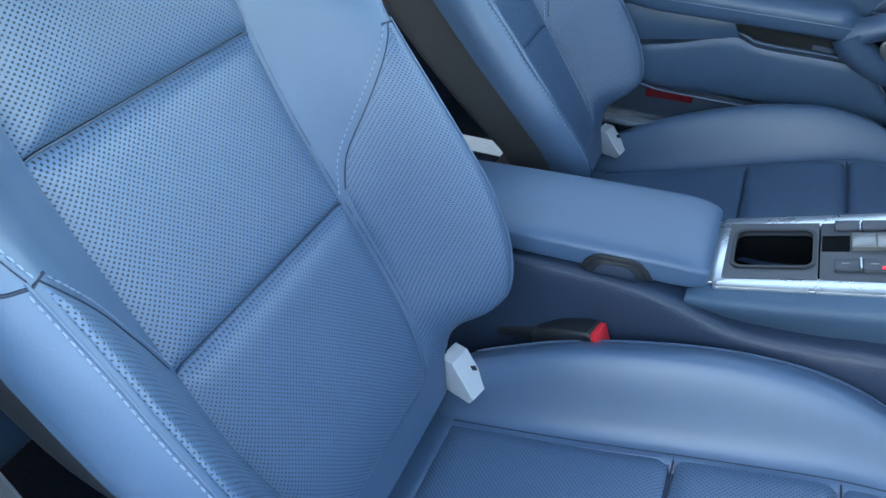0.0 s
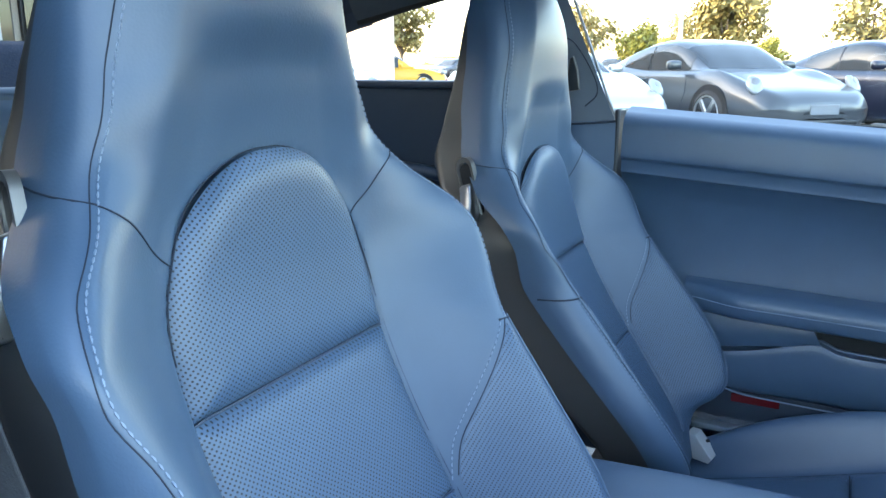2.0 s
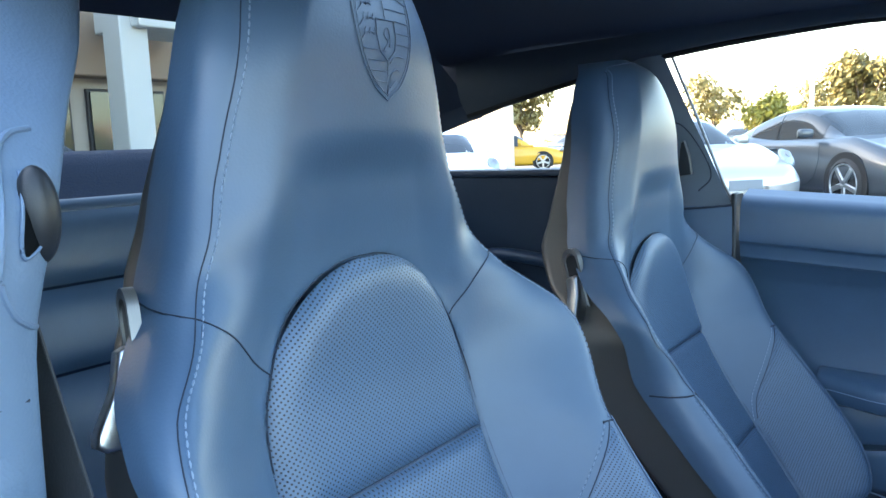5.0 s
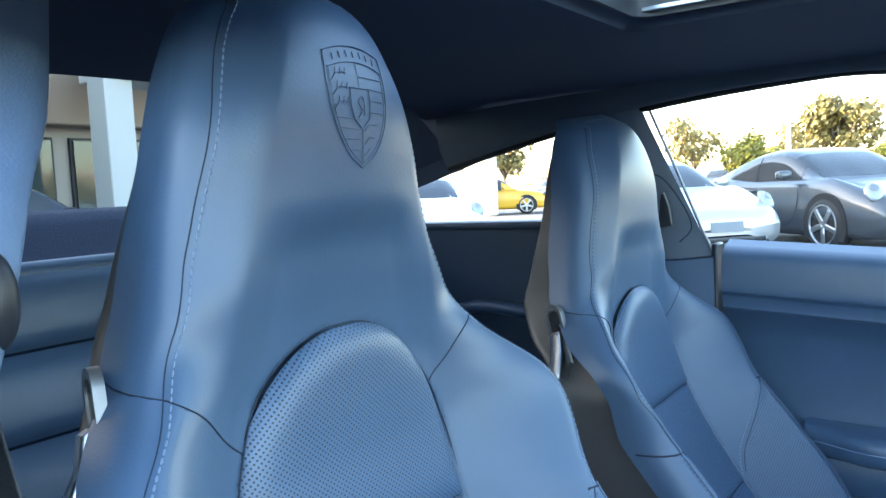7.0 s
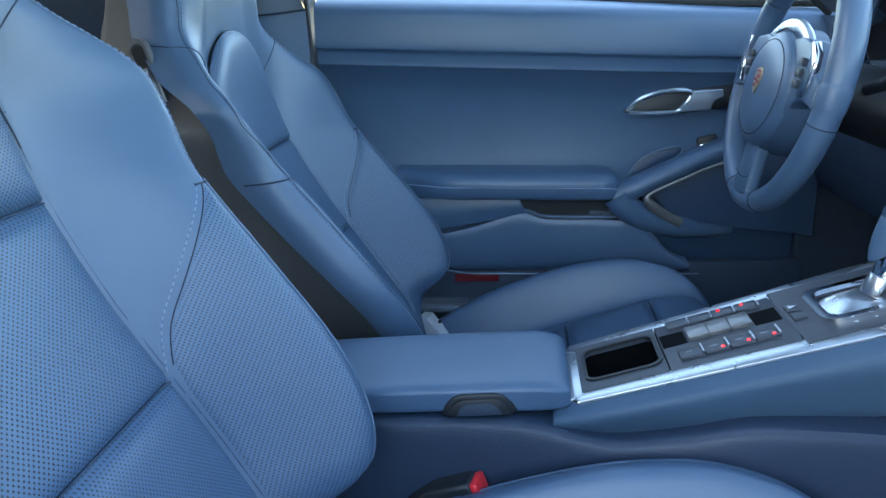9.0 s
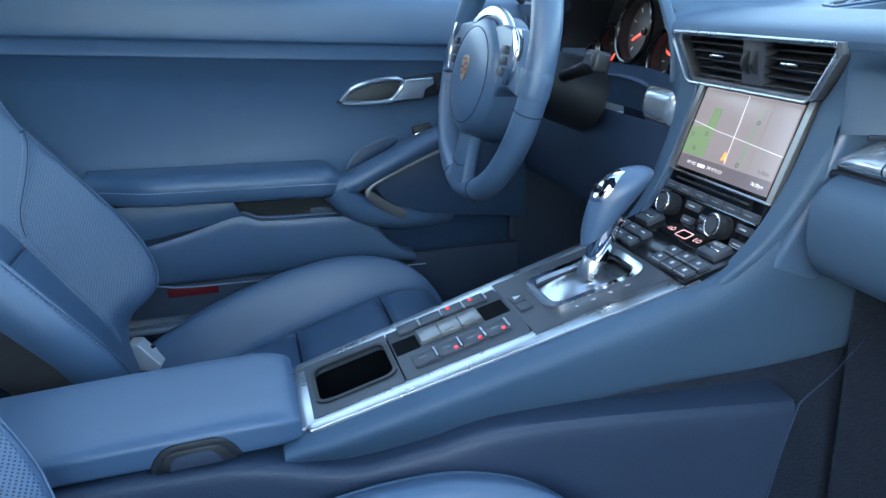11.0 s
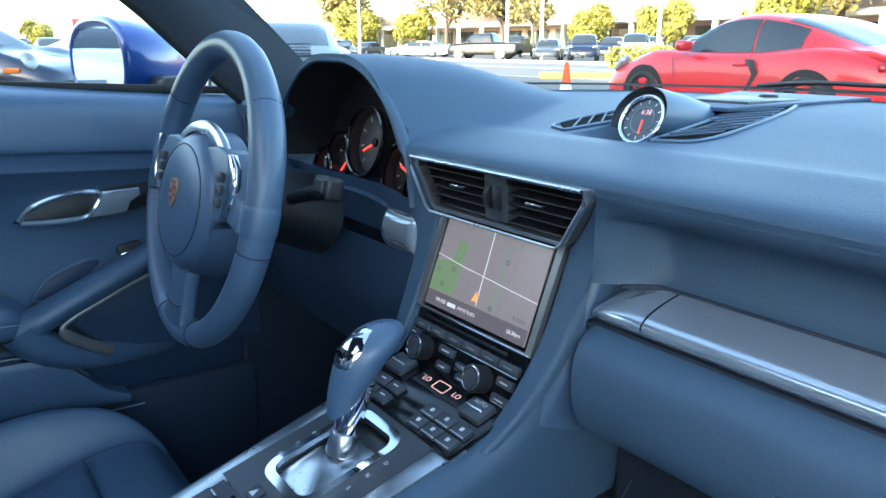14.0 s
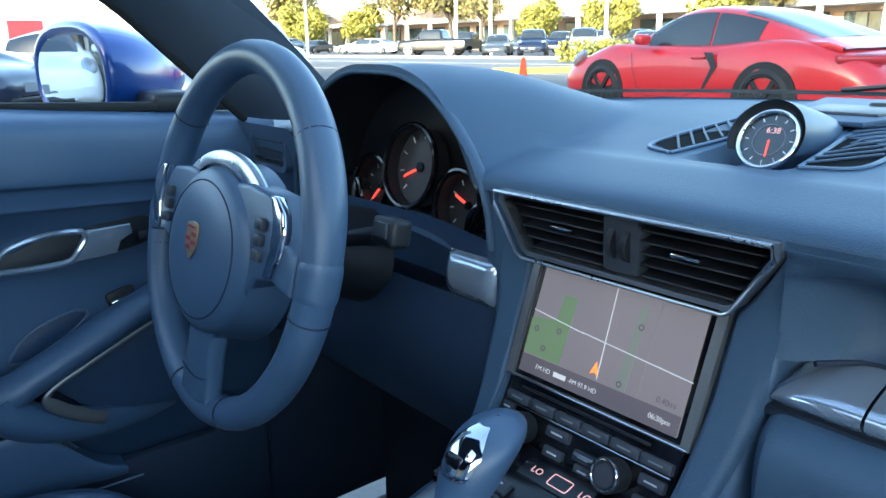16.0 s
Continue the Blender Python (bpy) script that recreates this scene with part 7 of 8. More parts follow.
def car(shape, paint, rim, label, at, detail=True):
    """A parked car: front axle at the origin, its nose along +x."""
    c = thing("parked_car", label, "car", "parked cars", at=at)
    x0 = shape["axles"][0]

    def body(a, b):
        s = shape["length"] * (1 - math.cos(math.pi * b)) / 2
        w, top = curve1(shape["width"], s), curve1(shape["deck"], s)
        low = shape["low"] + 0.10 * step(0.35, 0.0, s) + 0.12 * step(shape["length"] - 0.4, shape["length"], s)
        bulge = max(math.exp(-((s - ax) / 0.45) ** 2) for ax in shape["axles"])
        wing = shape.get("fender", 0.0) * step(1.9, 1.1, s)
        prof = [(-0.80 * w, low), (-0.97 * w, low + 0.06), (-w, low + 0.18), (-w * (1.0 + 0.012 * bulge), (low + top) / 2 + 0.02), (-0.965 * w, top - 0.12), (-0.84 * w, top - 0.030 + (0.03 + wing) * bulge), (-0.55 * w, top - 0.012), (0, top)]
        prof = prof + [(-y, z) for y, z in prof[:-1][::-1]]
        p = spline([(y, z, 0) for y, z in prof], 42)[round(a * 42)]
        if b < 1e-6 or b > 1 - 1e-6:
            return Vector((x0 - s, 0.55 * p.x, (low + top) / 2 + 0.4 * (p.y - (low + top) / 2)))
        return Vector((x0 - s, p.x, p.y))
    part("body", grid(body, 42, 48), paint, c)
    for b in (0.0, 1.0):
        part("bumper_face", flat_mesh([body(i / 42, b) + Vector((0.002 if b else -0.002, 0, 0)) for i in range(43)], [tuple(range(43))]), paint, c)

    def cabin(a, b, lift=0.0, s0=None, s1=None):
        s0, s1 = s0 or shape["roof"][0][0], s1 or shape["roof"][-1][0]
        s = s0 + (s1 - s0) * b
        z = curve1(shape["roof"], s)
        k = step(shape["roof"][0][1], 1.2, z)
        bw, rw = shape["belt_w"] * curve1(shape["width"], s) / 0.9, shape["roof_w"]
        base = min(shape["belt"], z) - 0.04
        prof = [(-bw, base), (-bw * 0.985, base + 0.05), (-(bw * 0.35 + rw * 0.65) - 0.02, base + (z - base) * 0.72), (-rw * 0.9, z - 0.05 * (z - base)), (-rw * 0.45, z - 0.004), (0, z)]
        prof = prof + [(-y, zz) for y, zz in prof[:-1][::-1]]
        pts = spline([(y, zz, 0) for y, zz in prof], 40)
        q = a * 40
        i = min(39, int(q))
        p = pts[i].lerp(pts[i + 1], q - i)
        n = Vector((0, p.x, (p.y - base) * 0.6)).normalized() if abs(p.x) > 1e-4 else Vector((0, 0, 1))
        return Vector((x0 - s, p.x, p.y)) + n * lift
    part("roof", grid(lambda a, b: cabin(a, b), 40, 40), paint, c)
    g0, g1 = shape["glass"]
    top_s = max(shape["roof"], key=lambda p: p[1])[0]
    part("windscreen", grid(lambda a, b: cabin(0.22 + 0.56 * a, b, 0.006, g0 + 0.04, top_s - 0.38), 16, 10), TINT, c)
    part("rear_screen", grid(lambda a, b: cabin(0.26 + 0.48 * a, b, 0.006, top_s + 0.62, g1), 16, 10), TINT, c)
    s0, s1 = shape["side"]
    for side in (0, 1):
        def win(a, b, u0, u1):
            q = 0.045 + (0.235 - 0.045) * b
            s = u0 + (u1 - u0) * a
            q0 = 0.05
            return cabin(q if side == 0 else 1 - q, 0.0, 0.008, s, s + 1e-6)
        mid = s0 + (s1 - s0) * 0.60
        for u0, u1 in ((s0, mid - 0.014), (mid + 0.014, s1)):
            part("side_window", grid(lambda a, b: win(a, b, u0, u1), 10, 6, flip=bool(side)), TINT, c)
    for ax in shape["axles"]:
        for s in (1, -1):
            w = curve1(shape["width"], ax)
            r = shape["r"]
            hub = Vector((x0 - ax, s * (w - 0.080), r))
            turn = Matrix.Translation(hub) @ pose(0, 0, 0, 90, 0, 0)
            part("wheel_arch", prism([((r + 0.05) * math.cos(t), (r + 0.045) * math.sin(t)) for t in [math.pi * (-0.16 + 1.32 * i / 24) for i in range(25)]], 0.03, 0, Matrix.Translation((x0 - ax, s * (w + 0.004) + (0.0 if s > 0 else 0.03), r)) @ pose(0, 0, 0, 90, 0, 0)), RUBBER, c)
            tyre = part("wheel", tube([turn @ Vector(((r - 0.075) * math.cos(t), (r - 0.075) * math.sin(t), 0)) for t in [2 * math.pi * i / 32 for i in range(32)]], 0.075, 8, True, 1.5, up=(0, 1, 0)), RUBBER, c, "black tyre")
            part("rim_dish", cylinder(r - 0.10, r - 0.10, 0.02, 28, Matrix.Translation(hub + Vector((0, s * 0.060, 0))) @ pose(0, 0, 0, 90, 0, 0)), RIM_DARK, tyre)
            part("rim_ring", tube([Matrix.Translation(hub + Vector((0, s * 0.100, 0))) @ Vector(((r - 0.095) * math.cos(t), 0, (r - 0.095) * math.sin(t))) for t in [2 * math.pi * i / 32 for i in range(32)]], 0.014, 6, True, up=(0, 1, 0)), rim, tyre)
            for k in range(5):
                part("spoke", rounded_box(r - 0.12, 0.03, 0.062, 0.008, 1, Matrix.Translation(hub + Vector((0, s * 0.095, 0))) @ pose(0, 0, 0, 0, 72 * k + 18, 0) @ pose((r - 0.10) / 2, 0, 0)), rim, tyre)
    w = curve1(shape["width"], 0.5)
    for s in (1, -1):
        hz = curve1(shape["deck"], 0.45) - 0.055
        if "fender" in shape:
            hx, hy, hz = x0 - 0.36, s * (w - 0.135), curve1(shape["deck"], 0.36) + 0.012
            lamp_at = Matrix.Translation((hx, hy, hz)) @ pose(0, 0, 0, 0, -38, s * 20)
            lamp = part("headlamp", grid(lambda a, b: lamp_at @ Vector((0.055 * math.cos(math.pi * b), 0.100 * math.sin(math.pi * b) * math.cos(2 * math.pi * a), 0.135 * math.sin(math.pi * b) * math.sin(2 * math.pi * a))), 24, 10, close_u=True), LAMP, c, "clear oval headlamp")
            part("lamp_lens", cylinder(0.050, 0.050, 0.02, 20, lamp_at @ pose(0.048, 0, 0.02, 0, 90, 0), 0.004), SATIN_GREY, lamp)
            part("door_seam", tube([Vector((x0 - p, s * (curve1(shape["width"], p) + 0.004), z)) for p, z in ((1.48, 0.80), (1.50, 0.60), (1.58, 0.40), (1.75, 0.30), (2.30, 0.30), (2.62, 0.42), (2.74, 0.60), (2.74, 0.80))], 0.0035, 6), SEAM, c)
            part("door_handle", rounded_box(0.20, 0.03, 0.035, 0.012, 2, pose(x0 - 2.52, s * (curve1(shape["width"], 2.5) - 0.006), 0.745)), paint, c)
        else:
            part("headlamp", rounded_box(0.16, 0.30, 0.13, 0.045, 3, pose(x0 - 0.17, s * (w - 0.16), hz, 0, -18, s * 28)), LAMP, c, "clear headlamp")
        if "fender" in shape:
            part("tail_lamp", rounded_box(0.13, 0.46, 0.085, 0.032, 3, pose(x0 - 4.21, s * 0.60, 0.735, 0, 0, -s * 34)), TAIL, c, "red tail lamp")
        else:
            part("tail_lamp", rounded_box(0.05, 0.34, 0.09, 0.03, 3, pose(x0 - shape["length"] + 0.17, s * 0.56, curve1(shape["deck"], shape["length"] - 0.12) - 0.03, 0, 0, s * 24)), TAIL, c, "red tail lamp")
        part("wing_mirror", rounded_box(0.12, 0.20, 0.12, 0.045, 3, pose(x0 - shape["glass"][0] - 0.42, s * (shape["belt_w"] + 0.16), shape["belt"] + 0.06)), paint, c)
    part("lower_grille", rounded_box(0.10, 1.00, 0.07, 0.02, 2, pose(x0 - 0.050, 0, shape["low"] + 0.12)), BLACK, c)
    part("number_plate", rounded_box(0.02, 0.42, 0.12, 0.004, 1, pose(x0 + 0.005 - 0.01, 0, shape["low"] + 0.27)), GREY_MARK, c)
    return c


def paint(name, color, metal=0.3, rough=0.28):
    return material(name, color, rough, metal=metal, vary=0.04, vary_size=0.3, coat=0.5)


WHITE_P = paint("white_paint", (0.78, 0.79, 0.80), 0.0)
GREY_P = paint("grey_metallic_paint", (0.060, 0.070, 0.082), 0.25)
NAVY_P = paint("navy_paint", (0.012, 0.018, 0.040), 0.2)
RED_P = paint("red_paint", (0.50, 0.016, 0.020), 0.0)
BLACK_P = paint("black_paint", (0.010, 0.010, 0.012), 0.1)
SILVER_P = paint("silver_paint", (0.50, 0.51, 0.52), 0.6)
YELLOW_P = paint("orange_paint", (0.70, 0.30, 0.02), 0.0)


def parked(x, y, heading, shape, pnt, rim, label):
    return car(shape, pnt, rim, label, pose(x, y, 0, 0, 0, heading))


parked(-0.62, 10.45, -45, COUPE, GREY_P, RIM, "grey metallic sports coupe parked in a diagonal bay").scale = (1.05, 1.05, 1.05)
navy_coupe = parked(1.9, 11.9, -45, COUPE, NAVY_P, RIM_BRONZE, "dark blue sports coupe with bronze wheels, parked")
navy_coupe.scale = (1.05, 1.05, 1.05)
# white coupe given silver paint, to carry the shade it stands in
parked(-2.76, 9.0, -45, COUPE, SILVER_P, RIM, "white sports coupe parked in a diagonal bay, painted silver for shade")
parked(-6.9, 9.0, -45, COUPE, WHITE_P, RIM, "white sports coupe parked by the pale wall")
parked(5.2, 14.5, -45, COUPE, WHITE_P, RIM, "white coupe parked at the row's end")
AMBER = material("amber_lens", (0.55, 0.13, 0.02), 0.25, vary=0.05)
for s in (1, -1):
    part("side_marker", rounded_box(0.20, 0.030, 0.065, 0.012, 2, pose(0.46, s * (curve1(COUPE["width"], 0.52) - 0.008), 0.60, 0, 0, -s * 14)), AMBER, navy_coupe, "amber side marker lamp")
red_coupe = parked(9.05, 6.0, 81, COUPE, RED_P, RIM_DARK, "bright red sports coupe with black wheels")
for s in (1, -1):
    flank_w = lambda p: s * (curve1(COUPE["width"], p) + 0.006)
    part("side_intake", flat_mesh([Vector((0.98 - p, flank_w(p), z)) for p, z in ((2.60, 0.80), (2.72, 0.80), (2.80, 0.66), (2.66, 0.44), (2.58, 0.36), (2.62, 0.46), (2.72, 0.64))], [(0, 1, 2, 6), (6, 2, 3, 5), (3, 4, 5)]), BLACK, red_coupe, "black side air intake", smooth=False)
    part("brake_caliper", rounded_box(0.06, 0.05, 0.16, 0.015, 2, pose(-0.13, s * 0.86, 0.36)), RED_PLASTIC, red_coupe)
part("tail_spoiler", tube(spline([(-3.20, 0.62, 0.765), (-3.32, 0.35, 0.765), (-3.36, 0.0, 0.765), (-3.32, -0.35, 0.765), (-3.20, -0.62, 0.765)], 24), 0.020, 8), BLACK, red_coupe, "thin black spoiler line")

# ---- buildings ----
STUCCO = material("tan_stucco", (0.42, 0.30, 0.22), 0.9, grain=0.004, grain_size=0.01, vary=0.08, vary_size=0.8)
WHITE_WALL = material("white_render", (0.74, 0.73, 0.71), 0.85, grain=0.002, grain_size=0.01, vary=0.05, vary_size=0.8)
BEIGE = material("beige_wall", (0.55, 0.47, 0.40), 0.9, grain=0.003, grain_size=0.02, vary=0.08, vary_size=1.0)
SHOP_GLASS = material("shop_glass", (0.05, 0.075, 0.075), 0.06, spec=0.9, vary=0.3, vary_size=1.2)
DARK_FRAME = material("dark_frame", (0.03, 0.03, 0.032), 0.5)

showroom = thing("showroom", "long showroom with white columns, tan fascia and large windows", "building")
part("wall", rounded_box(8.0, 30.0, 2.6, 0, 1, pose(-18.2, 1, 1.3)), BEIGE, showroom)
part("fascia", rounded_box(8.6, 30.4, 3.9, 0.03, 1, pose(-18.0, 1, 4.55)), STUCCO, showroom, "tan stucco fascia")
part("parapet", rounded_box(9.0, 30.8, 0.4, 0.03, 1, pose(-18.0, 1, 6.7)), WHITE_WALL, showroom)
for k in range(6):
    y = 7.2 - 4.0 * k
    part("column", rounded_box(0.55, 0.55, 3.6, 0.02, 1, pose(-12.4, y, 1.8)), WHITE_WALL, showroom, "white column")
    part("beam", rounded_box(1.4, 1.9, 0.5, 0.02, 1, pose(-12.6, y + 0.9, 3.55)), WHITE_WALL, showroom)
    for q in range(2):
        w = part("window", rounded_box(0.08, 1.72, 2.3, 0.01, 1, pose(-14.16, y - 1.05 - 1.9 * q, 1.25)), DARK_FRAME, showroom)
        part("pane", rounded_box(0.04, 1.60, 2.18, 0, 1, pose(-14.10, y - 1.05 - 1.9 * q, 1.25)), SHOP_GLASS, w)
for q in range(6):
    w = part("window", rounded_box(0.08, 1.72, 2.3, 0.01, 1, pose(-14.16, 8.2 + 1.9 * q, 1.25)), DARK_FRAME, showroom)
    part("pane", rounded_box(0.04, 1.60, 2.18, 0, 1, pose(-14.10, 8.2 + 1.9 * q, 1.25)), SHOP_GLASS, w)

low_wall = thing("low_building", "low beige rendered building beyond the parked cars", "building")
part("wall", rounded_box(14.0, 0.6, 2.7, 0.03, 1, pose(-20.9, 22.8, 1.35)), BEIGE, low_wall)
part("coping", rounded_box(14.1, 0.8, 0.16, 0.02, 1, pose(-20.9, 22.8, 2.78)), WHITE_WALL, low_wall)

arcade = thing("shopping_arcade", "long tan shopping arcade across the road with shaded openings", "building")
part("wall", rounded_box(8.0, 130.0, 5.2, 0, 1, pose(70.0, 62.0, 2.6)), STUCCO, arcade)
part("canopy", rounded_box(4.0, 130.0, 0.5, 0.03, 1, pose(64.5, 62.0, 3.6)), WHITE_WALL, arcade, "flat canopy")
part("parapet", rounded_box(8.6, 130.6, 0.5, 0.03, 1, pose(70.0, 62.0, 5.4)), BEIGE, arcade)
for k in range(26):
    y = 0.0 + 5.0 * k
    part("post", rounded_box(0.4, 0.4, 3.4, 0.02, 1, pose(63.0, y, 1.7)), WHITE_WALL, arcade)
    w = part("window", rounded_box(0.1, 3.8, 2.7, 0.01, 1, pose(65.96, y + 2.5, 1.55)), DARK_FRAME, arcade)
    for q in (-1, 1):
        part("pane", rounded_box(0.04, 1.75, 2.5, 0, 1, pose(65.90, y + 2.5 + 0.95 * q, 1.55)), SHOP_GLASS, w)
shop = thing("red_shop", "small shop with a red front in the distance", "building")
part("wall", rounded_box(9.0, 4.0, 3.6, 0.02, 1, pose(15.0, 62.0, 1.8)), WHITE_WALL, shop)
part("sign_band", rounded_box(2.2, 0.2, 1.5, 0.02, 1, pose(12.2, 59.95, 2.1)), RED_PLASTIC, shop, "red front panel")

# ---- trees ----
BARK = material("bark", (0.10, 0.075, 0.055), 0.9, grain=0.02, grain_size=0.05, vary=0.3, vary_size=0.1)
LEAF = material("leaf", (0.19, 0.155, 0.050), 0.6, vary=0.45, vary_size=0.5)
LEAF_B = material("bright_leaf", (0.23, 0.215, 0.035), 0.6, vary=0.35, vary_size=0.5)
rng = random.Random(4)


def tree(height, crown_w, leaf, label, at, leaves=3200, base=0.40):
    t = thing("tree", label, "tree", "trees", at=at)
    limbs = []
    trunk_top = height * base
    part("trunk", tube(spline([(0, 0, -0.1), (0.05, 0.03, trunk_top * 0.5), (0.0, 0.08, trunk_top), (0.05, 0.0, height * 0.72)], 16), lambda q: 0.16 * (1 - 0.75 * q), 8), BARK, t)
    clumps = []
    for k in range(15):
        a, r = rng.uniform(0, 6.28), crown_w * (0.10 + 0.36 * rng.random() ** 0.6)
        z = trunk_top + (height - trunk_top) * rng.uniform(0.12, 0.88)
        r *= math.sin(math.pi * min(0.95, max(0.18, (z - trunk_top * 0.8) / (height - trunk_top * 0.8)))) ** 0.5
        p = Vector((r * math.cos(a), r * math.sin(a), z))
        clumps.append((p, rng.uniform(0.16, 0.26) * crown_w))
        if k < 8:
            part("limb", tube(spline([(0, 0, trunk_top * rng.uniform(0.75, 1.1)), p * 0.5 + Vector((0, 0, trunk_top * 0.45)), p], 8), lambda q: 0.07 * (1 - 0.8 * q), 6), BARK, t)
    verts, faces = [], []
    for i in range(leaves):
        c, r = clumps[i % len(clumps)]
        d = Vector((rng.gauss(0, 1), rng.gauss(0, 1), rng.gauss(0, 0.8))).normalized() * r * rng.uniform(0.35, 1.08) ** 0.7
        p = c + d
        s = rng.uniform(0.10, 0.22) * (crown_w / 4.5) ** 0.5
        n = (d.normalized() + Vector((rng.uniform(-1, 1), rng.uniform(-1, 1), rng.uniform(-1, 1))) * 0.9).normalized()
        u = n.orthogonal().normalized()
        v = n.cross(u)
        b = len(verts)
        verts += [p - u * s, p + v * s * 0.6 + n * s * 0.15, p + u * s, p - v * s * 0.6 + n * s * 0.15]
        faces.append((b, b + 1, b + 2, b + 3))
    part("crown", flat_mesh(verts, faces), leaf, t, smooth=False)
    return t


oak = tree(4.4, 3.5, LEAF, "roundish olive-green street tree lit by low sun", pose(-5.1, 40.0, 0))
lime = tree(3.2, 2.9, LEAF_B, "bright yellow-green street tree lit by low sun", pose(-9.4, 42.0, 0), 2400, 0.3)
sparse = tree(4.6, 3.4, LEAF, "sparse olive street tree lit by low sun", pose(1.2, 41.0, 0), 1100)
for x, y, k, src in ((-12.2, 41, 0.95, sparse), (-24.0, 41, 1.05, oak), (-15, 70, 1.2, lime), (24, 78, 1.3, lime)):
    copy_thing(src, pose(x, y, 0, 0, 0, 70 * k)).scale = (k, k, k)
for i in range(22):
    if i % 5 in (1, 3):
        continue
    src = (oak, lime, sparse, lime)[i % 4]
    k = rng.uniform(1.6, 2.5)
    c = copy_thing(src, pose(58.5 + rng.uniform(-3, 2), 12 + 5.0 * i + rng.uniform(-1.5, 1.5), 0, 0, 0, rng.uniform(0, 360)))
    c.scale = (k, k, k)
for i in range(8):
    c = copy_thing((sparse, lime)[i % 2], pose(-40 + 11 * i + rng.uniform(-2, 2), 95 + rng.uniform(-5, 5), 0, 0, 0, rng.uniform(0, 360)))
    k = rng.uniform(1.0, 1.6)
    c.scale = (k, k, k)

# ---- road, kerbs, street furniture ----
ROAD = material("road_asphalt", (0.17, 0.165, 0.16), 0.9, grain=0.003, grain_size=0.01, vary=0.15, vary_size=3.0)
tagged(part("road", rounded_box(14.0, 240, 0.02, 0, 1, pose(24.0, 40, 0.005)), ROAD), "pale grey asphalt road beside the car park", "road", kind="structure")
KERB = material("concrete", (0.42, 0.40, 0.37), 0.9, grain=0.002, grain_size=0.01, vary=0.12, vary_size=0.4)
PAINT_Y = material("yellow_line", (0.60, 0.42, 0.06), 0.8, vary=0.2, vary_size=0.3)
tagged(part("far_kerb", rounded_box(0.3, 240, 0.16, 0.02, 1, pose(31.2, 40, 0.08)), KERB), "pale concrete kerb", "kerb", kind="structure")
tagged(part("road_line", rounded_box(0.12, 240, 0.006, 0, 1, pose(24.0, 40, 0.019)), MARK), "white road line", "road marking", kind="structure")
tagged(part("yellow_kerb", rounded_box(9.0, 0.35, 0.18, 0.03, 1, pose(20.0, 14.5, 0.09, 0, 0, -36)), PAINT_Y), "yellow painted kerb", "kerb", kind="structure")
hedge_v, hedge_f = [], []
for i in range(1600):
    p = Vector((rng.uniform(-2.0, 2.0), rng.uniform(-0.7, 0.7), rng.uniform(0.1, 1.0) * rng.uniform(0.7, 1)))
    n = Vector((rng.uniform(-1, 1), rng.uniform(-1, 1), rng.uniform(-0.3, 1))).normalized()
    u = n.orthogonal().normalized() * 0.09
    v = n.cross(u)
    b = len(hedge_v)
    hedge_v += [p - u, p + v * 0.7, p + u, p - v * 0.7]
    hedge_f.append((b, b + 1, b + 2, b + 3))
tagged(part("hedge", flat_mesh(hedge_v, hedge_f), LEAF_B, smooth=False, at=pose(27.5, 22.5, 0)), "low green hedge on the traffic island", "hedge", kind="stuff")

CONE_ORANGE = material("cone_orange", (0.75, 0.10, 0.02), 0.6, vary=0.08)
cone = thing("traffic_cone", "orange and white traffic cone on the road edge", "traffic cone", at=pose(9.4, 8.8, 0))
part("cone_base", rounded_box(0.36, 0.36, 0.04, 0.01, 2, pose(0, 0, 0.02)), RUBBER, cone)
part("cone_lower", cylinder(0.135, 0.085, 0.30, 24, pose(0, 0, 0.19)), MARK, cone, "white sleeve")
part("cone_top", cylinder(0.084, 0.03, 0.36, 24, pose(0, 0, 0.52)), CONE_ORANGE, cone)


def lamp_post(x, y, h):
    p = thing("lamp_post", "tall pale metal lamp post", "lamp post", "lamp posts", at=pose(x, y, 0))
    part("pole", cylinder(0.14, 0.09, h, 12, pose(0, 0, h / 2)), WHITE_WALL, p)
    part("arm", tube([(0, 0, h - 0.1), (-0.8, 0, h + 0.1), (-1.4, 0, h + 0.12)], 0.05, 8), WHITE_WALL, p)
    part("lamp_head", rounded_box(0.7, 0.26, 0.12, 0.03, 2, pose(-1.6, 0, h + 0.1)), SILVER_PAINT, p)
    return p


for x, y, h in ((40, 43.2, 9), (40, 47.2, 9), (42, 34.0, 9), (40, 70.8, 9), (3.0, 40, 7), (-8.0, 44, 6)):
    lamp_post(x, y, h)

# ---- more parked cars ----
def far(x, y, heading, shape, pnt, label):
    return car(shape, pnt, RIM, label, pose(x, y, 0, 0, 0, heading))


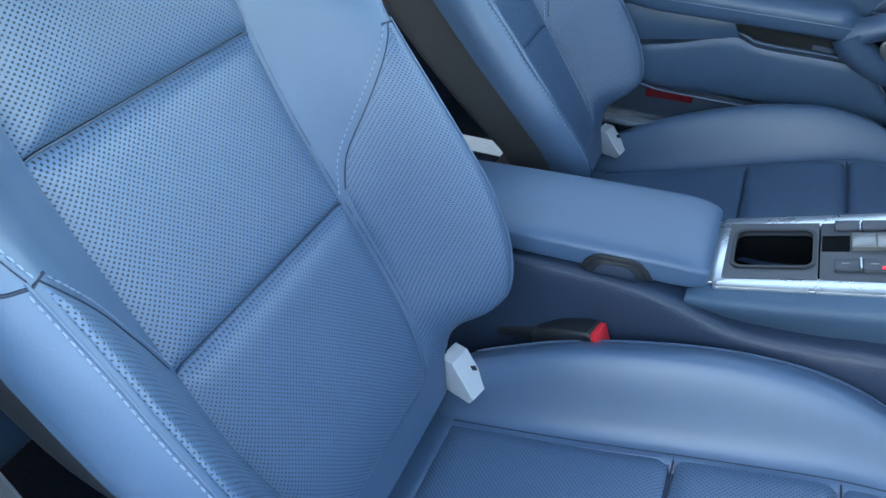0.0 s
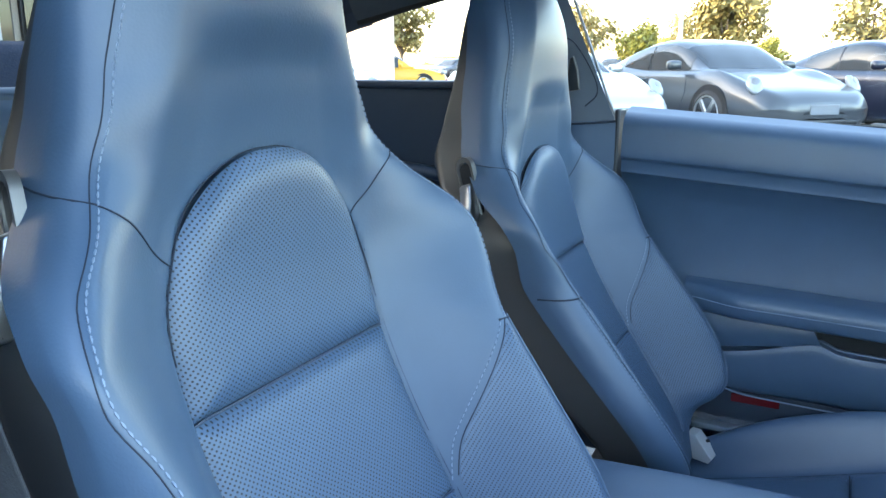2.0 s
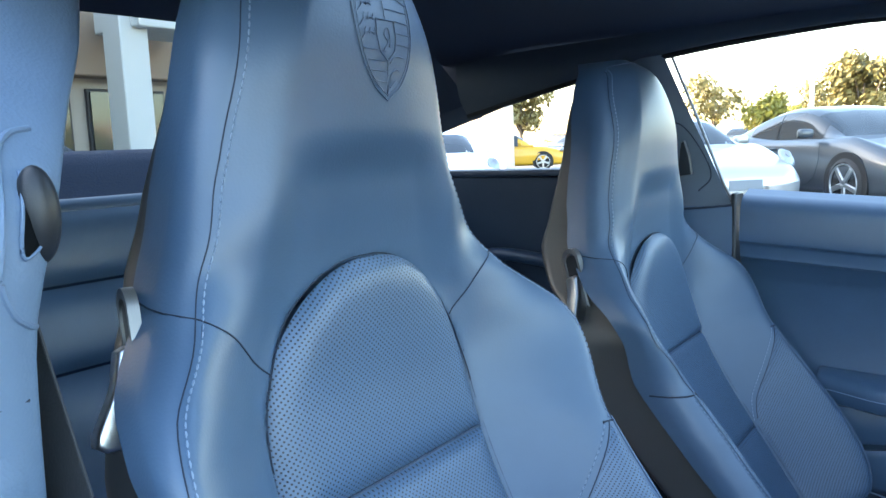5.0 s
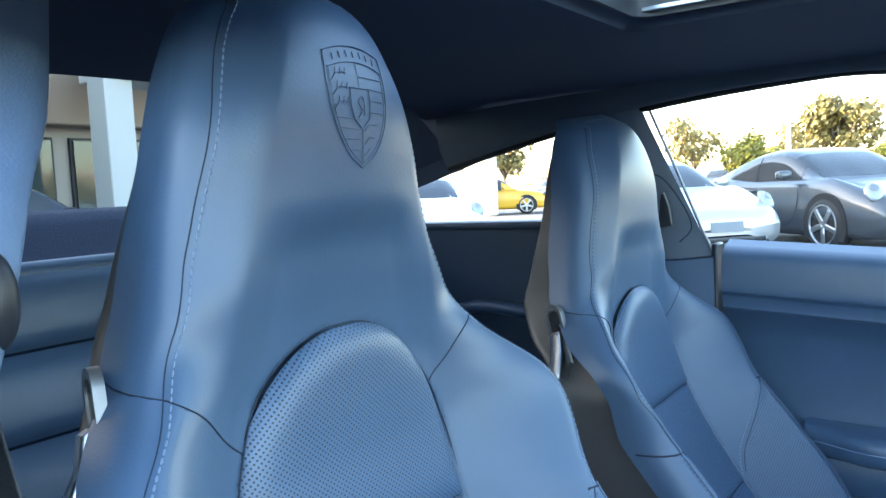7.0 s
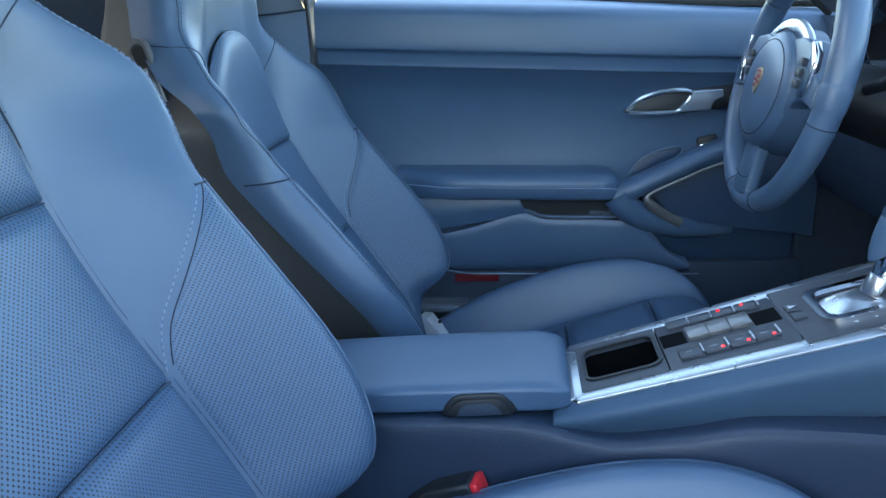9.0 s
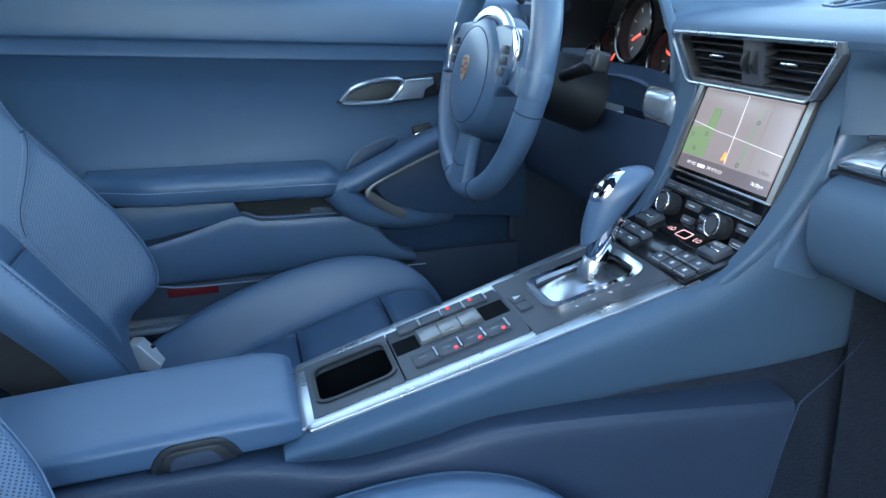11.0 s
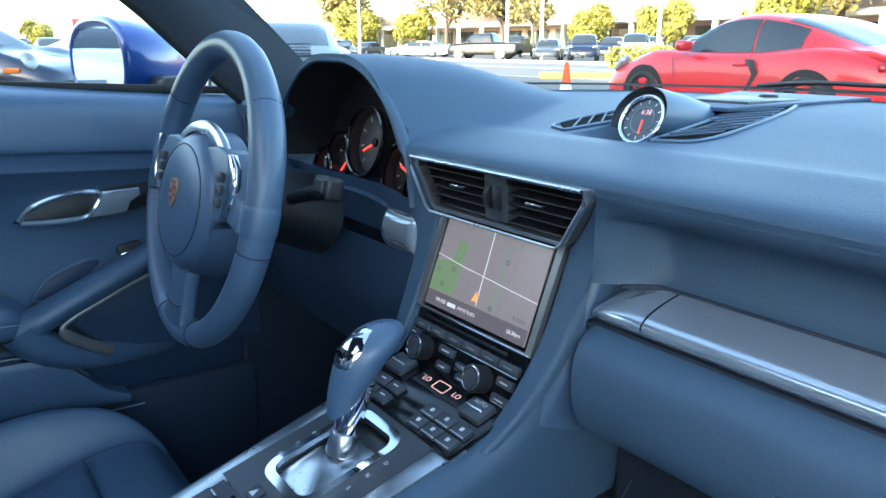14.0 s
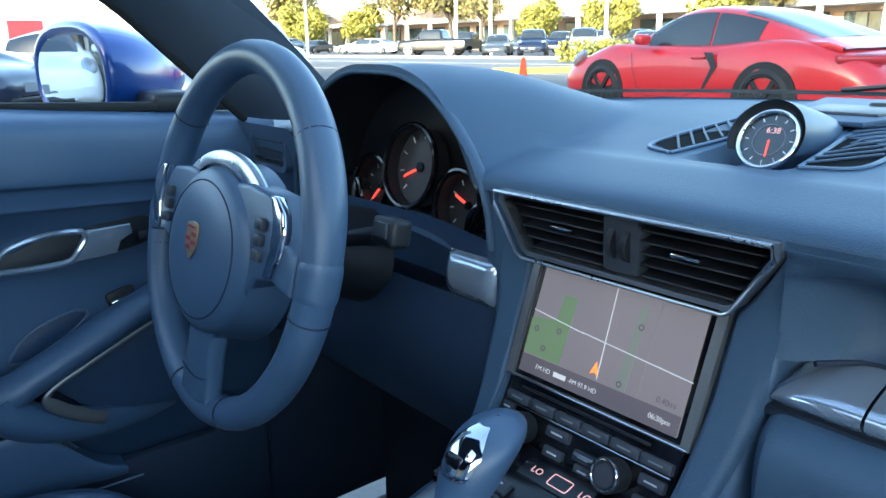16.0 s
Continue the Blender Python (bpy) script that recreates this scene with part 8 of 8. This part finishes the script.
limo = far(42.0, 66.0, 100, SEDAN, WHITE_P, "long white limousine parked across the road")
limo.scale = (1.9, 1.0, 1.0)
truck = far(36.0, 47.5, 120, TRUCK, BLACK_P, "black pickup truck parked across the road")
sed = far(36.5, 38.8, 222, SEDAN, GREY_P, "grey saloon car parked across the road")
sed2 = far(36.5, 35.4, 222, SUV, NAVY_P, "dark blue family car parked across the road")
suv = far(37.0, 31.5, 222, SUV, SILVER_P, "silver family car parked across the road")
spots = [(38, 27.5, 222, sed), (38, 24.5, 222, suv), (48, 44, 210, sed2), (48, 48, 210, sed), (48, 40, 210, suv), (48, 36, 210, sed2), (47, 55, 210, truck), (44, 78, 200, sed), (43, 84, 200, suv), (42, 90, 200, sed2)]
for x, y, h, src in spots:
    copy_thing(src, pose(x, y, 0, 0, 0, h))
taxi = far(-31.0, 57.0, 170, SUV, YELLOW_P, "orange car parked far across the car park")
for i in range(14):
    copy_thing((sed, suv, sed2, sed)[i % 4], pose(-26 + 3.1 * i, 50 + rng.uniform(-0.4, 0.4), 0, 0, 0, 265 + rng.uniform(-4, 4)))
far(-10.4, 5.2, 100, SEDAN, NAVY_P, "dark saloon car parked before the showroom")
red_far = far(12.0, 30.5, 200, SUV, paint("far_red_paint", (0.45, 0.02, 0.02), 0.0), "red car parked in the distance")
tail_coupe = far(5.6, 11.4, 66, COUPE, paint("blue_silver_paint", (0.26, 0.29, 0.33), 0.5), "pale silver coupe seen from behind with a slatted engine lid")
for k in range(5):
    part("engine_slat", tube([(-2.86 - 0.075 * k, y, 0.965 - 0.038 * k) for y in (-0.34, -0.17, 0, 0.17, 0.34)], 0.012, 6, flat=0.6), BLACK, tail_coupe, "black engine lid slat")


YELLOW_P = paint("yellow_paint", (0.62, 0.34, 0.02), 0.0)
far(-13.6, 24.6, 30, SEDAN, YELLOW_P, "yellow car parked beyond the low wall")

# plain unseen wall, added to cut low sky light on the open door's side
tagged(part("sky_blocker", rounded_box(60.0, 0.3, 2.4, 0.02, 1, pose(2.0, -13.0, 1.2)), BLOCKER_PLASTER), "plain unseen plaster wall added to block low sky light", "wall", kind="structure")
